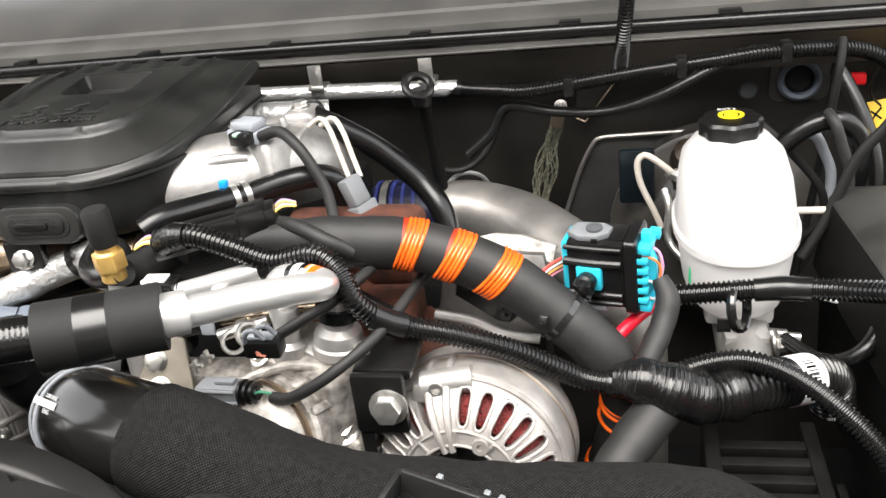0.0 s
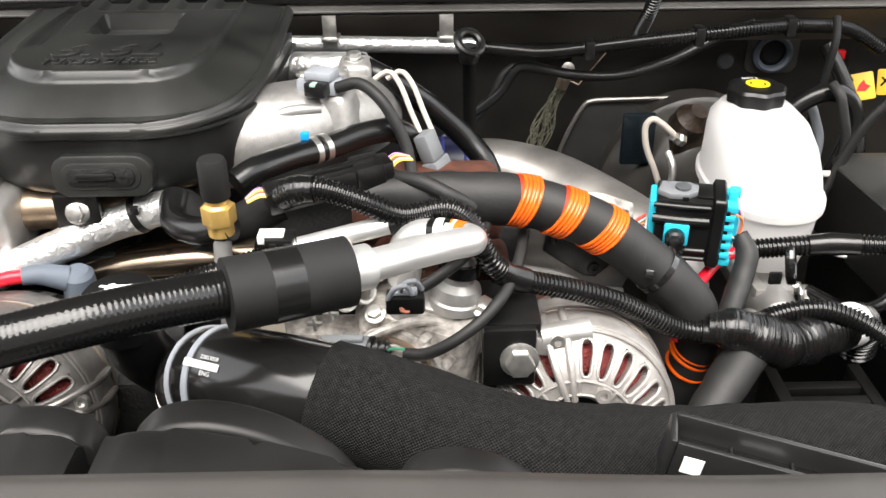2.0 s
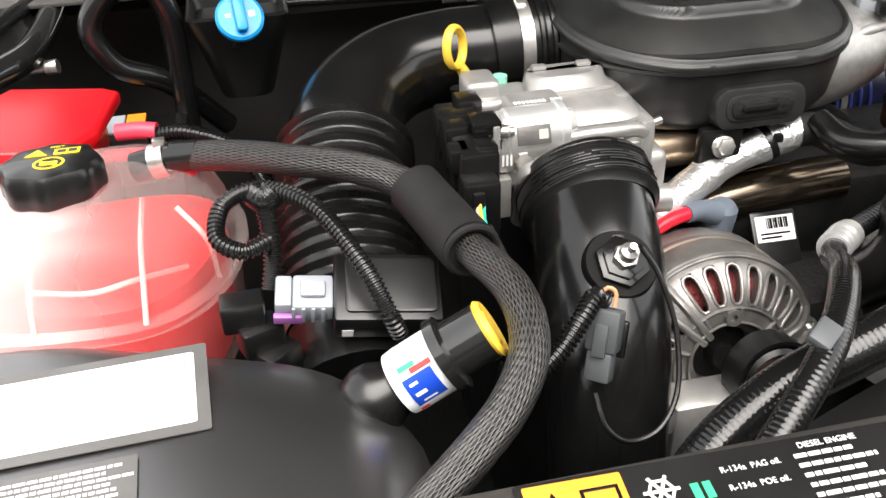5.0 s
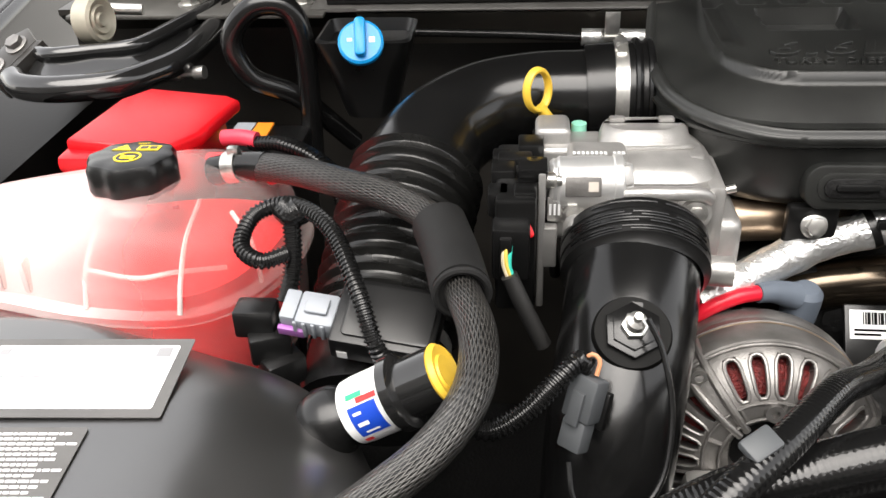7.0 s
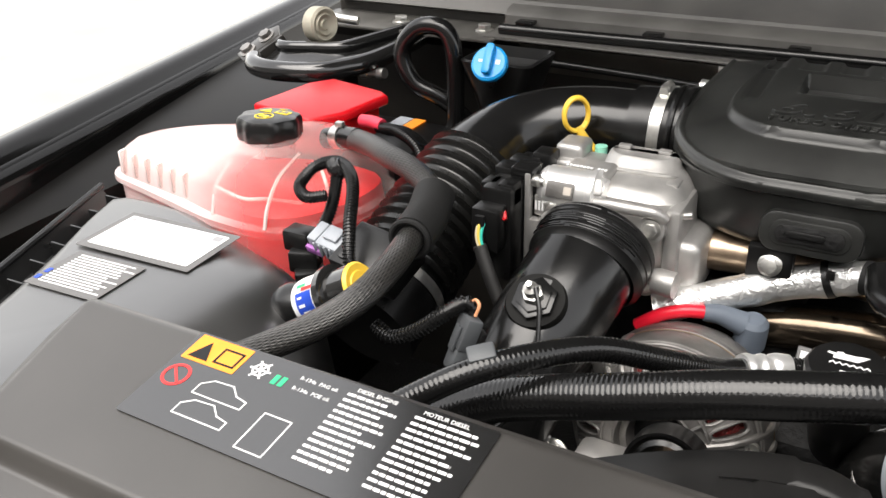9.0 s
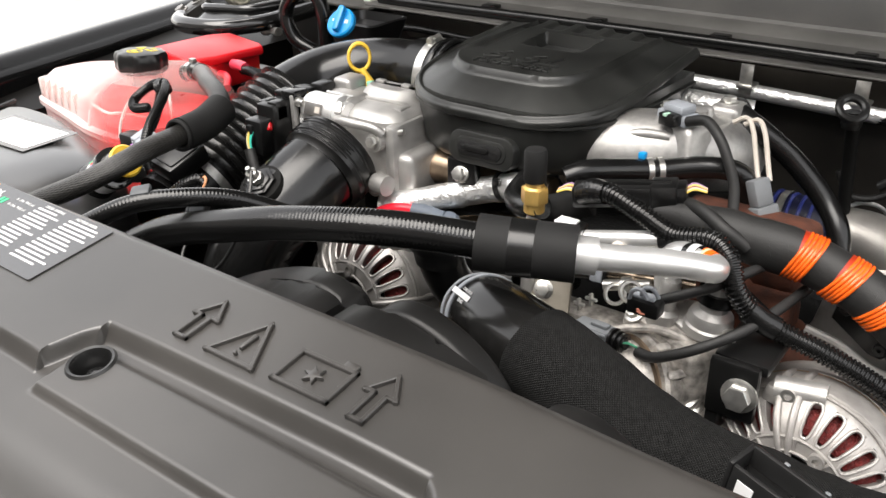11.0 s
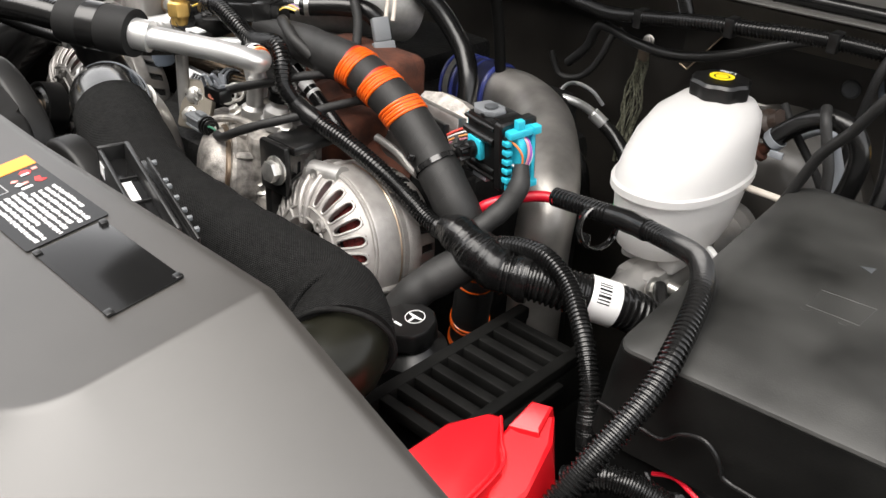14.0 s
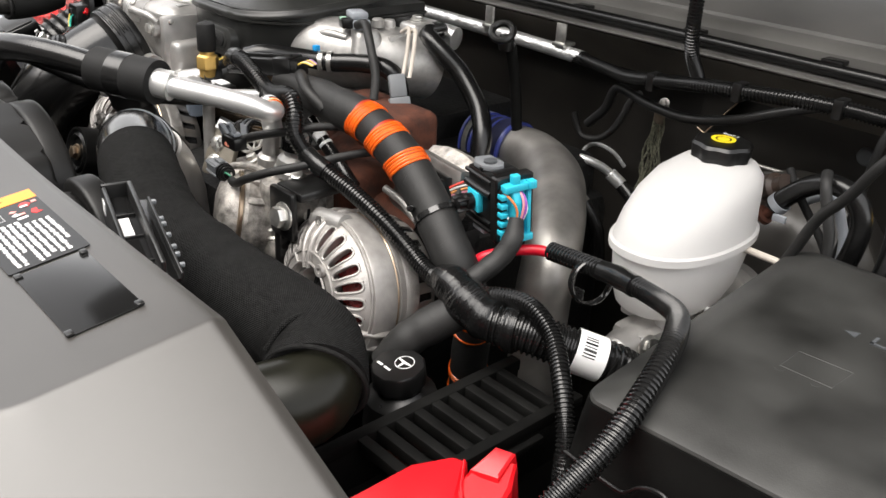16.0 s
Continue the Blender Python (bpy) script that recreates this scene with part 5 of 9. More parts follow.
part("arch", sweep([(-0.735, 0.652, 1.268, 0.005), (-0.712, 0.648, 1.272, 0.006), (-0.688, 0.648, 1.272, 0.006), (-0.664, 0.652, 1.270, 0.006), (-0.655, 0.658, 1.262, 0.006)], sides=12, step=0.005), ALU, thr)
part("right_flange", box(-0.656, -0.640, 0.660, 0.752, 1.180, 1.272, 0.006), ALU, thr)
part("lower_casting", box(-0.660, -0.620, 0.668, 0.76, 1.17, 1.235, 0.010, 3), ALU, thr)
part("stud", lathe([(0, 0), (0.012, 0), (0.013, 0.004), (0.013, 0.022), (0, 0.022)], 20).moved(along((-0.655, 0.640, 1.205), (1, -0.1, 0.0))), ALU, thr)
part("pin", lathe([(0, 0), (0.0035, 0), (0.0035, 0.014), (0, 0.014)], 12).moved(along((-0.645, 0.672, 1.262), (0.9, 0.0, 0.25))), STEEL, thr)
part("mint_cap", lathe([(0, 0), (0.007, 0), (0.007, 0.008), (0, 0.01)], 14).moved(Matrix.Translation((-0.757, 0.758, 1.280))), surf("mint_plastic", (0.25, 0.6, 0.45), 0.4), thr)

# ---- intake pipe with hexagonal plug ----
ip = thing("charge_inlet_pipe", (-0.74, 0.5, 0.95), "black moulded charge pipe with ribbed collar and hexagonal plug", "charge pipe")
part("pipe", sweep([(-0.716, 0.640, 1.228, 0.053), (-0.719, 0.608, 1.216, 0.053), (-0.727, 0.560, 1.192, 0.052), (-0.738, 0.512, 1.155, 0.0505), (-0.745, 0.482, 1.105, 0.048), (-0.748, 0.468, 1.04, 0.045), (-0.75, 0.465, 0.92, 0.045)], sides=40, step=0.006), SHAPED, ip)
cax = Vector((-0.04, -0.92, -0.40)).normalized()
c0 = Vector((-0.716, 0.634, 1.226))
part("collar", lathe([(0.05, -0.012), (0.0585, -0.010), (0.0602, -0.007), (0.0602, 0.0005), (0.0590, 0.0015), (0.0590, 0.0030), (0.0604, 0.004), (0.0604, 0.014), (0.0592, 0.015), (0.0592, 0.0165), (0.0602, 0.0175), (0.0598, 0.024), (0.0565, 0.0265), (0.0535, 0.032)], 56).moved(along(c0, cax)), BLACK, ip, "ribbed quick-connect collar")
for zz, spans in ((-0.0045, ((40, 72), (78, 128))), (0.0055, ((30, 64), (70, 96), (102, 150))), (0.0082, ((34, 90), (97, 146))), (0.0112, ((30, 62), (69, 112), (120, 150))), (0.0140, ((38, 84), (92, 140))), (0.0190, ((30, 58), (64, 104), (110, 150))), (0.0218, ((44, 98), (104, 136)))):
    for a0, a1 in spans:
        part("collar_rib", sweep([(0.0604 * math.cos(radians(q)), 0.0604 * math.sin(radians(q)), zz) for q in np.linspace(a0, a1, 9)], 0.0009, 6, 0.004).moved(along(c0, cax)), SHAPED, ip)
hx = along((-0.729, 0.5205, 1.2243), (0.02, -0.55, 0.83)) @ Matrix.Diagonal((0.80, 0.80, 1.0, 1))
part("plug_boss", lathe([(0, -0.03), (0.036, -0.03), (0.036, 0.0), (0.034, 0.003), (0, 0.003)], 40).moved(hx), DULLB, ip)
part("hexagon", prism([(0.027 * math.cos(math.pi / 3 * k + 0.5), 0.027 * math.sin(math.pi / 3 * k + 0.5)) for k in range(6)], 0.003, 0.008, 0.001).moved(hx), SHAPED, ip)
part("hexagon", prism([(0.021 * math.cos(math.pi / 3 * k + 0.5), 0.021 * math.sin(math.pi / 3 * k + 0.5)) for k in range(6)], 0.008, 0.011, 0.001).moved(hx), SHAPED, ip)
part("sensor_nut", prism([(0.0125 * math.cos(math.pi / 3 * k), 0.0125 * math.sin(math.pi / 3 * k)) for k in range(6)], 0.011, 0.018, 0.001).join(lathe([(0, 0.018), (0.009, 0.018), (0.0085, 0.026), (0.004, 0.028), (0.0035, 0.034), (0, 0.034)], 18)).moved(hx), STEEL, ip, "steel sensor in the plug")
part("mould_seam", sweep([(-0.716, 0.596, 1.266), (-0.718, 0.572, 1.252), (-0.722, 0.55, 1.238)], 0.0012, 6, 0.004), SHAPED, ip)

# grey plug on the pipe
gp = thing("sensor_plug", (-0.77, 0.45, 1.17), "dark grey two-piece sensor plug clipped to the pipe", "plug")
gm = along((-0.768, 0.452, 1.209), (-0.22, -0.35, -0.90)) @ Matrix.Rotation(radians(10), 4, "Z") @ Matrix.Scale(0.84, 4)
part("socket", box(-0.0135, 0.0135, -0.009, 0.009, -0.030, 0.006, 0.0025).moved(gm), DARKGREY, gp)
part("plug", box(-0.011, 0.011, -0.008, 0.008, 0.006, 0.032, 0.0025).moved(gm), DARKGREY, gp)
part("latch", box(-0.006, 0.006, 0.009, 0.0125, -0.018, 0.010, 0.0015).moved(gm), DARKGREY, gp)
part("clip_base", box(-0.004, 0.016, -0.016, -0.009, -0.02, 0.012, 0.002).moved(gm), BLACK, gp)
solo("sensor_wire", sweep([(-0.776, 0.441, 1.174), (-0.772, 0.425, 1.155), (-0.755, 0.42, 1.142), (-0.730, 0.425, 1.145), (-0.712, 0.440, 1.165), (-0.706, 0.465, 1.200), (-0.712, 0.488, 1.232), (-0.722, 0.502, 1.250)], 0.0022, 8, 0.004), RUBBER, "thin black wire looping to the sensor", "wire")
solo("plug_conduit", sweep([(-0.848, 0.437, 1.212), (-0.828, 0.432, 1.208), (-0.805, 0.440, 1.218), (-0.785, 0.452, 1.234), (-0.772, 0.464, 1.241), (-0.764, 0.466, 1.236)], 0.0075, 14, ribs=(0.0036, 0.0014)), CONDUIT, "black corrugated conduit to the sensor plug", "conduit")
solo("orange_lead", sweep([(-0.768, 0.466, 1.240), (-0.762, 0.466, 1.246), (-0.757, 0.463, 1.243), (-0.759, 0.459, 1.234)], 0.0016, 8, 0.003), surf("peach_wire", (0.65, 0.3, 0.15), 0.4), "peach coloured sensor lead", "wire")

# ---- alternators ----
def windowed(profile, sides, thick, gone):
    """A turned shell with openings; gone(i, k) tells which cells are left out."""
    outer = [[(r * math.cos(2 * math.pi * k / sides), r * math.sin(2 * math.pi * k / sides), z) for k in range(sides)] for r, z in profile]
    inner = [[((r - thick) * math.cos(2 * math.pi * k / sides), (r - thick) * math.sin(2 * math.pi * k / sides), z - thick) for k in range(sides)] for r, z in profile]
    n = len(profile)
    verts = [p for ring_ in outer for p in ring_] + [p for ring_ in inner for p in ring_]
    faces = []
    off = n * sides

    def vid(i, k, lay):
        return lay * off + i * sides + k % sides

    for i in range(n - 1):
        for k in range(sides):
            if gone(i, k):
                continue
            faces.append((vid(i, k, 0), vid(i, k + 1, 0), vid(i + 1, k + 1, 0), vid(i + 1, k, 0)))
            faces.append((vid(i, k, 1), vid(i + 1, k, 1), vid(i + 1, k + 1, 1), vid(i, k + 1, 1)))
            for (ni, nk), (a, b) in (((i - 1, k), ((i, k), (i, k + 1))), ((i + 1, k), ((i + 1, k + 1), (i + 1, k))), ((i, k - 1), ((i + 1, k), (i, k))), ((i, k + 1), ((i, k + 1), (i + 1, k + 1)))):
                if ni < 0 or ni >= n - 1 or gone(ni, nk % sides):
                    faces.append((vid(*a, 0), vid(*b, 0), vid(*b, 1), vid(*a, 1)))
    return Geo().add(verts, faces)


def alternator(label):
    """Front face at the origin, looking along -y; housing behind it."""
    alt = thing("alternator", (0, 0, 0), label, "alternator", "alternators")
    turn = Matrix.Rotation(radians(90), 4, "X") @ Matrix.Scale(1.225, 4)  # profile z runs to -y
    SL, PER = 25, 16
    lugs = (112, 352, 232)

    def near_lug(k, n):
        a = 360.0 * (k + 0.5) / n
        return any(abs((a - b + 180) % 360 - 180) < 9 for b in lugs)

    front = [(0.0290, -0.016), (0.0295, -0.002), (0.0310, 0.002), (0.0355, 0.0026), (0.0400, 0.0020), (0.0420, 0.0016), (0.0438, 0.0011), (0.0460, 0.0005), (0.0495, -0.0008), (0.0535, -0.0026), (0.0575, -0.0050), (0.0600, -0.0068), (0.0622, -0.0086), (0.0652, -0.0114), (0.0682, -0.0146), (0.0702, -0.0176), (0.0712, -0.0198), (0.0744, -0.0208), (0.0755, -0.0227), (0.0755, -0.048)]
    gap = {6: 3.4, 7: 4.4, 8: 5.0, 9: 5.2, 10: 5.2, 11: 5.2, 12: 5.0, 13: 4.2}
    part("front_shell", windowed(front, SL * PER, 0.0065, lambda i, k: abs(k % PER - 7.5) < gap.get(i, -1) and not near_lug(k, SL * PER)).moved(turn), ALTCAST, alt, "bright cast front shell with cooling slots")
    def face_z(r):
        return float(np.interp(r, [p[0] for p in front[3:-1]], [p[1] for p in front[3:-1]])) + 0.0004

    for k in range(SL):
        mid = 360.0 * (k + 0.5) / SL
        if any(abs((mid - b + 180) % 360 - 180) < 13 for b in lugs):
            continue
        loop = []
        for r, da in ((0.0436, -2.4), (0.0450, -3.8), (0.0480, -4.6), (0.053, -4.7), (0.058, -4.7), (0.0632, -4.5), (0.0664, -3.2), (0.0676, 0.0), (0.0664, 3.2), (0.0632, 4.5), (0.058, 4.7), (0.053, 4.7), (0.0480, 4.6), (0.0450, 3.8), (0.0436, 2.4), (0.0436, -2.4)):
            q = radians(mid + da)
            loop.append((r * math.cos(q), r * math.sin(q), face_z(r) - 0.0009))
        part("slot_rim", sweep(loop, 0.0014, 8, 0.0035).moved(turn), ALTCAST, alt)
    for r in (0.0314, 0.0415):
        part("hub_rim", ring((0, 0, face_z(r) + (0.0012 if r < 0.034 else 0.0004)), (0, 0, 1), r, 0.0012, 64).moved(turn), ALTCAST, alt)
    for k in range(9):
        q = radians(20 + 40 * k)
        part("hub_rib", sweep([(r * math.cos(q), r * math.sin(q), 0.0032) for r in (0.032, 0.036, 0.0415)], 0.0014, 8, 0.003).moved(turn), ALTCAST, alt)
    part("shoulder", ring((0, 0, -0.0192), (0, 0, 1), 0.0722, 0.0015, 72).moved(turn), ALTCAST, alt)
    part("joint_line", lathe([(0.0757, -0.0455), (0.0764, -0.0465), (0.0757, -0.0475)], 64).moved(turn), BRONZE, alt, "rust stained joint line")
    part("winding", lathe([(0.034, -0.016), (0.042, -0.009), (0.054, -0.0125), (0.0635, -0.022), (0.067, -0.032), (0.040, -0.036)], 64, (24, 0.015)).moved(turn), COIL, alt, "red varnished copper winding")
    part("dark_core", lathe([(0, -0.024), (0.028, -0.024), (0.046, -0.034), (0.068, -0.036), (0.068, -0.09), (0, -0.09)], 40).moved(turn), DARK, alt)
    part("stator", lathe([(0.0755, -0.047), (0.0742, -0.0485), (0.0742, -0.0495), (0.0758, -0.050), (0.0758, -0.0555), (0.0745, -0.056), (0.0745, -0.0575), (0.0765, -0.059)], 64).moved(turn), ALTCAST, alt)
    rear = [(0.0755, -0.056), (0.0765, -0.058), (0.0765, -0.070), (0.0745, -0.073), (0.0725, -0.078), (0.070, -0.090), (0.066, -0.097), (0.050, -0.102), (0.02, -0.103)]
    part("rear_shell", windowed(rear, SL * PER, 0.003, lambda i, k: 2 <= i <= 4 and 4 <= k % PER <= 10).moved(turn), ALTCAST, alt)
    for a in lugs:
        for da in (-6, 6):
            m = turn @ Matrix.Rotation(radians(a + da), 4, "Z")
            part("lug", sweep([(0.026, 0, 0.0032, 0.0026), (0.038, 0, 0.0030, 0.0028), (0.052, 0, -0.0008, 0.0030), (0.0615, 0, -0.0075, 0.0030), (0.071, 0, -0.0185, 0.0030), (0.0760, 0, -0.032, 0.0032), (0.0748, 0, -0.048, 0.0032)], sides=10, step=0.005).moved(m), ALTCAST, alt)
        m = turn @ Matrix.Rotation(radians(a), 4, "Z")
        part("screw", lathe([(0, 0), (0.0055, 0), (0.0055, 0.005), (0.003, 0.005), (0.003, 0.002), (0, 0.002)], 16).moved(m @ Matrix.Translation((0.0675, 0, -0.0145))), STEEL, alt)
    for a in (70, 195, 310):
        m = turn @ Matrix.Rotation(radians(a), 4, "Z")
        part("face_boss", lathe([(0.0028, -0.004), (0.0028, 0.0062), (0.0058, 0.0062), (0.0068, 0.0)], 20).moved(m @ Matrix.Translation((0.0350, 0, 0.0))), ALTCAST, alt)
    part("ear", box(-0.043, -0.012, 0.050, 0.0645, -0.046, -0.010, 0.003).moved(turn), ALTCAST, alt)
    part("ear_web", box(-0.050, -0.038, 0.036, 0.058, -0.040, -0.020, 0.004).moved(turn), ALTCAST, alt)
    part("ear", prism([(0.060, -0.018), (0.094, -0.014), (0.100, 0.0), (0.094, 0.014), (0.060, 0.018)], -0.042, -0.014, 0.004).moved(turn @ Matrix.Rotation(radians(290), 4, "Z")), ALTCAST, alt)
    part("shaft_opening", lathe([(0.0285, -0.012), (0.022, -0.020), (0.011, -0.018), (0.009, -0.006), (0, -0.006)], 32).moved(turn), DARK, alt)
    return alt


a1 = alternator("bright cast alternator with red copper windings")
a1.location = (0, 0, 0)
m_r = Matrix.Translation((-0.097, 0.552, 1.065)) @ Euler((radians(-10), radians(8), radians(-4))).to_matrix().to_4x4()
a2 = alternator("cast alternator half hidden by hoses, shade in its darker colour")
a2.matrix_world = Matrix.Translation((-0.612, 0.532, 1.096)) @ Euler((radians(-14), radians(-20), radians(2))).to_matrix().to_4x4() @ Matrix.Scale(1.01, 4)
a1.matrix_world = m_r
# shade on the left alternator is put in by a darker metal
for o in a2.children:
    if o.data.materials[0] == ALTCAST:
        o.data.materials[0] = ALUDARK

brk = thing("alternator_bracket", (-0.15, 0.57, 1.05), "black steel alternator bracket with a large bolt", "bracket")
part("plate", box(-0.184, -0.137, 0.556, 0.566, 1.112, 1.172, 0.004), BLACK, brk)
part("leg", box(-0.184, -0.170, 0.560, 0.600, 1.02, 1.12, 0.004), BLACK, brk)
part("shelf", box(-0.184, -0.132, 0.566, 0.64, 1.160, 1.172, 0.004), BLACK, brk)
part("bolt", bolt((-0.152, 0.556, 1.142), (0, -1, 0.1), 0.0125, 0.013), STEEL, brk, "large zinc bolt")
part("spacer", lathe([(0, 0), (0.012, 0), (0.012, 0.045), (0, 0.045)], 20).moved(along((-0.130, 0.59, 1.140), (1, 0.1, 0.1))), ALU, brk)
tens = thing("belt_idler", (-0.61, 0.45, 1.05), "black belt idler pulley with brown centre bolt", "pulley")
im = along((-0.592, 0.490, 1.104), (0, -1, 0.25))
part("pulley", lathe([(0, 0), (0.030, 0.0), (0.034, 0.003), (0.037, 0.003), (0.037, -0.024), (0.02, -0.026), (0, -0.026)], 40).moved(im), BLACK, tens)
part("groove", lathe([(0.020, 0.001), (0.026, 0.004), (0.030, 0.001)], 40).moved(im), RUBBER, tens)
part("bolt", bolt((-0.592, 0.489, 1.105), (0, -1, 0.25), 0.009, 0.009), BRONZE, tens)
part("bracket", box(-0.68, -0.60, 0.49, 0.53, 1.02, 1.09, 0.01), ALU, tens)
part("bolt", bolt((-0.695, 0.49, 1.085), (0, -1, 0.5), 0.011, 0.012), STEEL, tens)

# ---- compressor casting ----
pump = thing("fuel_pump", (-0.235, 0.62, 1.02), "rough cast aluminium pump with sensor plugs", "pump")
pm = along((-0.268, 0.548, 1.112), (-0.46, -0.87, 0.16))
part("front_disc", lathe([(0, 0.016), (0.020, 0.016), (0.034, 0.012), (0.043, 0.004), (0.046, -0.004), (0.046, -0.010), (0, -0.010)], 48).moved(pm), ALUROUGH, pump)
part("gasket_line", lathe([(0.0465, -0.009), (0.0500, -0.0105), (0.0495, -0.0140), (0.0470, -0.0155)], 48).moved(pm), BRONZE, pump, "rust stained gasket edge")
part("body", lathe([(0.046, -0.014), (0.053, -0.016), (0.055, -0.020), (0.0535, -0.025), (0.0505, -0.030), (0.0500, -0.055), (0.0530, -0.058), (0.0530, -0.062), (0.0500, -0.065), (0.0500, -0.083), (0.0570, -0.086), (0.0585, -0.092), (0.0570, -0.097), (0.0600, -0.099), (0.0600, -0.112), (0, -0.112)], 64).moved(pm), ALUROUGH, pump)
part("rear_rim", lathe([(0.0575, -0.0895), (0.0592, -0.0900), (0.0592, -0.0930), (0.0575, -0.0935)], 56).moved(pm), DARK, pump)
for a, z0, z1 in ((36, -0.080, -0.018), (66, -0.060, -0.016), (100, -0.080, -0.018), (136, -0.070, -0.016), (168, -0.08, -0.02)):
    m = pm @ Matrix.Rotation(radians(a), 4, "Z")
    part("strake", box(0.044, 0.0575, -0.0045, 0.0045, z0, z1, 0.003).moved(m), ALUROUGH, pump)
part("saddle", loft([[(x, y, z) for x, y in rounded(-0.052 + g, 0.046 - g, -0.030 + g, 0.032 - g, 0.014, 5)] for g, z in ((-0.006, -0.045), (-0.003, -0.008), (0.0, 0.0), (0.002, 0.004), (0.006, 0.005))]).moved(Matrix.Translation((-0.232, 0.605, 1.163)) @ Euler((radians(10), radians(6), radians(-22))).to_matrix().to_4x4()), ALUROUGH, pump)
part("cover_plate", prism(rounded(-0.030, 0.022, -0.018, 0.020, 0.012), 0, 0.007, 0.002).moved(Matrix.Translation((-0.216, 0.608, 1.166)) @ Euler((radians(12), radians(8), radians(-25))).to_matrix().to_4x4()), ALU, pump)
neck = part("neck", lathe([(0, 0.046), (0.0125, 0.046), (0.0140, 0.043), (0.0140, 0.020), (0.0205, 0.015), (0.0220, 0.010), (0.0220, 0.004), (0.0240, 0.002), (0.0240, -0.006), (0, -0.006)], 28).moved(along((-0.205, 0.606, 1.172), (0.12, 0.05, 1))), ALU, pump)
part("neck_seal", lathe([(0.0143, 0.028), (0.0185, 0.028), (0.0185, 0.040), (0.0143, 0.040)], 28).moved(along((-0.205, 0.606, 1.172), (0.12, 0.05, 1))), RUBBER, neck)
part("neck", lathe([(0, 0.044), (0.0085, 0.044), (0.0100, 0.040), (0.0100, 0.012), (0.0150, 0.008), (0.0160, -0.010), (0, -0.010)], 24).moved(along((-0.250, 0.600, 1.170), (0.15, 0.0, 1))), ALU, pump)
part("bolt", bolt((-0.182, 0.596, 1.168), (0.25, -0.35, 0.9), 0.0085, 0.010), STEEL, pump)
part("bolt", bolt((-0.276, 0.592, 1.166), (-0.2, -0.4, 0.9), 0.007, 0.008), STEEL, pump)
part("mounting_ear", box(-0.228, -0.186, 0.566, 0.612, 1.060, 1.094, 0.008, 3), ALUROUGH, pump)
part("bolt", bolt((-0.205, 0.578, 1.095), (0.05, -0.45, 0.9), 0.0105, 0.014), STEEL, pump)
part("rear_casting", box(-0.300, -0.200, 0.615, 0.70, 1.04, 1.150, 0.022, 4), ALUROUGH, pump)
part("side_boss", lathe([(0, 0.012), (0.012, 0.012), (0.014, 0.009), (0.016, -0.02), (0, -0.02)], 20).moved(along((-0.318, 0.592, 1.128), (-0.7, -0.5, 0.4))), ALUROUGH, pump)
for z in (0.0, 0.016):
    part("pipe_clip", ring((-0.302 + z, 0.600, 1.178 + 0.5 * z), (0.5, -0.6, 0.4), 0.010, 0.0022, 20, 6, 1.8), STEEL, pump)
part("union", lathe([(0, -0.02), (0.006, -0.02), (0.006, 0.0), (0.0085, 0.0), (0.0085, 0.010), (0.005, 0.012), (0.005, 0.030), (0, 0.030)], 16).moved(along((-0.300, 0.612, 1.184), (0.75, 0.1, 0.2))), STEEL, pump)
LP = along((-0.385, 0.612, 1.140), (0.30, -0.85, 0.42))
part("lug_plate", prism(rounded(-0.024, 0.024, -0.034, 0.030, 0.006, 4), 0, 0.010, 0.003).moved(LP), surf("beige_cast_metal", (0.26, 0.235, 0.195), 0.5, 0.5, var=0.3, bump=0.6), pump, "beige cast mounting lug")
part("lug_arm", box(-0.400, -0.290, 0.622, 0.66, 1.09, 1.125, 0.008), ALUROUGH, pump)
for dz in (-0.016, 0.010):
    part("bolt", bolt(tuple(LP @ Vector((-0.006, dz, 0.010))), (0.30, -0.85, 0.42), 0.008, 0.008), STEEL, pump)
part("casting_ridge", sweep([(-0.300, 0.560, 1.150), (-0.270, 0.566, 1.166), (-0.235, 0.578, 1.168), (-0.205, 0.590, 1.150), (-0.190, 0.600, 1.12)], 0.0045, 10, 0.005), ALUROUGH, pump)
pc = thing("pump_plug", (-0.285, 0.545, 1.14), "black pump sensor plug with metal clip", "plug")
PC = Matrix.Translation((-0.297, 0.556, 1.156)) @ Euler((0, radians(-6), radians(-12))).to_matrix().to_4x4()
part("plug", box(-0.026, 0.018, -0.0095, 0.0095, -0.0085, 0.0085, 0.0025).moved(PC), GREY, pc)
for dz in (-0.0055, 0.0055):
    part("plug_ridge", sweep([(-0.024, -0.0095, dz), (-0.004, -0.0100, dz), (0.017, -0.0095, dz)], 0.0016, 8, 0.008).moved(PC), GREY, pc)
part("latch", box(-0.006, 0.014, -0.004, 0.004, 0.0085, 0.0125, 0.0012).moved(PC), GREY, pc)
for k in range(3):
    part("collar", lathe([(0, 0), (0.0115 - 0.001 * k, 0), (0.0115 - 0.001 * k, 0.0028), (0, 0.0028)], 16).moved(PC @ Matrix.Translation((0.019 + 0.0058 * k, 0, 0)) @ Matrix.Rotation(radians(90), 4, "Y")), BLACK, pc)
part("collar_core", lathe([(0, 0), (0.007, 0), (0.006, 0.018), (0, 0.018)], 14).moved(PC @ Matrix.Translation((0.018, 0, 0)) @ Matrix.Rotation(radians(90), 4, "Y")), BLACK, pc)
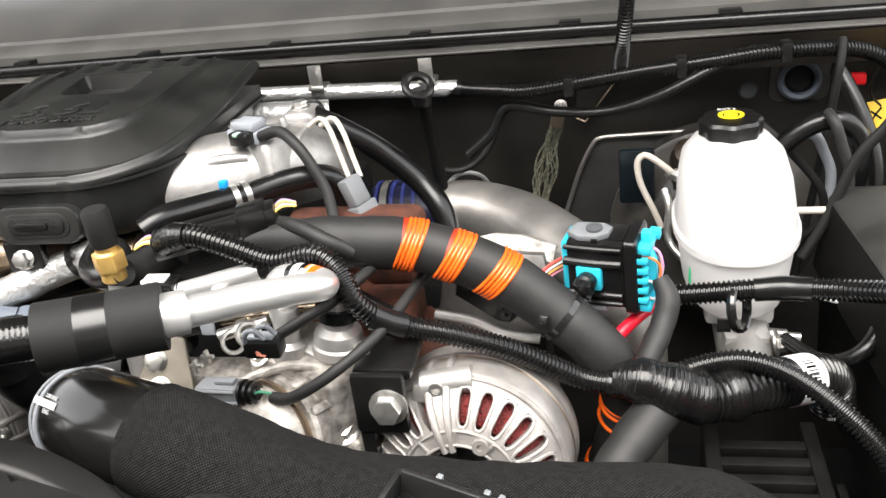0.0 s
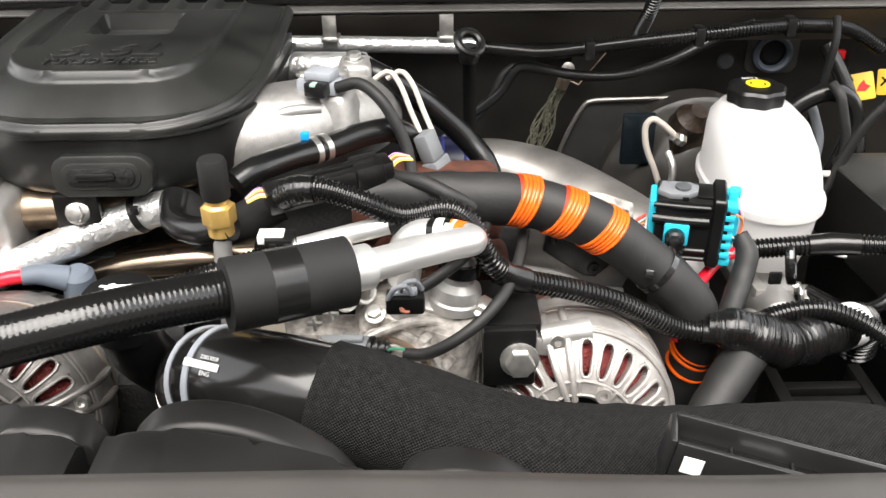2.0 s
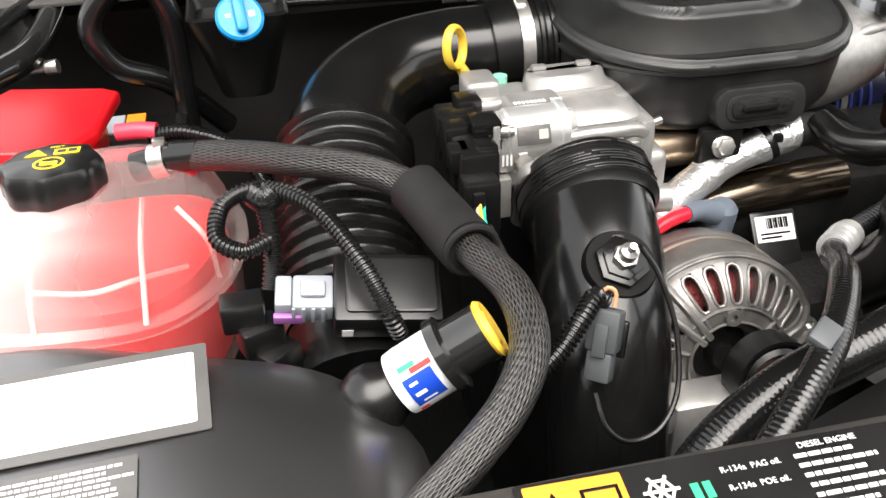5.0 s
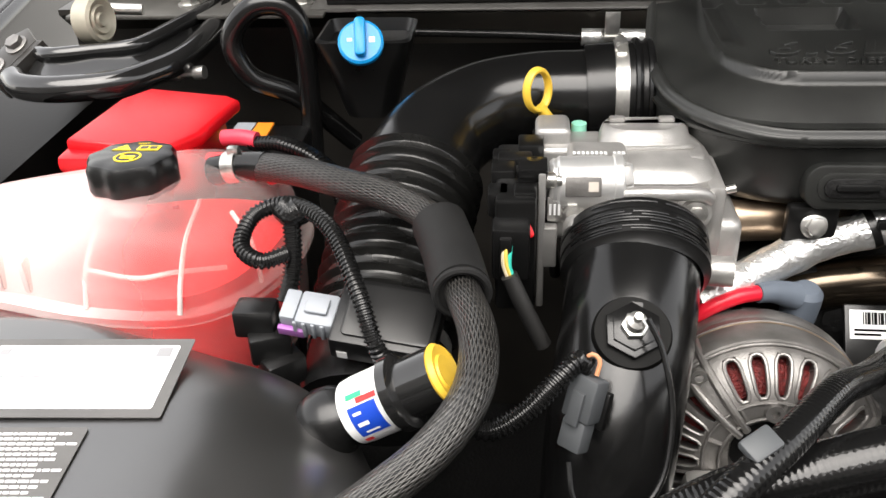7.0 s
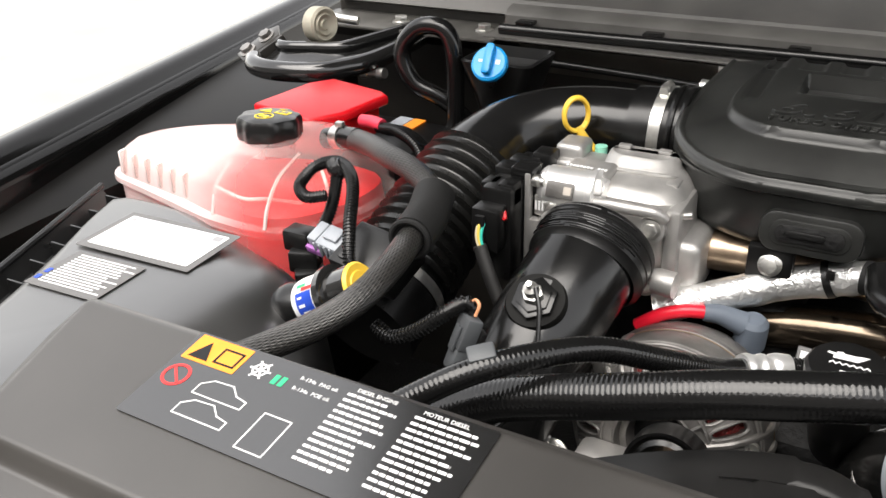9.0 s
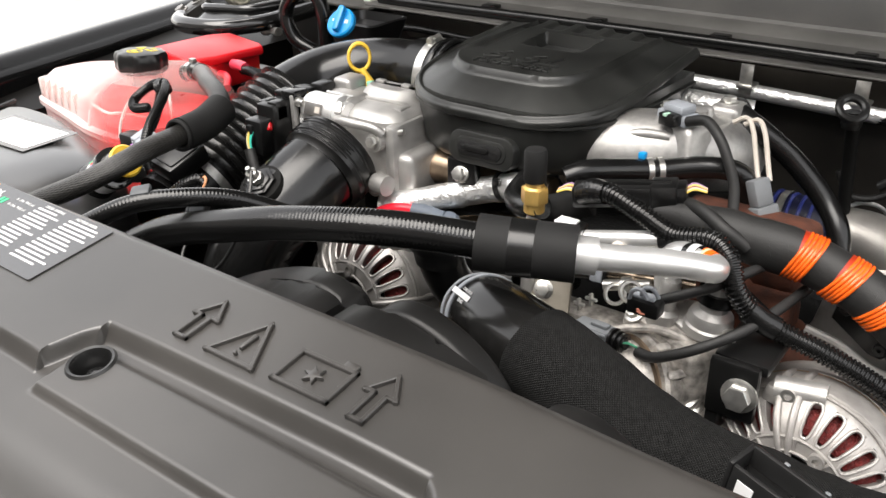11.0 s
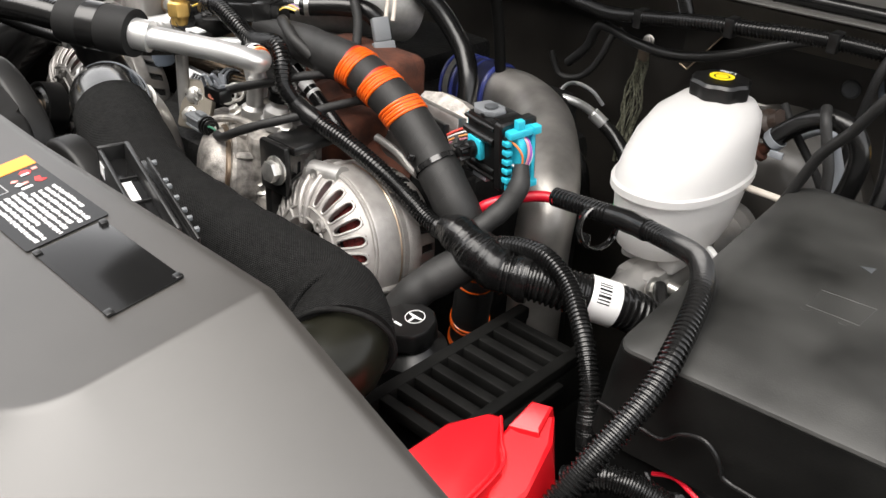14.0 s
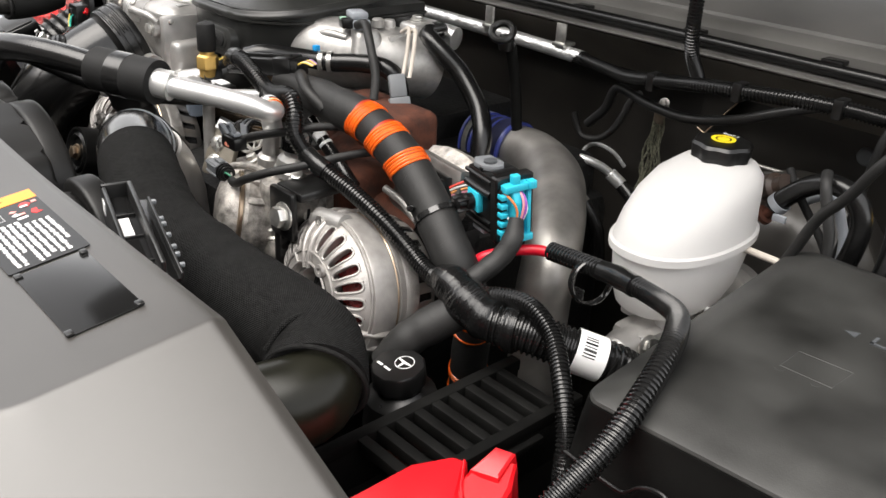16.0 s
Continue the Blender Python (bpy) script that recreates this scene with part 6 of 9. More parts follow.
for k, col in enumerate(((0.05, 0.22, 0.13), (0.02, 0.02, 0.02), (0.35, 0.33, 0.30))):
    part("wire", sweep([(0.034, -0.004 + 0.004 * k, 0.002), (0.041, -0.004 + 0.003 * k, 0.004 - 0.002 * k), (0.049, -0.001, 0.001)], 0.0013, 8, 0.003).moved(PC), surf("lead_colour", col, 0.4), pc)
for x, z in ((-0.030, 0.020), (-0.014, 0.030)):
    part("wire_clip", box(x - 0.007, x + 0.007, 0.006, 0.0095, z - 0.0015, z + 0.0015, 0.0006).join(box(x - 0.0015, x + 0.0015, 0.0055, 0.0100, z - 0.007, z + 0.006, 0.0006)).moved(PC), STEEL, pc, "bright metal spring clip")
solo("pump_lead", sweep([(-0.250, 0.546, 1.157), (-0.232, 0.541, 1.160), (-0.208, 0.541, 1.173), (-0.182, 0.556, 1.186), (-0.160, 0.590, 1.194), (-0.145, 0.640, 1.200), (-0.135, 0.70, 1.20)], 0.0052, 12, 0.006, wobble=0.1), TAPE, "taped lead to the pump plug", "wire")
solo("pump_lead", sweep([(-0.250, 0.560, 1.205), (-0.235, 0.562, 1.212), (-0.220, 0.570, 1.218), (-0.198, 0.592, 1.224), (-0.180, 0.630, 1.228), (-0.17, 0.68, 1.22)], 0.005, 12, 0.006, wobble=0.1), TAPE, "taped thin lead over the pump", "wire")

sc_ = thing("sensor_clip", (-0.25, 0.545, 1.2), "grey wire retaining clip with salmon wires over the pump", "clip")
part("prong", sweep([(-0.262, 0.545, 1.212), (-0.256, 0.538, 1.226), (-0.247, 0.536, 1.230), (-0.242, 0.540, 1.220)], 0.0022, 8, 0.003), PALE, sc_)
part("prong", sweep([(-0.254, 0.551, 1.212), (-0.248, 0.544, 1.227), (-0.239, 0.542, 1.231), (-0.234, 0.546, 1.221)], 0.0022, 8, 0.003), PALE, sc_)
part("body", box(-0.264, -0.232, 0.542, 0.560, 1.198, 1.214, 0.003), BLACK, sc_)
for k in range(2):
    part("wire", sweep([(-0.240, 0.548 + 0.003 * k, 1.204), (-0.246, 0.542 + 0.003 * k, 1.202), (-0.252, 0.541, 1.204 + 0.002 * k)], 0.0012, 8, 0.002), surf("salmon_lead", (0.55, 0.20, 0.13), 0.4), sc_, "salmon coloured wire")
part("saddle", box(-0.260, -0.238, 0.546, 0.556, 1.214, 1.218, 0.0015), PALE, sc_)

# ---- rusty manifold ----
rm = thing("exhaust_manifold", (-0.22, 0.75, 1.0), "rust brown cast iron manifold behind the harness", "manifold")
part("flange", box(-0.305, -0.155, 0.715, 0.80, 1.16, 1.225, 0.015, 3), RUST, rm)
part("runner", sweep([(-0.27, 0.74, 1.17, 0.04), (-0.22, 0.72, 1.13, 0.045), (-0.16, 0.71, 1.10, 0.045), (-0.10, 0.73, 1.09, 0.04)], sides=24, step=0.01, wobble=0.2), RUST, rm)
part("web", box(-0.26, -0.15, 0.66, 0.73, 1.04, 1.17, 0.012, 3), RUST, rm)
for x, y, z in ((-0.262, 0.705, 1.21), (-0.225, 0.705, 1.213)):
    part("bolt", bolt((x, y, z), (0, -1, 0.5), 0.010, 0.012), STEEL, rm)
STAND = Matrix(((1, 0, 0, 0), (0, 0.25, -0.97, 0), (0, 0.97, 0.25, 0), (0, 0, 0, 1)))


def upright(outline, at, z0, z1, bevel=0.0015):
    """A flat outline (x, z) set up leaning back a little, round the point at."""
    return prism([(x - at[0], z - at[2]) for x, z in outline], z0, z1, bevel).moved(Matrix.Translation(at) @ STAND)


act = thing("actuator_housing", (-0.09, 0.70, 1.10), "cast aluminium housing with a black screwed cover under the harness", "housing")
AT = (-0.09, 0.705, 1.15)
part("flange", upright([(-0.150, 1.118), (-0.134, 1.152), (-0.126, 1.196), (-0.104, 1.206), (-0.030, 1.200), (-0.020, 1.150), (-0.036, 1.118)], AT, -0.016, 0.0, 0.003), ALUDARK, act)
part("cover", upright([(-0.116, 1.164), (-0.112, 1.186), (-0.096, 1.196), (-0.040, 1.190), (-0.032, 1.162), (-0.064, 1.136), (-0.076, 1.138)], AT, 0.0, 0.010, 0.003), BLACK, act, "black plastic cover")
for x, z in ((-0.104, 1.176), (-0.066, 1.146), (-0.046, 1.180)):
    part("screw", lathe([(0.002, 0.010), (0.002, 0.014), (0.0055, 0.014), (0.0065, 0.010)], 16).moved(Matrix.Translation(AT) @ STAND @ Matrix.Translation((x - AT[0], z - AT[2], 0))), BLACK, act)
part("edge_rib", sweep([(-0.136, 0.692, 1.150), (-0.100, 0.692, 1.142), (-0.070, 0.690, 1.128), (-0.036, 0.690, 1.122)], 0.005, 10, 0.005), ALU, act)
part("foot", box(-0.16, -0.03, 0.70, 0.76, 1.05, 1.12, 0.008), DARK, act)
solo("heat_shield", loft([[(x + d * 0.35, y + e, z + h) for d, e, h in ((0.0, -0.014, -0.010), (0.004, -0.016, -0.008), (0.010, 0.0, 0.003), (0.016, 0.014, -0.003), (0.012, 0.013, -0.006), (0.006, 0.0, 0.0))] for x, y, z in ((-0.113, 0.745, 1.200), (-0.085, 0.745, 1.206), (-0.055, 0.745, 1.203), (-0.024, 0.745, 1.191))]), ALUROUGH, "thin dull heat shield strip behind the harness", "heat shield")

bhz = thing("banded_hose", (-0.207, 0.65, 1.201), "small black hose with white marker bands", "hose")
part("hose", sweep([(-0.234, 0.65, 1.219), (-0.2178, 0.65, 1.2082), (-0.198, 0.65, 1.195), (-0.171, 0.65, 1.177), (-0.144, 0.65, 1.159)], 0.0085, 16, 0.004), RUBBER, bhz)
part("marker_band", sweep([(-0.216, 0.65, 1.207), (-0.207, 0.65, 1.201)], 0.0088, 16, 0.002, cap=False), WHITE, bhz, "white marker band")
part("marker_band", sweep([(-0.2016, 0.65, 1.1974), (-0.198, 0.65, 1.195)], 0.0088, 16, 0.002, cap=False), WHITE, bhz, "white marker band")

# ---- charge air tube with mesh sleeve ----
ct = thing("charge_hose", (-0.1, 0.42, 1.05), "charge air hose in a black woven mesh sleeve", "hose")
part("elbow", sweep([(-0.285, 0.447, 1.186, 0.041), (-0.318, 0.457, 1.187, 0.041), (-0.352, 0.470, 1.186, 0.041), (-0.382, 0.487, 1.179, 0.041), (-0.405, 0.508, 1.162, 0.040), (-0.418, 0.535, 1.13, 0.040), (-0.424, 0.556, 1.09, 0.039)], sides=36, step=0.006), surf("dark_silicone", (0.009, 0.0088, 0.0085), 0.16, var=0.2, bump=0.05), ct, "smooth dark elbow")
for k, (p, d) in enumerate((((-0.385, 0.489, 1.1775), (-0.80, 0.52, -0.26)), ((-0.399, 0.502, 1.168), (-0.73, 0.56, -0.40)))):
    part("band", lathe([(0.0412, -0.0030), (0.0426, -0.0030), (0.0426, 0.0030), (0.0412, 0.0030)], 44).moved(along(p, d)), PALE, ct, "pale clamp band")


def round_tube(g, at, axis, r, turn):
    """Bends flat print (x along the tube, y round it) on to a tube."""
    m = along(at, axis)
    out = []
    for u, v, w in g.v:
        q = turn + v / r
        out.append(tuple(m @ Vector(((r + 0.0006 + w) * math.cos(q), (r + 0.0006 + w) * math.sin(q), -u))))
    g.v = out
    return g


band_at, band_ax = (-0.352, 0.4705, 1.186), (-0.88, 0.46, -0.10)
for text, size, y in (("22853058", 0.0042, 0.0058), ("ENG", 0.0048, -0.0058)):
    part("print", round_tube(letters(text, size, 0.0003).moved(Matrix.Translation((-0.025, y, 0))), band_at, band_ax, 0.041, radians(47)), WHITEPRINT, ct, smooth=False)
stripe = Geo()
for k in range(5):
    stripe.join(box(-0.046, -0.014, -0.0028 + 0.0011 * k, -0.0017 + 0.0011 * k, 0, 0.0004, 0))
part("print", round_tube(stripe, band_at, band_ax, 0.041, radians(47)), WHITEPRINT, ct, smooth=False)
part("sleeve", sweep([(-0.306, 0.454, 1.186, 0.0436), (-0.25, 0.436, 1.178, 0.0445), (-0.17, 0.415, 1.158, 0.046), (-0.08, 0.418, 1.145, 0.046), (0.0, 0.421, 1.141, 0.046), (0.055, 0.425, 1.140, 0.046), (0.090, 0.425, 1.137, 0.046), (0.115, 0.415, 1.133, 0.0455), (0.134, 0.400, 1.129, 0.0450)], sides=40, step=0.006, wobble=0.035), MESH, ct, "black woven mesh sleeve")
part("hem", ring((0.134, 0.400, 1.129), (0.62, -0.743, -0.254), 0.0450, 0.0022, 40), MESH, ct)
part("seam_fold", sweep([(0.098, 0.376, 1.153), (0.100, 0.395, 1.174), (0.104, 0.425, 1.177), (0.104, 0.452, 1.160), (0.100, 0.462, 1.135)], 0.0026, 8, 0.006), MESH, ct)
part("inner_hose", sweep([(0.118, 0.413, 1.132, 0.041), (0.134, 0.398, 1.126, 0.041), (0.140, 0.380, 1.124, 0.040), (0.132, 0.355, 1.122, 0.039), (0.115, 0.325, 1.118, 0.038), (0.09, 0.295, 1.112, 0.038)], sides=36, step=0.008), surf("olive_silicone", (0.010, 0.0098, 0.0065), 0.3, var=0.2, spec=0.25), ct, "glossy dark olive hose end")
for k in range(5):
    part("print", box(-0.0012, 0.0012, -0.004, 0.004 + 0.002 * (k % 2), 0.0, 0.0005, 0).moved(along((0.126 + 0.0034 * k, 0.380 - 0.003 * k, 1.1565 - 0.001 * k), (-0.15, -0.35, 0.9)) @ Matrix.Rotation(radians(40), 4, "Z")), YELLOWPRINT, ct, smooth=False)
part("metal_mouth", sweep([(-0.408, 0.518, 1.150, 0.043), (-0.416, 0.542, 1.11, 0.043), (-0.42, 0.56, 1.04, 0.043)], sides=36, step=0.008), ALU, ct)

# bracket on the cover's rear edge
bk = thing("sensor_bracket", (-0.05, 0.34, 1.17), "black plastic trough bracket with white sticker", "bracket")
bm_ = Matrix.Translation((-0.085, 0.327, 1.253)) @ Matrix.Rotation(radians(-14), 4, "Z") @ Matrix.Rotation(radians(9), 4, "Y")
part("wall", box(0.0, 0.134, -0.002, 0.002, -0.034, 0.0, 0.0015).moved(bm_), SATIN, bk)
part("floor", box(0.0, 0.134, 0.002, 0.021, -0.016, -0.012, 0.0015).moved(bm_), BLACKLABEL, bk)
part("wall", box(-0.001, 0.134, 0.020, 0.0245, -0.022, 0.003, 0.0018).moved(bm_), SATIN, bk)
part("shelf", box(0.004, 0.134, 0.0245, 0.036, -0.020, -0.016, 0.0012).moved(bm_), BLACKLABEL, bk)
part("rear_edge", box(0.008, 0.134, 0.0355, 0.038, -0.022, -0.011, 0.001).moved(bm_), SATIN, bk)
part("end", box(-0.004, 0.0, -0.002, 0.0245, -0.034, 0.001, 0.0015).moved(bm_), SATIN, bk)
for x in (0.034, 0.070, 0.108):
    part("cross_rib", box(x, x + 0.0018, 0.002, 0.020, -0.013, -0.010, 0.0006).moved(bm_), SATIN, bk)
for x in (0.016, 0.046, 0.055, 0.073, 0.092, 0.104, 0.120):
    part("tooth", box(x - 0.002, x + 0.002, 0.0375, 0.042, -0.015, -0.011, 0.001).moved(bm_), GREY, bk)
part("sticker", box(0.006, 0.018, -0.0026, -0.0021, -0.020, -0.008, 0).moved(bm_), WHITE, bk, smooth=False)
part("sticker", box(0.040, 0.068, 0.003, 0.013, -0.0118, -0.0110, 0).moved(bm_), WHITE, bk, smooth=False)

# ---- intake manifold and sensors ----
man = thing("intake_manifold", (-0.35, 0.82, 1.2), "cast aluminium intake manifold elbow", "manifold")
part("elbow", sweep([(-0.46, 0.785, 1.250, 0.050), (-0.40, 0.794, 1.254, 0.050), (-0.350, 0.816, 1.256, 0.048), (-0.312, 0.852, 1.250, 0.046), (-0.30, 0.90, 1.235, 0.044)], sides=36, step=0.006), ALUCAST, man)
part("boss", box(-0.325, -0.288, 0.862, 0.905, 1.235, 1.304, 0.008, 3), ALU, man)
part("pad", loft([[(x, y, z) for x, y in rounded(-0.032 + g, 0.034 - g, -0.016 + g, 0.018 - g, 0.008, 4)] for g, z in ((-0.008, -0.035), (-0.002, -0.006), (0.0, 0.0), (0.003, 0.003))]).moved(Matrix.Translation((-0.338, 0.808, 1.296)) @ Matrix.Rotation(radians(-20), 4, "Z")), ALUCAST, man)
part("fin", box(-0.299, -0.290, 0.822, 0.872, 1.236, 1.292, 0.003), ALU, man)
part("post", lathe([(0, 0.02), (0.007, 0.02), (0.0085, 0.016), (0.0095, -0.03), (0, -0.03)], 20).moved(Matrix.Translation((-0.318, 0.842, 1.288))), ALU, man)
part("bolt", bolt((-0.307, 0.884, 1.304), (0, 0, 1), 0.008, 0.008), STEEL, man)
part("rib", sweep([(-0.39, 0.765, 1.283, 0.005), (-0.36, 0.772, 1.288, 0.006), (-0.335, 0.782, 1.286, 0.005)], sides=12, step=0.006), ALU, man)
ms = thing("pressure_sensor", (-0.335, 0.80, 1.30), "grey pressure sensor with black plug on the manifold", "sensor")
mm = Matrix.Translation((-0.335, 0.80, 1.312)) @ Matrix.Rotation(radians(-20), 4, "Z")
part("base", box(-0.022, 0.022, -0.012, 0.012, -0.014, 0.0, 0.003).moved(mm), PALE, ms)
part("housing", box(-0.012, 0.018, -0.014, 0.010, 0.0, 0.010, 0.003).moved(mm), PALE, ms)
part("lug", lathe([(0, 0), (0.009, 0), (0.009, 0.010), (0.006, 0.012), (0, 0.012)], 18).moved(Matrix.Translation((-0.318, 0.822, 1.300))), ALU, ms)
part("plug", box(-0.006, 0.016, -0.026, -0.010, -0.012, 0.002, 0.002).moved(mm), BLACK, ms)
part("lock", box(0.001, 0.007, -0.0268, -0.018, -0.001, 0.0025, 0.001).moved(mm), surf("mint_lock", (0.35, 0.55, 0.42), 0.4), ms)
part("screw", bolt((-0.352, 0.808, 1.312), (0, 0, 1), 0.006, 0.006), STEEL, ms)


def hose(name, pts, r, mat, label, category="hose", sides=16, step=0.006, ribs=None, group="", wobble=0.0, squash=1.0):
    return solo(name, sweep(pts, r, sides, step, ribs, wobble=wobble, squash=squash), mat, label, category, group)


def band(at, axis, r, width, n=32, thick=0.0012):
    return lathe([(r, -width / 2), (r + thick, -width / 2), (r + thick, width / 2), (r, width / 2)], n).moved(along(at, axis))


# coolant hoses beside the cover
h1 = thing("coolant_hose", (-0.33, 0.74, 1.24), "black rubber coolant hose with spring clamp", "hose")
part("hose", sweep([(-0.400, 0.662, 1.262), (-0.382, 0.680, 1.268), (-0.355, 0.722, 1.262), (-0.330, 0.748, 1.258), (-0.295, 0.776, 1.260), (-0.262, 0.792, 1.258), (-0.245, 0.80, 1.240), (-0.242, 0.802, 1.20)], 0.0125, 18), RUBBER, h1)
for d in (-0.006, 0.006):
    part("spring_clamp", band((-0.334 + d * 0.75, 0.745 + d * 0.66, 1.2585), (0.75, 0.66, 0.02), 0.0128, 0.006), STEEL, h1)
part("clamp_tag", box(-0.350, -0.342, 0.734, 0.742, 1.272, 1.279, 0.001), BLUE, h1, "blue clamp tag")
hose("vent_hose", [(-0.310, 0.93, 1.285), (-0.286, 0.885, 1.288), (-0.258, 0.885, 1.272), (-0.225, 0.897, 1.243), (-0.185, 0.895, 1.205), (-0.160, 0.88, 1.175), (-0.150, 0.865, 1.13), (-0.148, 0.86, 1.07)], 0.0135, RUBBER, "thick black rubber vent hose curving down", sides=18)
hose("vent_hose", [(-0.30, 0.955, 1.272), (-0.34, 0.945, 1.276), (-0.39, 0.95, 1.275)], 0.017, FOIL, "foil wrapped vent hose behind the cover", sides=18)
for off in (0.0, 0.013):
    hose("white_lead", [(-0.283 + off, 0.835, 1.298), (-0.268 + off, 0.835, 1.306), (-0.256 + off, 0.825, 1.295), (-0.245 + off, 0.812, 1.270), (-0.236 + off, 0.80, 1.252)], 0.0028, TAN, "tan sleeved sensor lead", "wire", 8, 0.005, group="sensor leads")
hose("sensor_lead", [(-0.318, 0.786, 1.306), (-0.295, 0.782, 1.312), (-0.275, 0.772, 1.300), (-0.262, 0.768, 1.280), (-0.250, 0.765, 1.252), (-0.245, 0.758, 1.225)], 0.006, TAPE, "taped lead to the pressure sensor", "wire", 12)
gs = thing("glow_plug_connector", (-0.225, 0.78, 1.21), "grey inline connector hanging beside the coolant hose", "connector")
gsm = along((-0.225, 0.783, 1.237), (0.35, -0.1, -0.95)) @ Matrix.Rotation(radians(15), 4, "Z")
part("socket", box(-0.011, 0.011, -0.008, 0.008, -0.022, 0.008, 0.0025).moved(gsm), GREY, gs)
part("plug", box(-0.014, 0.014, -0.010, 0.010, 0.008, 0.026, 0.0025).moved(gsm), GREY, gs)
part("latch", box(-0.005, 0.005, -0.013, -0.008, -0.012, 0.016, 0.0015).moved(gsm), GREY, gs)

# ---- turbo pipe ----
tp = thing("turbo_pipe", (-0.05, 0.9, 1.0), "cast steel turbo pipe with blue silicone coupler", "turbo pipe")
part("pipe", sweep([(-0.190, 0.975, 1.126, 0.040), (-0.14, 0.972, 1.128, 0.040), (-0.078, 0.943, 1.124, 0.039), (-0.022, 0.888, 1.117, 0.037), (0.022, 0.835, 1.106, 0.0355), (0.046, 0.80, 1.083, 0.0345), (0.053, 0.785, 1.04, 0.034), (0.053, 0.782, 0.9, 0.034)], sides=40, step=0.008), TURBO, tp)
part("coupler", sweep([(-0.262, 0.972, 1.122), (-0.225, 0.975, 1.126), (-0.178, 0.975, 1.129)], 0.0435, 40, 0.008), INDIGO, tp, "dark blue silicone coupler")
for x in (-0.256, -0.236, -0.222, -0.208, -0.180):
    part("coupler_rib", ring((x, 0.974, 1.1255), (1, 0.0, 0.06), 0.0435, 0.0026 if x < -0.19 else 0.0036, 40), NAVY, tp)
part("clamp", band((-0.246, 0.974, 1.1255), (1, 0.0, 0.06), 0.0445, 0.009, 44), STEEL, tp)

# ---- main harness ----
bun = thing("wiring_harness", (-0.05, 0.65, 1.06), "thick cloth-taped wiring harness with orange bands", "wiring harness")
BUN = [(-0.29, 0.640, 1.258, 0.010), (-0.262, 0.646, 1.258, 0.015), (-0.225, 0.653, 1.252, 0.0215), (-0.183, 0.660, 1.245, 0.0238), (-0.143, 0.668, 1.238, 0.0238), (-0.104, 0.667, 1.226, 0.0238), (-0.066, 0.667, 1.207, 0.0238), (-0.018, 0.664, 1.170, 0.0238), (0.020, 0.660, 1.132, 0.0238), (0.038, 0.668, 1.095, 0.0225), (0.042, 0.680, 1.05, 0.022), (0.030, 0.690, 0.99, 0.022), (0.016, 0.703, 0.94, 0.022), (0.0, 0.72, 0.88, 0.022)]
part("harness_core", sweep(BUN, sides=32, step=0.005, wobble=0.05), TAPE, bun)
bl_, bu_ = smooth_line(BUN, 0.001)


def at_x(x):
    i = int(np.argmin(np.abs(bl_[: int(len(bl_) * 0.75), 0] - x)))
    return i


for x in (-0.143, -0.103, -0.067):
    i = at_x(x)
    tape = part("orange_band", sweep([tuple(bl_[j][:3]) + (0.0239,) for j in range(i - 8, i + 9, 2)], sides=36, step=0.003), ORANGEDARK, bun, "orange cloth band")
    for k in range(-2, 3):
        d = bl_[i + 3][:3] - bl_[i - 3][:3]
        d = Vector(d).normalized() + Vector((0.05, 0.0, -0.30))
        part("turn", ring(tuple(bl_[int(i + 3.6 * k)][:3]), tuple(d), 0.0240, 0.0019, 36, 8), ORANGE, tape)
i = at_x(-0.012)
part("cable_tie", band(tuple(bl_[i][:3]), tuple(bl_[i + 4][:3] - bl_[i - 4][:3]), 0.0245, 0.006), GLOSSB, bun)
part("cable_tie_head", box(-0.004, 0.004, -0.004, 0.004, 0, 0.006, 0.001).moved(along(tuple(bl_[i][:3] + np.array([-0.012, -0.023, 0.010])), (-0.4, -0.8, 0.4))), GLOSSB, bun)
for x, y, z in ((0.0415, 0.680, 1.060), (0.0405, 0.681, 1.053), (0.0385, 0.683, 1.036), (0.0245, 0.695, 0.970), (0.0228, 0.697, 0.964), (0.0150, 0.704, 0.936), (0.0130, 0.706, 0.930)):
    part("orange_turn", ring((x, y, z), (0.3, -0.25, 1), 0.0224, 0.0020, 32), ORANGE, bun)
part("joint", sweep([(0.035, 0.632, 1.118, 0.014), (0.060, 0.628, 1.118, 0.021), (0.085, 0.628, 1.108, 0.023), (0.115, 0.634, 1.096, 0.0225), (0.140, 0.646, 1.094, 0.0222)], sides=24, step=0.004, wobble=0.25), FILM, bun, "joint wrapped in shiny black tape")
part("branch", sweep([(0.080, 0.628, 1.100, 0.019), (0.058, 0.610, 1.080, 0.020), (0.035, 0.590, 1.055, 0.020), (0.015, 0.575, 1.02, 0.019)], sides=24, step=0.005, wobble=0.08), TAPE, bun)
part("large_conduit", sweep([(0.115, 0.634, 1.096), (0.150, 0.652, 1.093), (0.177, 0.671, 1.085), (0.200, 0.690, 1.077), (0.222, 0.712, 1.066), (0.238, 0.732, 1.045), (0.245, 0.742, 1.01)], 0.0225, 28, ribs=(0.0062, 0.0026)), CONDUIT, bun, "large corrugated conduit")
part("barcode_sticker", sweep([(0.187, 0.6792, 1.0817), (0.198, 0.6883, 1.0777), (0.209, 0.6985, 1.0730)], 0.0236, 28, 0.004, cap=False), WHITE, bun, "white barcode sticker")
bars = Geo()
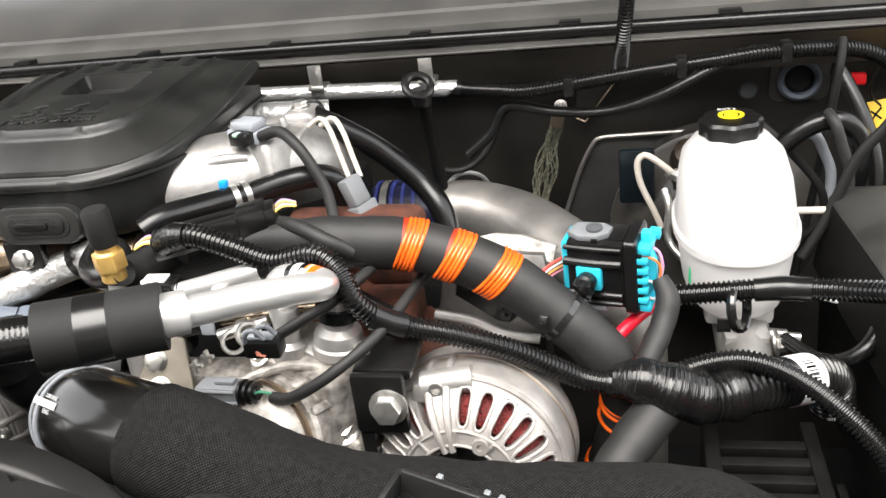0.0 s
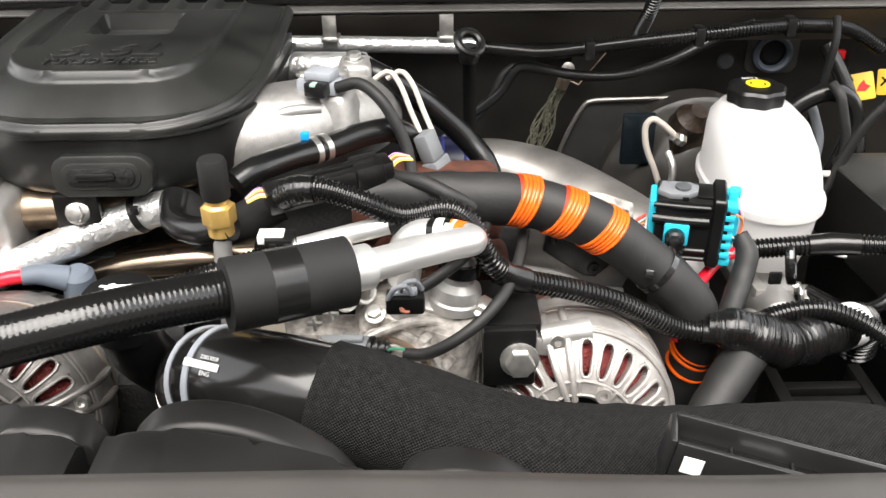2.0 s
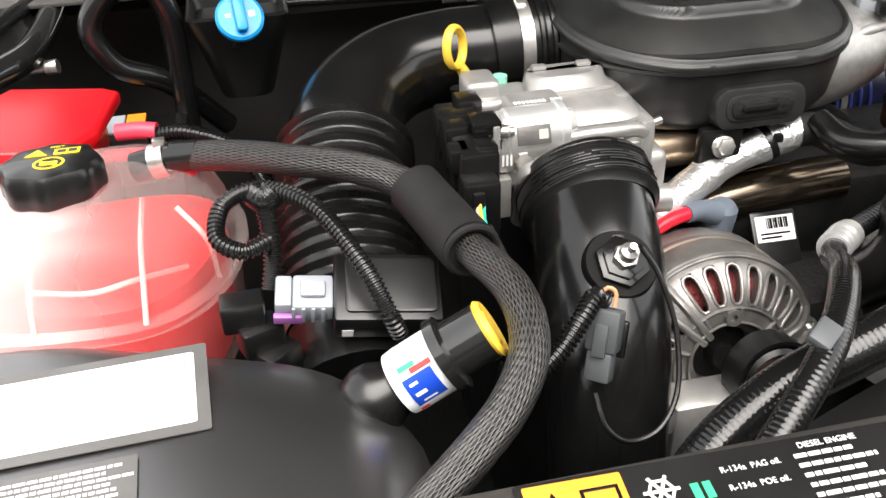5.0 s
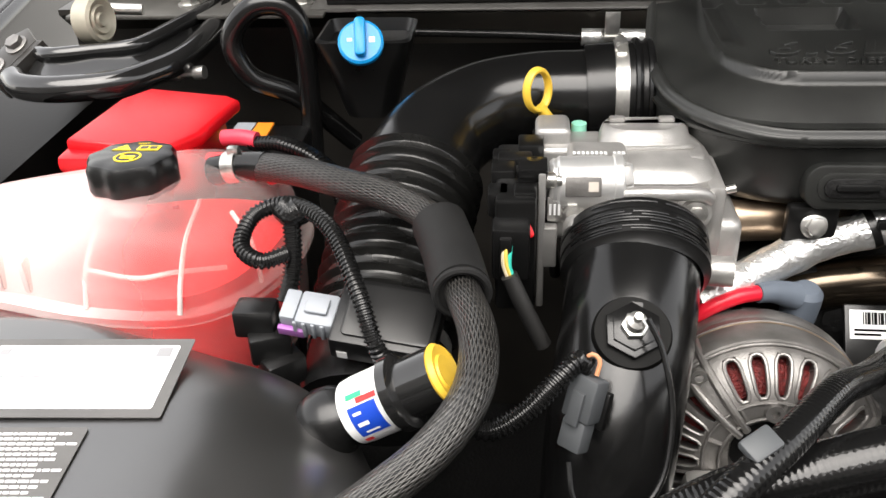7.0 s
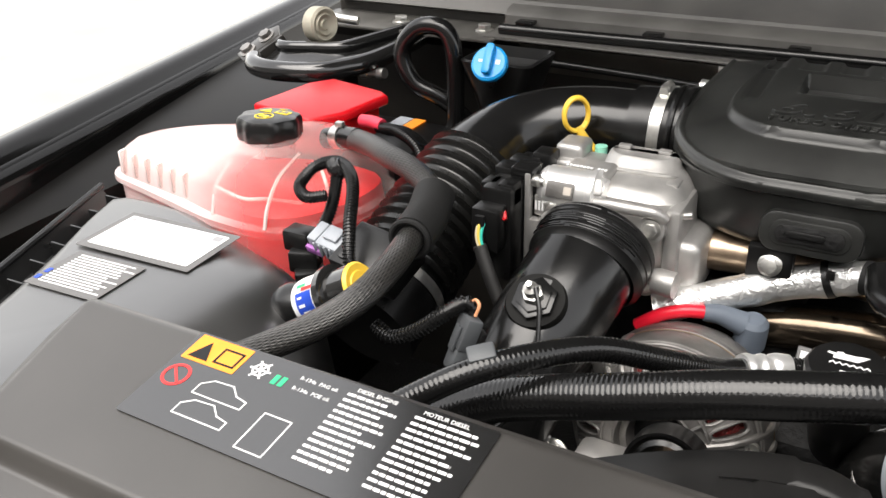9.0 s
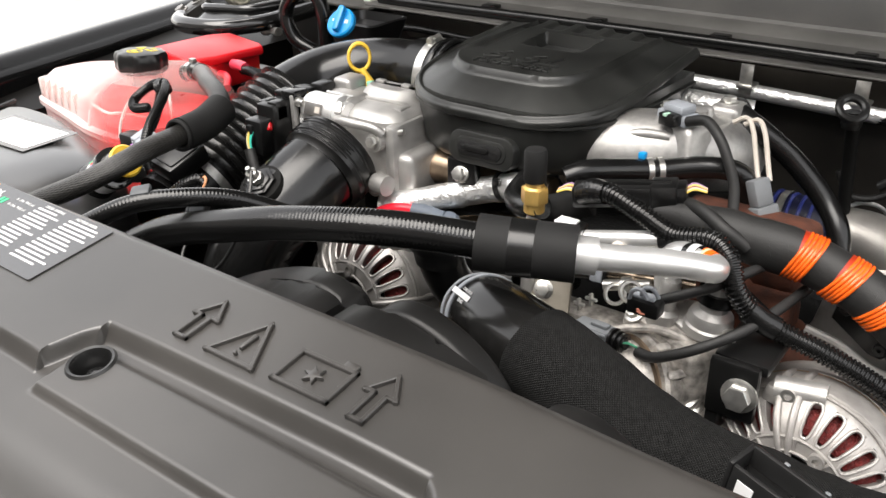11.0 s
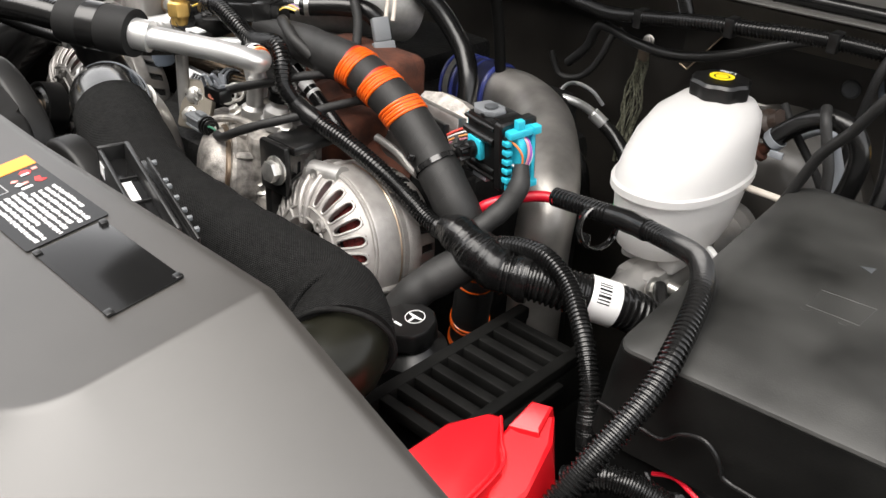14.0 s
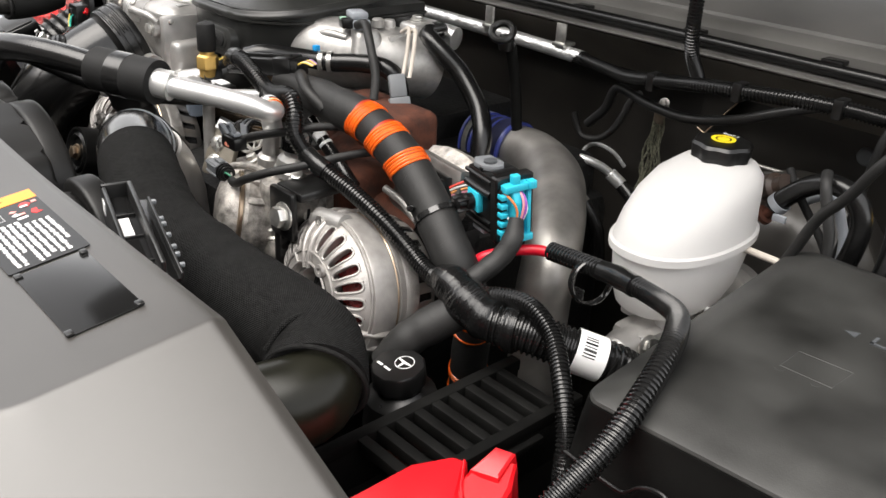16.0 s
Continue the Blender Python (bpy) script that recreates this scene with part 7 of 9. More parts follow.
for k in range(9):
    a = radians(20 + k * 6 + (k % 3) * 1.5)
    p = Vector((0.198, 0.6883, 1.0777))
    m = along(p, (0.74, 0.62, -0.28))
    bars.join(box(0.0237, 0.0240, -0.0005 - 0.0003 * (k % 2), 0.0005, -0.009, 0.004, 0), m @ Matrix.Rotation(a + radians(85), 4, "Z"))
part("barcode", bars, BLACKLABEL, bun, smooth=False)

CA = [(-0.345, 0.610, 1.276), (-0.320, 0.606, 1.283), (-0.285, 0.604, 1.272), (-0.250, 0.604, 1.258), (-0.212, 0.606, 1.262), (-0.192, 0.600, 1.250), (-0.180, 0.592, 1.226), (-0.165, 0.598, 1.205), (-0.143, 0.608, 1.189), (-0.100, 0.616, 1.174), (-0.057, 0.622, 1.156), (-0.020, 0.630, 1.132), (0.010, 0.632, 1.117), (0.055, 0.626, 1.114)]
hc = thing("harness_conduit", (-0.15, 0.61, 1.2), "black corrugated conduit looping across the engine", "conduit")
part("conduit", sweep(CA, 0.0104, 16, ribs=(0.0042, 0.0017)), CONDUIT, hc)
part("tape_wrap", sweep([(-0.168, 0.597, 1.206), (-0.155, 0.603, 1.196), (-0.143, 0.608, 1.189)], 0.0114, 16, 0.004, wobble=0.1), VINYL, hc, "shiny tape wound on the conduit")
part("tape_wrap", sweep([(-0.352, 0.612, 1.272), (-0.338, 0.609, 1.280), (-0.322, 0.606, 1.2825)], 0.0122, 16, 0.004, wobble=0.25), FILM, hc, "torn shiny tape at the conduit's end")
part("tape_wrap", sweep([(0.028, 0.630, 1.1145), (0.042, 0.628, 1.114), (0.056, 0.626, 1.114)], 0.0120, 16, 0.004, wobble=0.2), FILM, hc)
scd = thing("small_conduit", (0.2, 0.62, 1.0), "corrugated conduit arching over the large one", "conduit")
part("conduit", sweep([(0.078, 0.640, 1.108), (0.105, 0.652, 1.117), (0.148, 0.652, 1.124), (0.190, 0.640, 1.113), (0.225, 0.615, 1.095), (0.252, 0.594, 1.070), (0.268, 0.580, 1.040), (0.275, 0.572, 1.00)], 0.0098, 16, ribs=(0.0042, 0.0017)), CONDUIT, scd)
part("tape_wrap", sweep([(0.265, 0.583, 1.046), (0.270, 0.578, 1.030), (0.275, 0.572, 1.008)], 0.0108, 16, 0.004, wobble=0.2), FILM, scd)
rwire = [(0.020, 0.672, 1.075), (0.030, 0.685, 1.115), (0.052, 0.708, 1.131), (0.078, 0.735, 1.136), (0.100, 0.744, 1.136)]
hose("red_cable", rwire, 0.0062, REDWIRE, "bare red battery cable", "cable", 14)
ccd = thing("cable_conduit", (0.25, 0.65, 1.1), "long corrugated battery cable conduit", "conduit")
part("conduit", sweep([(0.092, 0.745, 1.137), (0.140, 0.742, 1.142), (0.190, 0.738, 1.147), (0.245, 0.722, 1.153), (0.290, 0.687, 1.168), (0.318, 0.645, 1.178), (0.337, 0.602, 1.178), (0.349, 0.555, 1.164), (0.353, 0.515, 1.142), (0.346, 0.470, 1.112), (0.333, 0.43, 1.07)], 0.0108, 18, ribs=(0.0046, 0.0018)), CONDUIT, ccd)
part("tape_wrap", sweep([(0.165, 0.740, 1.1445), (0.190, 0.738, 1.147), (0.215, 0.731, 1.1495)], 0.0118, 18, 0.004, wobble=0.08), VINYL, ccd, "black tape wound on the conduit")
tie = thing("cable_tie", (0.165, 0.72, 1.11), "black cable tie looped under the conduit", "cable tie")
part("loop", ring((0.152, 0.742, 1.125), (0.9, -0.35, 0.2), 0.024, 0.0022, 36, 8, 2.2), GLOSSB, tie)
part("tail", box(0.132, 0.145, 0.738, 0.743, 1.098, 1.112, 0.001), GLOSSB, tie)

# ---- teal connector ----
tc = thing("harness_connector", (0.035, 0.72, 1.15), "large black connector with turquoise shell and grey lever", "connector")
tm = Matrix.Translation((0.030, 0.718, 1.187)) @ Matrix.Rotation(radians(-14), 4, "Z") @ Matrix.Rotation(radians(4), 4, "X")
part("body", box(-0.034, 0.022, -0.019, 0.022, -0.035, 0.033, 0.003).moved(tm), BLACK, tc)
part("end_frame", loft([[(x, y, z) for y, z in rounded(-0.022 + g, 0.026 - g, -0.040 + g, 0.038 - g, 0.005, 4)] for x, g in ((0.019, 0.003), (0.021, 0.0), (0.030, 0.0), (0.032, 0.002))]).moved(tm), BLACK, tc)
for z, deep in ((0.027, 0.0025), (0.012, 0.0045), (-0.022, 0.0030), (-0.031, 0.0025)):
    part("body_ridge", sweep([(-0.036, -0.019, z), (-0.010, -0.019 - 0.3 * deep, z), (0.017, -0.019, z)], deep, 10, 0.01).moved(tm), BLACK, tc)
part("rear_shell", box(-0.040, -0.033, -0.015, 0.018, -0.029, 0.029, 0.002).moved(tm), TEAL, tc, "turquoise rear shell")
part("comb_plate", box(0.030, 0.0345, -0.014, 0.018, -0.033, 0.031, 0.001).moved(tm), TEAL, tc, "turquoise comb plate")
part("comb_spine", loft([[(0.034, y, z) for y, z in rounded(-0.008, 0.005, -0.030, 0.027, 0.003, 3)], [(0.042, y, z) for y, z in rounded(-0.007, 0.004, -0.022, 0.021, 0.003, 3)], [(0.046, y, z) for y, z in rounded(-0.006, 0.003, -0.012, 0.012, 0.003, 3)]]).moved(tm), TEAL, tc)
for z0, z1 in ((0.023, 0.031), (-0.038, -0.030)):
    part("cross_bar", box(0.032, 0.043, -0.017, 0.020, z0, z1, 0.0015).moved(tm), TEAL, tc)
part("top_post", box(0.033, 0.041, -0.006, 0.003, 0.030, 0.041, 0.001).moved(tm), TEAL, tc)
part("top_lug", box(0.036, 0.046, 0.012, 0.021, 0.024, 0.033, 0.001).moved(tm), TEAL, tc)
part("side_rail", box(0.032, 0.040, 0.013, 0.018, -0.032, 0.026, 0.001).moved(tm), TEAL, tc)
for k in range(5):
    z = -0.027 + 0.0105 * k
    part("tooth", box(0.031, 0.041, -0.020, -0.012, z, z + 0.0058, 0.001).moved(tm), TEAL, tc)
    part("terminal", box(0.031, 0.036, -0.019, -0.010, z + 0.0060, z + 0.0100, 0.0008).moved(tm), BLACK, tc)
lever = part("lever", prism([(-0.034, -0.010), (-0.022, -0.018), (-0.006, -0.017), (0.004, -0.008), (0.005, 0.004), (-0.004, 0.010), (-0.030, 0.008)], 0.033, 0.0395, 0.0015).moved(tm), GREY, tc, "grey locking lever")
part("lever_hub", lathe([(0, 0), (0.0075, 0), (0.0075, 0.008), (0.004, 0.009), (0, 0.009)], 24).moved(tm @ Matrix.Translation((-0.010, -0.004, 0.034))), DARKGREY, lever)
part("lever_slot", box(-0.010, -0.004, -0.0185, -0.0165, 0.0335, 0.037, 0.0005).moved(tm), BLACK, lever)
part("lever_seat", box(0.004, 0.019, -0.012, 0.016, 0.032, 0.036, 0.002).moved(tm), BLACK, tc)
part("lower_lever", box(-0.024, 0.002, -0.019, -0.010, -0.041, -0.034, 0.002).moved(tm), PALE, tc)
socket = part("side_socket", box(-0.024, 0.000, -0.026, -0.018, -0.014, 0.010, 0.002).moved(tm), TEAL, tc)
pm2 = tm @ Matrix.Translation((-0.013, -0.026, -0.003)) @ Matrix.Rotation(radians(90), 4, "X")
part("side_plug", lathe([(0, 0), (0.0095, 0), (0.0095, 0.008), (0.0072, 0.010), (0.0072, 0.018), (0.004, 0.020), (0, 0.020)], 20).moved(pm2), BLACK, socket)
for k in range(4):
    part("plug_fin", box(0.0060, 0.0105, -0.0016, 0.0016, 0.006, 0.021, 0.0006).moved(pm2 @ Matrix.Rotation(radians(45 + 90 * k), 4, "Z")), BLACK, socket)
for k, (col, y, z) in enumerate((((0.80, 0.22, 0.06), -0.014, 0.021), ((0.75, 0.75, 0.72), -0.013, -0.004), ((0.30, 0.10, 0.42), 0.007, 0.020), ((0.32, 0.10, 0.45), 0.009, 0.016), ((0.78, 0.78, 0.76), -0.013, -0.022), ((0.75, 0.30, 0.35), 0.003, 0.022), ((0.80, 0.80, 0.78), 0.010, 0.012))):
    wire = sweep([(0.036, y, z), (0.046, 0.8 * y, z - 0.004), (0.050, 0.45 * y, 0.5 * z - 0.006), (0.047, 0.2 * y - 0.004, -0.016)], 0.0013, 8, 0.004).moved(tm)
    part("wire", wire, surf("lead_colour", col, 0.4), tc)
hose("connector_branch", [(0.076, 0.700, 1.182, 0.0075), (0.083, 0.690, 1.165, 0.0110), (0.078, 0.680, 1.145, 0.0112), (0.066, 0.662, 1.125, 0.0112), (0.055, 0.645, 1.112, 0.0105)], 0.0105, TAPE, "taped branch from the large connector", "wire", 16, wobble=0.15)
for k, col in enumerate(((0.7, 0.08, 0.06), (0.75, 0.72, 0.7), (0.8, 0.35, 0.12), (0.5, 0.2, 0.25))):
    hose("loose_wire", [(-0.012, 0.725, 1.192 - 0.004 * k), (-0.028, 0.715, 1.186 - 0.004 * k), (-0.046, 0.700, 1.172 - 0.003 * k)], 0.0015, surf("lead_colour", col, 0.4), "thin coloured wire into the connector", "wire", 8, 0.004, group="connector wires")

# connector block at the harness head
hb = thing("harness_coupling", (-0.31, 0.63, 1.25), "long black inline coupling with coloured wires", "connector")
hm = along((-0.312, 0.640, 1.272), (0.92, 0.33, 0.10))
part("body", box(-0.013, 0.013, -0.011, 0.011, -0.058, 0.055, 0.003).moved(hm), BLACK, hb)
part("end", box(-0.0155, 0.0155, -0.013, 0.013, 0.020, 0.046, 0.002).moved(hm), BLACK, hb)
part("rail", box(-0.003, 0.003, 0.010, 0.015, -0.04, 0.04, 0.001).moved(hm), BLACK, hb)
for k, col in enumerate(((0.85, 0.62, 0.12), (0.62, 0.55, 0.45), (0.30, 0.12, 0.05), (0.85, 0.62, 0.12), (0.35, 0.2, 0.4))):
    for s in (-1, 1):
        w = sweep([(-0.009 + 0.0042 * k, 0.004, s * 0.053), (-0.008 + 0.0042 * k, 0.008, s * 0.062), (-0.005 + 0.0024 * k, 0.004, s * 0.074)], 0.0010, 8, 0.003).moved(hm)
        part("wire", w, surf("lead_colour", col, 0.4), hb)
hose("harness_tail", [(-0.395, 0.608, 1.248), (-0.425, 0.618, 1.238), (-0.455, 0.648, 1.232), (-0.462, 0.685, 1.238)], 0.0125, RUBBER, "black hose bend beside the brass sensor", sides=18)
hose("harness_tail", [(-0.262, 0.655, 1.270), (-0.235, 0.640, 1.272), (-0.21, 0.632, 1.262), (-0.19, 0.640, 1.246)], 0.0070, TAPE, "taped branch joining the harness", "wire", 14)

# ---- brass pressure sensor ----
bs = thing("pressure_switch", (-0.405, 0.605, 1.19), "brass pressure switch with black cap on a steel stem", "pressure switch")
bmx = Matrix.Translation((-0.404, 0.606, 1.241)) @ Matrix.Diagonal((0.78, 0.78, 0.95, 1))
part("brass_nut", prism([(0.0185 * math.cos(math.pi / 3 * k + 0.3), 0.0185 * math.sin(math.pi / 3 * k + 0.3)) for k in range(6)], 0.012, 0.030, 0.0015).moved(bmx), BRASS, bs)
part("brass_collar", lathe([(0, 0), (0.0125, 0), (0.0145, 0.002), (0.0145, 0.012), (0.0155, 0.014), (0.0155, 0.030), (0.0125, 0.032), (0.0125, 0.036), (0.012, 0.038), (0, 0.038)], 28).moved(bmx), BRASS, bs)
part("cap", lathe([(0, 0.037), (0.0145, 0.037), (0.0155, 0.039), (0.0155, 0.070), (0.0135, 0.074), (0, 0.075)], 28).moved(bmx), MATT, bs, "black rubber cap")
part("stem", sweep([(-0.404, 0.606, 1.238), (-0.406, 0.604, 1.20), (-0.408, 0.602, 1.12)], 0.0080, 16, 0.01), ALU, bs)

# ---- air conditioning lines ----
ac = thing("refrigerant_line", (-0.45, 0.42, 1.2), "thick ribbed rubber refrigerant line with foam sleeve", "refrigerant line")
part("hose", sweep([(-0.365, 0.446, 1.283), (-0.41, 0.418, 1.291), (-0.455, 0.393, 1.294), (-0.534, 0.372, 1.284), (-0.603, 0.360, 1.267), (-0.650, 0.355, 1.254), (-0.700, 0.350, 1.235), (-0.75, 0.335, 1.205), (-0.80, 0.30, 1.16)], 0.0165, 28, ribs=(0.0036, 0.0002)), ACHOSE, ac)
part("foam", sweep([(-0.285, 0.480, 1.279), (-0.328, 0.460, 1.281), (-0.364, 0.4435, 1.2835)], 0.0255, 32, 0.006), MATT, ac, "black foam sleeve")
part("tape_band", sweep([(-0.318, 0.4648, 1.2805), (-0.338, 0.4555, 1.2815)], 0.0259, 32, 0.004), VINYL, ac)
part("pipe", sweep([(-0.292, 0.476, 1.279), (-0.262, 0.499, 1.274), (-0.235, 0.522, 1.269), (-0.209, 0.544, 1.263), (-0.196, 0.557, 1.258), (-0.193, 0.569, 1.253), (-0.201, 0.578, 1.2515), (-0.219, 0.584, 1.2515), (-0.240, 0.594, 1.244), (-0.251, 0.604, 1.225), (-0.253, 0.612, 1.19)], 0.0122, 24, 0.004), BRIGHT, ac, "bright aluminium pipe bent back on itself")
part("ferrule", sweep([(-0.288, 0.479, 1.279), (-0.272, 0.490, 1.2765)], 0.0168, 28, 0.004), BRIGHT, ac)
CREAM = surf("cream_band", (0.75, 0.62, 0.38), 0.4, var=0.05)
for mt, a, b in ((ORANGE, 0.02, 0.26), (CREAM, 0.26, 0.36), (ORANGE, 0.36, 0.42), (BLACKLABEL, 0.42, 0.58), (WHITE, 0.58, 0.72), (BLACKLABEL, 0.72, 0.88)):
    line, u_ = smooth_line([(-0.1985, 0.5762, 1.2515), (-0.208, 0.581, 1.2516), (-0.219, 0.584, 1.2515), (-0.228, 0.588, 1.2490)], 0.001)
    s0, s1 = int(a * (len(line) - 1)), int(b * (len(line) - 1))
    part("marker_band", sweep([tuple(line[s0]), tuple(line[(s0 + s1) // 2]), tuple(line[s1])], 0.0126, 24, 0.002, cap=False), mt, ac)
thin = thing("refrigerant_line", (-0.62, 0.42, 1.2), "thin ribbed rubber refrigerant line with crimped end", "refrigerant line")
part("hose", sweep([(-0.535, 0.530, 1.205), (-0.560, 0.500, 1.216), (-0.592, 0.450, 1.245), (-0.630, 0.400, 1.274), (-0.665, 0.355, 1.283), (-0.700, 0.320, 1.278), (-0.75, 0.285, 1.25)], 0.0098, 20, ribs=(0.0036, 0.00022)), ACHOSE, thin)
part("ferrule", sweep([(-0.545, 0.520, 1.208, 0.0128), (-0.541, 0.524, 1.207, 0.0138), (-0.537, 0.528, 1.206, 0.0122), (-0.532, 0.532, 1.2045, 0.0138), (-0.527, 0.536, 1.2035, 0.0122), (-0.522, 0.540, 1.203, 0.0138), (-0.512, 0.546, 1.202, 0.0130)], sides=24, step=0.0015), BRIGHT, thin, "crimped aluminium ferrule")
hose("line_conduit", [(-0.516, 0.545, 1.203), (-0.49, 0.556, 1.203), (-0.44, 0.575, 1.209), (-0.385, 0.592, 1.220), (-0.338, 0.600, 1.231)], 0.0098, CONDUIT, "corrugated sleeve on the thin refrigerant line", "conduit", 16, ribs=(0.0042, 0.0015))
le = thing("line_end", (-0.30, 0.60, 1.24), "bare aluminium end of the thin line with a service boss", "refrigerant line")
part("tube", sweep([(-0.345, 0.599, 1.230), (-0.32, 0.600, 1.236), (-0.29, 0.602, 1.243), (-0.258, 0.605, 1.250)], 0.0086, 18, 0.006), BRIGHT, le)
part("boss", lathe([(0, 0), (0.0075, 0), (0.0065, 0.010), (0.005, 0.016), (0, 0.016)], 18).moved(along((-0.300, 0.598, 1.235), (0.1, -1, -0.1))), TAN, le)
part("end_cap", lathe([(0, -0.004), (0.0095, -0.004), (0.0095, 0.010), (0.007, 0.013), (0, 0.013)], 18).moved(along((-0.258, 0.605, 1.250), (0.95, 0.1, 0.22))), BLACK, le, "black end fitting")
part("retainer", box(-0.366, -0.342, 0.590, 0.612, 1.236, 1.243, 0.002).join(box(-0.362, -0.356, 0.588, 0.592, 1.222, 1.240, 0.001)).join(box(-0.350, -0.344, 0.588, 0.592, 1.222, 1.240, 0.001)), BLACK, le)
part("retainer_clip", box(-0.372, -0.350, 0.594, 0.608, 1.243, 1.2455, 0.001).join(box(-0.372, -0.366, 0.592, 0.596, 1.238, 1.246, 0.001)), WHITE, le, "white retainer clip")
cp_ = thing("clamped_pipe", (-0.30, 0.62, 1.20), "dark oily pipe with a white spring clamp behind the pump", "pipe")
part("pipe", sweep([(-0.345, 0.625, 1.184), (-0.315, 0.625, 1.187), (-0.265, 0.630, 1.190), (-0.235, 0.64, 1.188)], 0.0095, 16, 0.006), TINTED, cp_)
part("hose", sweep([(-0.320, 0.625, 1.1865), (-0.345, 0.625, 1.184), (-0.375, 0.635, 1.170), (-0.385, 0.66, 1.14)], 0.0115, 16, 0.006), RUBBER, cp_)
part("clamp", band((-0.327, 0.625, 1.186), (1, 0, 0.1), 0.0122, 0.004).join(band((-0.336, 0.625, 1.185), (1, 0, 0.1), 0.0122, 0.004)), PALE, cp_, "pale spring clamp")
part("clamp_ear", box(-0.338, -0.324, 0.611, 0.614, 1.178, 1.194, 0.001), PALE, cp_)
solo("line_clip", box(-0.010, 0.010, -0.007, 0.007, 0.0, 0.006, 0.002).moved(Matrix.Translation((-0.690, 0.335, 1.289)) @ Euler((radians(20), radians(-10), radians(35))).to_matrix().to_4x4()), DARKGREY, "dark grey plastic clip holding both lines", "clip")

# ---- foil hose, pipes and charging cable beside the cover ----
fh = thing("foil_hose", (-0.56, 0.68, 1.14), "hose wrapped in crumpled silver foil", "hose")
part("foil", sweep([(-0.655, 0.655, 1.165), (-0.625, 0.664, 1.176), (-0.585, 0.684, 1.186), (-0.545, 0.700, 1.198), (-0.505, 0.700, 1.212), (-0.470, 0.695, 1.226)], 0.0165, 24, 0.004, wobble=0.12), FOIL, fh)
part("strap", band((-0.503, 0.7, 1.2135), (0.9, 0.0, 0.4), 0.0172, 0.007), BLACK, fh, "black strap")
part("strap_head", box(-0.506, -0.498, 0.680, 0.686, 1.222, 1.230, 0.001), BLACK, fh)
hose("rubber_bend", [(-0.474, 0.695, 1.225), (-0.455, 0.688, 1.226), (-0.440, 0.66, 1.222), (-0.425, 0.64, 1.225), (-0.395, 0.637, 1.236), (-0.36, 0.648, 1.25)], 0.0165, MATT, "matt black rubber bend after the foil hose", "hose", 20)
hose("bronze_pipe", [(-0.66, 0.725, 1.205), (-0.60, 0.728, 1.207), (-0.52, 0.735, 1.205), (-0.46, 0.74, 1.2)], 0.021, BRONZE, "heat tinted steel pipe under the intake cover", "pipe", 24)
hose("bright_pipe", [(-0.61, 0.715, 1.128), (-0.54, 0.716, 1.142), (-0.47, 0.718, 1.150), (-0.40, 0.718, 1.152)], 0.024, TINTED, "heat tinted steel pipe behind the alternator", "pipe", 18)
hose("charge_cable", [(-0.668, 0.640, 1.150), (-0.645, 0.640, 1.168), (-0.622, 0.645, 1.176), (-0.600, 0.652, 1.176)], 0.0068, REDWIRE, "red alternator charging cable", "cable", 16)
bt = thing("terminal_boot", (-0.57, 0.665, 1.14), "slate grey rubber terminal boot", "terminal boot")
part("sleeve", sweep([(-0.606, 0.650, 1.176, 0.0085), (-0.590, 0.656, 1.174, 0.010), (-0.570, 0.662, 1.166, 0.0125)], sides=20, step=0.004), SLATE, bt)
part("cup", lathe([(0, 0.034), (0.010, 0.033), (0.0145, 0.028), (0.0155, 0.018), (0.016, 0.0), (0, 0)], 24).moved(along((-0.563, 0.668, 1.142), (0.1, -0.15, 1))), SLATE, bt)
solo("dark_elbow", lathe([(0, 0), (0.035, 0.0), (0.04, 0.01), (0.035, 0.03), (0, 0.035)], 28).moved(Matrix.Translation((-0.60, 0.63, 1.12))), BLACK, "black plastic cover behind the alternator", "cover")
oc = thing("oil_cap", (-0.468, 0.523, 1.2), "black oil filler cap with white oil can symbol", "oil cap")
om = Matrix.Translation((-0.468, 0.523, 1.222)) @ Matrix.Rotation(radians(6), 4, "X")
part("cap", lathe([(0, -0.02), (0.026, -0.02), (0.028, -0.004), (0.031, 0.0), (0.0315, 0.010), (0.029, 0.0135), (0, 0.0145)], 40, (12, 0.012)).moved(om), BLACK, oc)
sym = Geo()
sym.join(prism([(-0.012, 0.004), (0.006, 0.004), (0.014, 0.012), (0.009, 0.012), (0.004, 0.011), (-0.004, 0.011), (-0.006, 0.013), (-0.010, 0.012), (-0.010, 0.010), (-0.016, 0.011), (-0.017, 0.009), (-0.012, 0.008)], 0.0144, 0.0149, 0))
for k in range(6):
    sym.join(prism([(-0.014 + 0.005 * k, -0.002), (-0.0115 + 0.005 * k, 0.0005), (-0.009 + 0.005 * k, -0.002), (-0.009 + 0.005 * k, -0.0035), (-0.0115 + 0.005 * k, -0.001), (-0.014 + 0.005 * k, -0.0035)], 0.0144, 0.0149, 0))
sym.join(box(-0.005, 0.006, -0.016, -0.010, 0.0144, 0.0149, 0))
part("print", sym.moved(om), WHITEPRINT, oc, smooth=False)
part("neck", sweep([(-0.468, 0.523, 1.21), (-0.467, 0.54, 1.17), (-0.465, 0.58, 1.12)], 0.024, 24, 0.01), BLACK, oc)
tagm = Matrix.Translation((-0.493, 0.672, 1.130)) @ Euler((radians(-38), radians(4), radians(4))).to_matrix().to_4x4()
tag = thing("barcode_tag", (-0.493, 0.675, 1.10), "white barcode sticker on a black engine bracket", "sticker")
part("plate", box(-0.026, 0.026, 0.0006, 0.006, -0.05, 0.018, 0.002).moved(tagm), BLACK, tag)
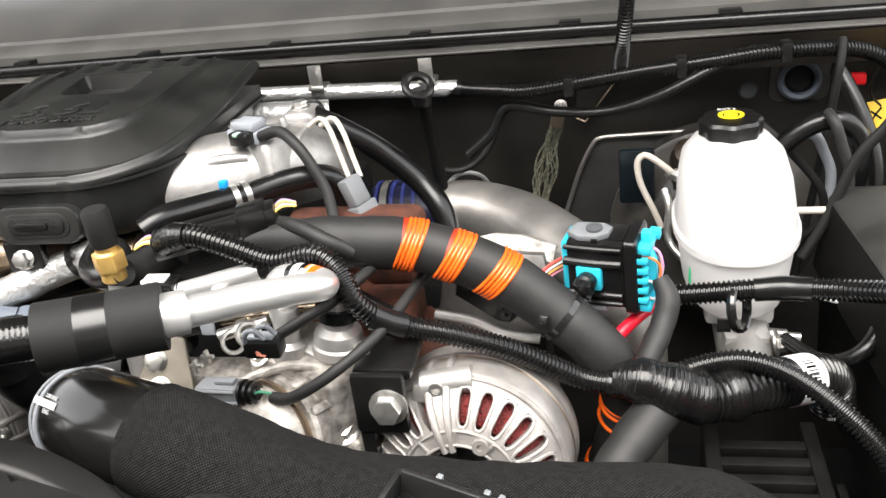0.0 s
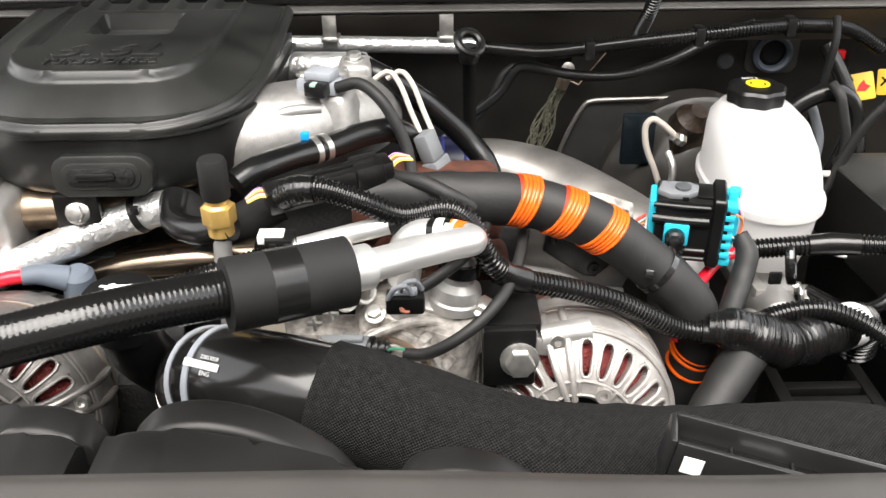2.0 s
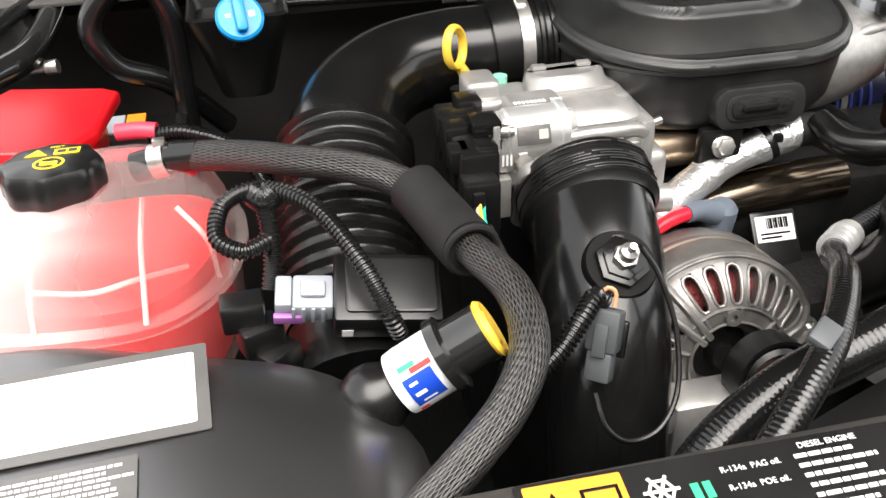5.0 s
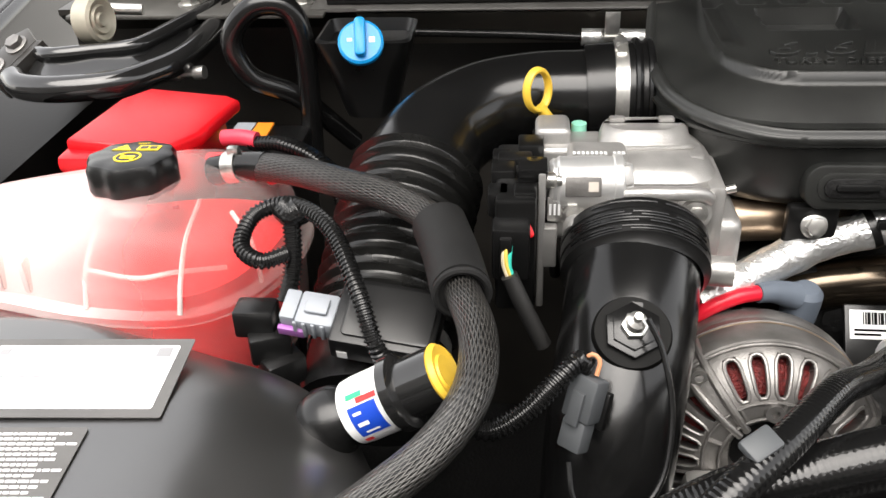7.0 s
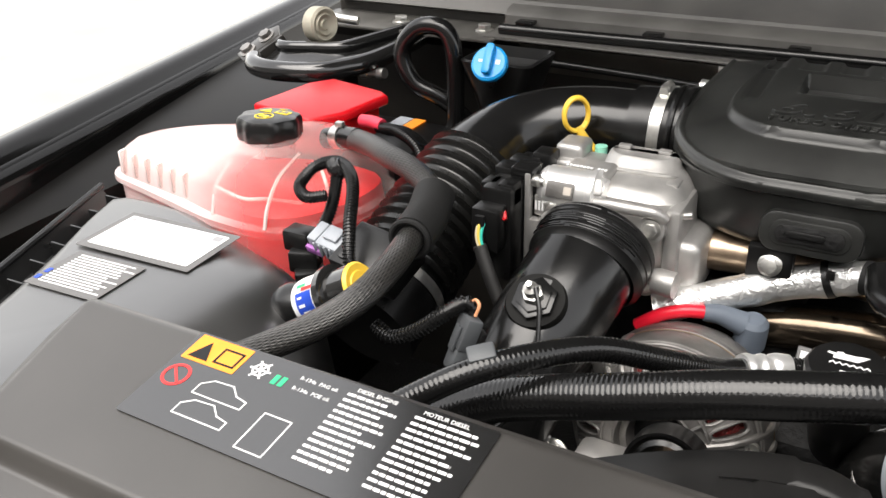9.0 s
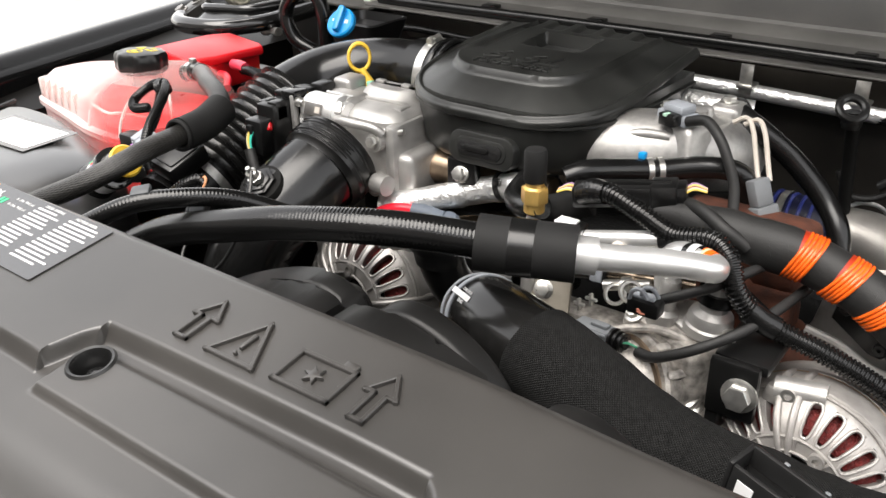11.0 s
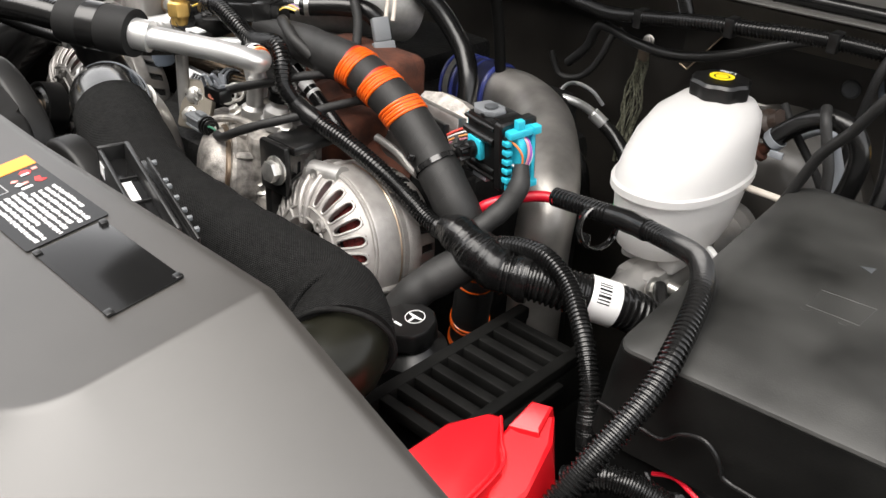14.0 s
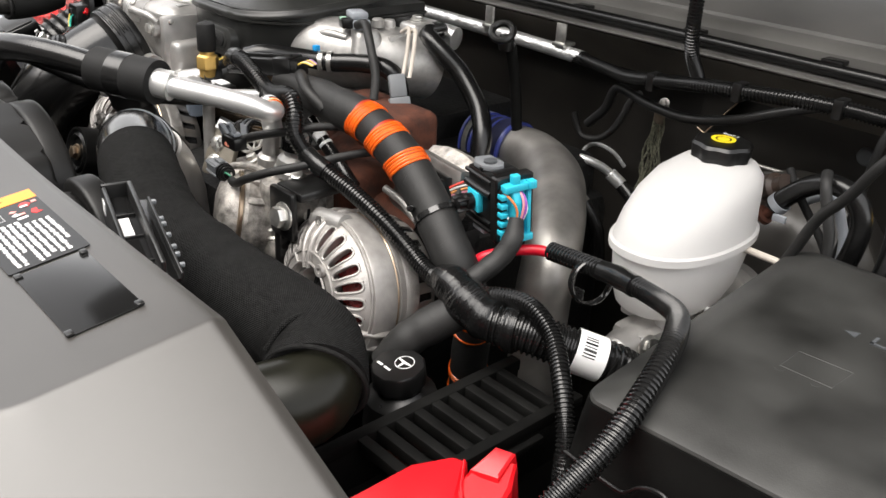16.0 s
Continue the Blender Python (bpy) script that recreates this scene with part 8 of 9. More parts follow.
part("paper", box(-0.022, 0.022, -0.0004, 0.0006, -0.013, 0.013, 0).moved(tagm), WHITE, tag, smooth=False)
bars = Geo()
for k in range(13):
    bars.join(box(-0.010 + 0.0020 * k, -0.0090 + 0.0020 * k + 0.0004 * (k % 3), -0.0008, -0.0004, 0.0, 0.011, 0), tagm)
part("print", bars.join(box(-0.018, 0.016, -0.0008, -0.0004, -0.006, -0.004, 0), tagm).join(box(-0.018, 0.006, -0.0008, -0.0004, -0.010, -0.008, 0), tagm), BLACKLABEL, tag, smooth=False)

# ---- braided coolant line ----
bh = thing("overflow_hose", (-0.88, 0.48, 1.2), "braided overflow hose with felt sleeve", "hose")
part("hose", sweep([(-1.072, 0.704, 1.268), (-1.045, 0.697, 1.272), (-1.00, 0.670, 1.280), (-0.955, 0.640, 1.284), (-0.912, 0.618, 1.283), (-0.880, 0.596, 1.276), (-0.862, 0.560, 1.268), (-0.850, 0.508, 1.268), (-0.836, 0.450, 1.270), (-0.838, 0.405, 1.262), (-0.858, 0.372, 1.248), (-0.895, 0.345, 1.230), (-0.96, 0.31, 1.20), (-1.02, 0.28, 1.17)], 0.0128, 28, 0.005), BRAID, bh)
part("sleeve", sweep([(-0.872, 0.590, 1.274), (-0.861, 0.556, 1.268), (-0.853, 0.520, 1.267), (-0.850, 0.505, 1.268)], 0.0212, 28, 0.005), MATT, bh, "black felt sleeve")
part("sleeve_edge", ring((-0.8495, 0.503, 1.268), (0.12, -1, 0.0), 0.0185, 0.0028, 32), MATT, bh)
part("end_hose", sweep([(-1.088, 0.707, 1.262), (-1.058, 0.701, 1.270), (-1.032, 0.691, 1.275)], 0.0132, 20, 0.005), RUBBER, bh)
part("clamp", band((-1.066, 0.703, 1.2685), (0.93, -0.2, 0.2), 0.0135, 0.013), STEEL, bh)
part("clamp_ear", box(-1.070, -1.060, 0.699, 0.707, 1.281, 1.288, 0.001), STEEL, bh)

# conduits by the coolant tank
lcd = thing("loop_conduit", (-0.96, 0.55, 1.2), "thin corrugated conduit loop over the sensor", "conduit")
part("conduit", sweep([(-0.905, 0.49, 1.215), (-0.912, 0.492, 1.235), (-0.925, 0.515, 1.262), (-0.950, 0.560, 1.285), (-0.985, 0.590, 1.290), (-1.015, 0.588, 1.282), (-1.022, 0.565, 1.268), (-1.005, 0.552, 1.262), (-0.985, 0.560, 1.264)], 0.0068, 14, ribs=(0.0036, 0.0013)), CONDUIT, lcd)
part("tape_wrap", sweep([(-0.993, 0.590, 1.288), (-0.985, 0.585, 1.284), (-0.978, 0.587, 1.288)], 0.0105, 14, 0.004, wobble=0.3), FILM, lcd, "shiny tape at the branch")
hose("drop_conduit", [(-0.988, 0.588, 1.288), (-0.985, 0.578, 1.268), (-0.985, 0.565, 1.245), (-0.990, 0.552, 1.225)], 0.0075, CONDUIT, "corrugated conduit dropping to the sensor plug", "conduit", 14, ribs=(0.0036, 0.0013))
for k in range(3):
    solo("fuse_connector", box(-0.016, 0.016, -0.012, 0.012, -0.012, 0.012, 0.003).moved(Matrix.Translation((-1.012 + 0.010 * k, 0.545 - 0.008 * k, 1.215 - 0.018 * k)) @ Matrix.Rotation(radians(20 * k), 4, "Z")), BLACK, "black plug beside the coolant tank", "plug", "plugs by the tank")

# ---- battery with red cover ----
bat = thing("battery", (-1.15, 0.86, 1.0), "battery under a red plastic terminal cover", "battery")
part("case", box(-1.30, -1.06, 0.81, 0.98, 0.95, 1.195, 0.006), BLACK, bat)
rc = prism([(-0.062, -0.075), (0.040, -0.075), (0.060, -0.030), (0.062, 0.060), (0.045, 0.068), (-0.045, 0.066), (-0.062, 0.030)], -0.004, 0.012, 0.005, 3)
part("red_cover", rc.moved(Matrix.Translation((-1.185, 0.838, 1.252)) @ Euler((radians(1), radians(3), radians(-8))).to_matrix().to_4x4()), RED, bat, "red plastic terminal cover")
part("red_skirt", box(-1.245, -1.135, 0.775, 0.90, 1.20, 1.25, 0.008).moved(Matrix.Identity(4)), RED, bat)
part("red_tongue", box(-1.262, -1.215, 0.752, 0.79, 1.236, 1.254, 0.006), RED, bat)
part("warning_tag", box(-1.125, -1.105, 0.935, 0.975, 1.196, 1.1985, 0), AMBER, bat, smooth=False)
part("vent_label", box(-1.150, -1.127, 0.93, 0.975, 1.196, 1.1985, 0), PALE, bat, smooth=False)
hose("battery_cable", [(-1.125, 0.800, 1.232), (-1.095, 0.785, 1.238), (-1.065, 0.765, 1.240), (-1.045, 0.745, 1.235)], 0.0062, REDWIRE, "red battery cable beside the tank", "cable", 14)
solo("cable_lug", sweep([(-1.115, 0.822, 1.245), (-1.095, 0.818, 1.247), (-1.078, 0.814, 1.246)], 0.0085, 16, 0.003), surf("red_sleeve", (0.7, 0.05, 0.09), 0.4), "red insulated cable lug", "cable lug")
for k in range(3):
    hose("battery_lead", [(-1.085, 0.815 + 0.012 * k, 1.242 - 0.006 * k), (-1.05, 0.805 + 0.012 * k, 1.245 - 0.005 * k), (-1.01, 0.79 + 0.012 * k, 1.232 - 0.006 * k), (-0.985, 0.765 + 0.01 * k, 1.20), (-0.978, 0.74, 1.15)], 0.0075, CONDUIT, "black corrugated battery lead conduit", "conduit", 14, ribs=(0.004, 0.0014), group="battery leads")

# ---- hood hinge corner ----
hin = thing("hood_hinge", (-1.3, 1.05, 1.2), "black painted hood hinge arm with zinc bolts", "hinge")
LOW = [(-1.398, 0.945, 1.265), (-1.375, 0.922, 1.264), (-1.329, 0.911, 1.265), (-1.27, 0.923, 1.266), (-1.24, 0.954, 1.267), (-1.214, 1.00, 1.270), (-1.205, 1.085, 1.275), (-1.205, 1.17, 1.280)]
HIGH = [(-1.395, 1.005, 1.278), (-1.367, 0.985, 1.280), (-1.319, 0.993, 1.282), (-1.274, 1.003, 1.284), (-1.258, 1.03, 1.286), (-1.244, 1.07, 1.288), (-1.228, 1.12, 1.290), (-1.220, 1.17, 1.290)]
part("lower_arm", sweep(LOW, 0.0155, 16, 0.008), GLOSSB, hin)
part("upper_arm", sweep(HIGH, 0.0095, 16, 0.008), GLOSSB, hin)
pan = [[Vector(a).lerp(Vector(b), u) + Vector((0, 0, -0.010 * math.sin(math.pi * u))) for u in (0.0, 0.15, 0.3, 0.5, 0.7, 0.85, 1.0)] for a, b in zip(smooth_line([(*p,) for p in LOW], 0.012)[0], np.array([np.interp(np.linspace(0, 1, len(smooth_line([(*p,) for p in LOW], 0.012)[0])), np.linspace(0, 1, len(HIGH)), [h[c] for h in HIGH]) for c in range(3)]).T)]
part("pressed_web", loft([[tuple(p) for p in row] + [tuple(p - Vector((0, 0, 0.003))) for p in reversed(row)] for row in pan]), GLOSSB, hin, "glossy pressed web between the arms")
BR = Matrix.Translation((-1.428, 0.995, 1.272)) @ Euler((radians(6), radians(-30), radians(52))).to_matrix().to_4x4()
part("bracket", prism([(-0.036, -0.020), (0.036, -0.020), (0.046, 0.012), (0.030, 0.022), (-0.036, 0.018)], 0, 0.005, 0.0015).moved(BR), BAYPAINT, hin)
part("bracket_flange", prism([(-0.036, -0.028), (0.040, -0.028), (0.036, -0.018), (-0.036, -0.018)], -0.022, 0.004, 0.0015).moved(BR), BAYPAINT, hin)
for u in (-0.019, 0.019):
    part("bolt", bolt(tuple(BR @ Vector((u, 0.0, 0.005))), tuple(BR.to_3x3() @ Vector((0, 0, 1))), 0.0105, 0.010), ALUDARK, hin)
part("spring_coil", lathe([(0, 0), (0.024, 0), (0.028, 0.003), (0.028, 0.024), (0.024, 0.027), (0.018, 0.024), (0.016, 0.027), (0.009, 0.024), (0.007, 0.027), (0, 0.025)], 36).moved(along((-1.340, 1.032, 1.308), (0.97, -0.22, 0.10))), surf("dull_beige_metal", (0.45, 0.42, 0.34), 0.5, 0.4), hin, "rolled beige spring coil")
part("pin", lathe([(0, 0), (0.007, 0), (0.007, 0.05), (0, 0.05)], 14).moved(along((-1.33, 1.06, 1.315), (1, 0.2, -0.1))), STEEL, hin)
plate = thing("cowl_plate", (-1.2, 1.2, 1.27), "grey steel plate bolted along the cowl corner", "plate")
part("plate", box(-1.40, -1.06, 1.10, 1.205, 1.288, 1.294, 0.002), surf("dull_grey_paint", (0.085, 0.082, 0.075), 0.45, 0.2, var=0.3, bump=0.3), plate)
for x in (-1.25, -1.175, -1.095):
    part("bolt", bolt((x, 1.150, 1.294), (0, 0, 1), 0.011, 0.011), STEEL, plate)
hose("heater_pipe", [(-1.02, 1.03, 1.15), (-1.075, 0.99, 1.225), (-1.125, 0.975, 1.255), (-1.142, 0.975, 1.300), (-1.115, 0.98, 1.335), (-1.078, 0.985, 1.335), (-1.062, 0.985, 1.305), (-1.060, 0.985, 1.24), (-1.062, 0.98, 1.15)], 0.0128, SHAPED, "glossy black bent pipe by the washer filler", "pipe", 18)
solo("grease_fitting", lathe([(0, 0), (0.008, 0), (0.008, 0.012), (0.005, 0.014), (0.005, 0.03), (0.008, 0.032), (0.008, 0.045), (0, 0.045)], 16).moved(along((-1.232, 1.0, 1.250), (0.9, -0.1, 0.10))), STEEL, "small steel hose fitting by the battery", "fitting")

def outline_mark(pts, w, closed=True, tall=0.0022):
    """A raised line along straight strokes."""
    g = Geo()
    ends = list(zip(pts, pts[1:] + ([pts[0]] if closed else [])))
    for (ax, ay), (bx, by) in ends[: len(pts) if closed else len(pts) - 1]:
        d = Vector((bx - ax, by - ay))
        n = Vector((-d.y, d.x)).normalized() * w / 2
        e = d.normalized() * w / 2
        q = [(ax - e.x + n.x, ay - e.y + n.y), (ax - e.x - n.x, ay - e.y - n.y), (bx + e.x - n.x, by + e.y - n.y), (bx + e.x + n.x, by + e.y + n.y)]
        g.join(prism(q, -0.001, tall, 0.0006, 1))
    return g


# ---- along the firewall ----
rail = thing("fuel_rail_tube", (-0.45, 1.085, 1.24), "bright tube clipped along the firewall", "tube")
part("tube", sweep([(-0.735, 1.100, 1.262), (-0.60, 1.095, 1.261), (-0.35, 1.086, 1.260), (-0.165, 1.082, 1.256)], 0.0105, 20, 0.02), FOIL, rail)
for x in (-0.700, -0.353, -0.203):
    part("clip", box(x - 0.009, x + 0.009, 1.074, 1.078, 1.258, 1.300, 0.001).join(box(x - 0.012, x + 0.012, 1.070, 1.098, 1.266, 1.272, 0.002)), STEEL, rail)
fcd = thing("firewall_conduit", (0.1, 1.07, 1.25), "corrugated conduit along the firewall", "conduit")
part("conduit", sweep([(-0.175, 1.082, 1.256), (-0.12, 1.078, 1.251), (-0.073, 1.070, 1.250), (0.0, 1.056, 1.262), (0.068, 1.046, 1.273), (0.14, 1.046, 1.280), (0.205, 1.055, 1.284), (0.27, 1.075, 1.280), (0.33, 1.095, 1.268), (0.38, 1.10, 1.24)], 0.0098, 14, ribs=(0.0046, 0.0018)), CONDUIT, fcd)
part("tape_wrap", sweep([(-0.184, 1.083, 1.2565), (-0.170, 1.082, 1.2555), (-0.158, 1.081, 1.2545)], 0.0106, 14, 0.004), VINYL, fcd)
hose("firewall_conduit", [(-0.73, 1.10, 1.261), (-0.80, 1.108, 1.2625), (-0.863, 1.11, 1.264), (-0.958, 1.112, 1.266), (-1.00, 1.12, 1.262)], 0.0062, CONDUIT, "thin corrugated conduit along the firewall", "conduit", 12, ribs=(0.004, 0.0013))
hose("brake_line_sleeve", [(-0.165, 1.115, 1.150), (-0.128, 1.105, 1.185), (-0.112, 1.098, 1.215), (-0.095, 1.095, 1.224), (-0.04, 1.090, 1.214), (0.024, 1.087, 1.212), (0.09, 1.095, 1.226), (0.15, 1.108, 1.250), (0.21, 1.118, 1.272)], 0.0068, SATIN, "black sleeved line sagging along the firewall", "pipe", 14)
hose("washer_conduit", [(0.043, 1.075, 1.262), (0.044, 1.060, 1.28), (0.048, 1.03, 1.32), (0.054, 1.015, 1.38), (0.06, 1.01, 1.50), (0.06, 1.02, 1.75)], 0.0092, CONDUIT, "corrugated washer conduit rising to the hood", "conduit", 14, ribs=(0.0042, 0.0015))
for x, y, z in ((-0.02, 1.06, 1.257), (0.115, 1.046, 1.277), (0.235, 1.062, 1.283)):
    solo("conduit_clip", box(x - 0.006, x + 0.006, y - 0.011, y + 0.011, z - 0.012, z + 0.012, 0.002), BLACK, "black conduit clip on the firewall", "clip", "firewall clips")
gsx = thing("ground_strap", (-0.06, 1.15, 1.05), "frayed braided ground strap with crimped lug on the firewall", "ground strap")
random.seed(5)
STRAND = surf("tinned_copper_strand", (0.28, 0.28, 0.21), 0.5, 0.4, var=0.5, vscale=200, bump=0.3)
core = [(-0.042, 1.120, 1.190, 0.007), (-0.050, 1.130, 1.165, 0.010), (-0.060, 1.142, 1.130, 0.0140), (-0.068, 1.152, 1.095, 0.0160), (-0.077, 1.160, 1.05, 0.0140), (-0.083, 1.165, 1.00, 0.0090)]
for k in range(16):
    ph, amp, off = random.uniform(0, 6.3), random.uniform(0.3, 0.9), -1 + 2 * k / 15
    pts = []
    for i in range(26):
        q = i / 25 * (len(core) - 1)
        j = min(int(q), len(core) - 2)
        x, y, z, w = [core[j][c] + (core[j + 1][c] - core[j][c]) * (q - j) for c in range(4)]
        sway = math.sin(ph + (0.55 if k % 2 else -0.55) * i) * amp * 0.45
        pts.append((x + w * max(-1.15, min(1.15, off + sway)), y - 0.0025 * math.cos(ph + 0.5 * i), z + 0.25 * w * off))
    part("strand", sweep(pts, random.uniform(0.0009, 0.0014), 5, 0.006), STRAND, gsx)
part("crimp", sweep([(-0.036, 1.116, 1.208, 0.0075), (-0.040, 1.118, 1.198, 0.0090), (-0.044, 1.122, 1.184, 0.0085)], sides=14, step=0.003, squash=0.7), surf("grimy_tan_lug", (0.20, 0.16, 0.12), 0.55, 0.2, var=0.4, bump=0.4), gsx, "grimy tan crimp lug")
part("bolt", bolt((-0.036, 1.118, 1.212), (0, -1, 0.3), 0.0065, 0.006), ALUDARK, gsx)
rg = thing("wiring_clamp", (-0.18, 0.93, 1.2), "black ring clamp on a stalk behind the engine", "clamp")
part("ring", ring((-0.180, 0.926, 1.308), (0.35, -0.55, 0.75), 0.0145, 0.0050, 32, 10), BLACK, rg)
part("stud", lathe([(0, 0), (0.010, 0), (0.012, 0.006), (0.010, 0.02), (0, 0.02)], 20).moved(along((-0.18, 0.936, 1.282), (0, 0, 1))), BLACK, rg)
part("stalk", sweep([(-0.18, 0.945, 1.285), (-0.178, 0.96, 1.22), (-0.175, 0.97, 1.13)], 0.008, 18, 0.01), DULLB, rg)
yt = thing("hazard_tag", (0.36, 1.12, 1.14), "yellow plastic hazard tag on a lead", "tag")
YT = along((0.374, 1.135, 1.173), (-0.3, -0.9, 0.3)) @ Matrix.Rotation(radians(16), 4, "Z")
part("tag", prism(rounded(-0.025, 0.025, -0.019, 0.019, 0.003), 0, 0.002, 0.0005).moved(YT), YELLOW, yt)
part("print", outline_mark([(-0.018, -0.004), (-0.012, 0.003), (-0.006, 0.008)], 0.0026, False).join(outline_mark([(-0.017, 0.006), (-0.008, -0.004)], 0.0026, False)).moved(YT @ Matrix.Translation((0, 0, 0.0022)) @ Matrix.Diagonal((1, 1, 0.15, 1))), BLACKLABEL, yt, smooth=False)
part("print", prism([(0.001, -0.005), (0.012, -0.007), (0.020, -0.001), (0.014, 0.003), (0.012, 0.009), (0.005, 0.003)], 0.002, 0.0025, 0).moved(YT), REDPRINT, yt, smooth=False)
part("string", sweep([(0.362, 1.122, 1.188), (0.345, 1.110, 1.21), (0.35, 1.105, 1.24), (0.365, 1.10, 1.255)], 0.0015, 8, 0.005), BLACK, yt)
yt2 = thing("hazard_tag", (0.41, 1.13, 1.15), "yellow plastic hazard tag beside another", "tag")
YU = along((0.420, 1.120, 1.186), (-0.55, -0.8, 0.25)) @ Matrix.Rotation(radians(10), 4, "Z")
part("tag", prism(rounded(-0.022, 0.022, -0.018, 0.018, 0.003), 0, 0.002, 0.0005).moved(YU), YELLOW, yt2)
part("print", outline_mark([(-0.016, -0.004), (-0.010, 0.003), (-0.004, 0.008)], 0.0026, False).join(outline_mark([(-0.015, 0.006), (-0.006, -0.004)], 0.0026, False)).moved(YU @ Matrix.Translation((0, 0, 0.0022)) @ Matrix.Diagonal((1, 1, 0.15, 1))), BLACKLABEL, yt2, smooth=False)
gv = thing("grimy_valve", (0.12, 1.08, 1.10), "grimy brown brake valve behind the reservoir", "valve")
GRB = surf("greasy_brown_metal", (0.035, 0.024, 0.017), 0.45, 0.3, var=0.6, vscale=70, bump=0.8, bscale=240, depth=0.001)
part("body", box(0.106, 0.160, 1.072, 1.115, 1.070, 1.150, 0.012, 3), GRB, gv)
part("cap", lathe([(0, -0.02), (0.022, -0.02), (0.024, -0.012), (0.024, 0.004), (0.017, 0.010), (0.012, 0.022), (0, 0.022)], 24).moved(along((0.130, 1.078, 1.150), (0.3, -0.5, 0.8))), GRB, gv)
part("union", lathe([(0, 0), (0.009, 0), (0.009, 0.010), (0.0065, 0.012), (0.0065, 0.022), (0, 0.022)], 6).moved(along((0.116, 1.060, 1.128), (-0.75, -0.45, 0.5))), STEEL, gv, "pale steel union nut")
hose("brake_tube", [(0.095, 1.045, 1.118), (0.10, 1.03, 1.10), (0.098, 1.02, 1.06), (0.12, 1.0, 1.035)], 0.005, STEEL, "bent steel brake tube", "pipe", 12)
solo("proportioning_block", box(0.038, 0.084, 1.078, 1.088, 1.084, 1.160, 0.004), surf("blued_steel", (0.014, 0.021, 0.026), 0.22, 0.5), "blued steel plate beside the booster", "plate")
hose("vacuum_hose", [(0.30, 1.09, 1.25), (0.325, 1.06, 1.20), (0.34, 1.03, 1.14), (0.335, 1.00, 1.07)], 0.010, RUBBER, "black hose hanging behind the reservoir", "hose", 16)
hose("rigid_line", [(0.215, 0.885, 1.07), (0.25, 0.86, 1.068), (0.29, 0.84, 1.066)], 0.0045, WHITE, "pale rigid line behind the reservoir", "pipe", 10)

# ---- fuse box and right corner ----
fb = thing("fuse_box", (0.45, 0.75, 0.95), "large black plastic fuse box with moulded lid", "fuse box")
FX = [(0.306, 0.550), (0.62, 0.575), (0.62, 0.96), (0.272, 0.96)]


def fuse_ring(grow, z):
    out = rounded(0.0, 1.0, 0.0, 1.0, [0.05, 0.02, 0.05, 0.09], 6)
    pts = []
    for u, v in out:
        a = [FX[0][k] * (1 - u) * (1 - v) + FX[1][k] * u * (1 - v) + FX[2][k] * u * v + FX[3][k] * (1 - u) * v for k in (0, 1)]
        c = (0.46, 0.76)
        d = Vector((a[0] - c[0], a[1] - c[1]))
        q = d * (1 + grow / d.length)
        pts.append((c[0] + q.x, c[1] + q.y, z))
    return pts


# the skirt is a blacker plastic than the lid to put its shade in
part("lid_skirt", loft([fuse_ring(0.022, 1.06), fuse_ring(0.0135, 1.12), fuse_ring(0.0085, 1.1445)]), DULLB, fb)
part("lid", loft([fuse_ring(0.005, 1.140), fuse_ring(0.0075, 1.1455), fuse_ring(0.006, 1.148), fuse_ring(0.003, 1.1495), fuse_ring(-0.010, 1.1530), fuse_ring(-0.024, 1.1572), fuse_ring(-0.036, 1.1605), fuse_ring(-0.044, 1.1620), fuse_ring(-0.052, 1.1626), fuse_ring(-0.14, 1.1645)]), FUSE, fb, sharp=30)
part("base", loft([fuse_ring(0.005, 0.90), fuse_ring(0.012, 1.055)]), BLACK, fb)
part("lid_mark", prism([(0, 0), (0.012, 0.006), (0.012, -0.006)], 0, 0.001, 0).moved(Matrix.Translation((0.40, 0.79, 1.1642))), DARKGREY, fb, smooth=False)
part("lid_mark", box(0.425, 0.45, 0.785, 0.788, 1.1635, 1.1660, 0).join(box(0.425, 0.428, 0.785, 0.80, 1.1635, 1.1660, 0)).join(box(0.447, 0.45, 0.785, 0.80, 1.1635, 1.1660, 0)), DARKGREY, fb, smooth=False)
part("lid_mark", outline_mark([(0.393, 0.689), (0.437, 0.691), (0.438, 0.727), (0.392, 0.723)], 0.0012, tall=0.0010).moved(Matrix.Translation((0, 0, 1.1638))), FUSE, fb, "moulded outline on the lid", smooth=False)
for x, y in ((0.395, 0.684), (0.426, 0.686)):
    part("lid_boss", lathe([(0, 0.0014), (0.004, 0.0012), (0.0048, 0)], 14).moved(Matrix.Translation((x, y, 1.1634))), FUSE, fb)
part("lower_lip", sweep([(0.300, 0.534, 1.094), (0.342, 0.531, 1.094), (0.360, 0.531, 1.0935), (0.368, 0.531, 1.099), (0.375, 0.531, 1.107), (0.386, 0.531, 1.113), (0.397, 0.531, 1.114), (0.407, 0.531, 1.107), (0.413, 0.531, 1.097), (0.418, 0.531, 1.090), (0.45, 0.532, 1.087), (0.58, 0.536, 1.080)], 0.0019, 8, 0.004), BLACK, fb)
tcov = thing("terminal_cover", (0.26, 0.43, 1.03), "red plastic battery terminal cover", "terminal cover")
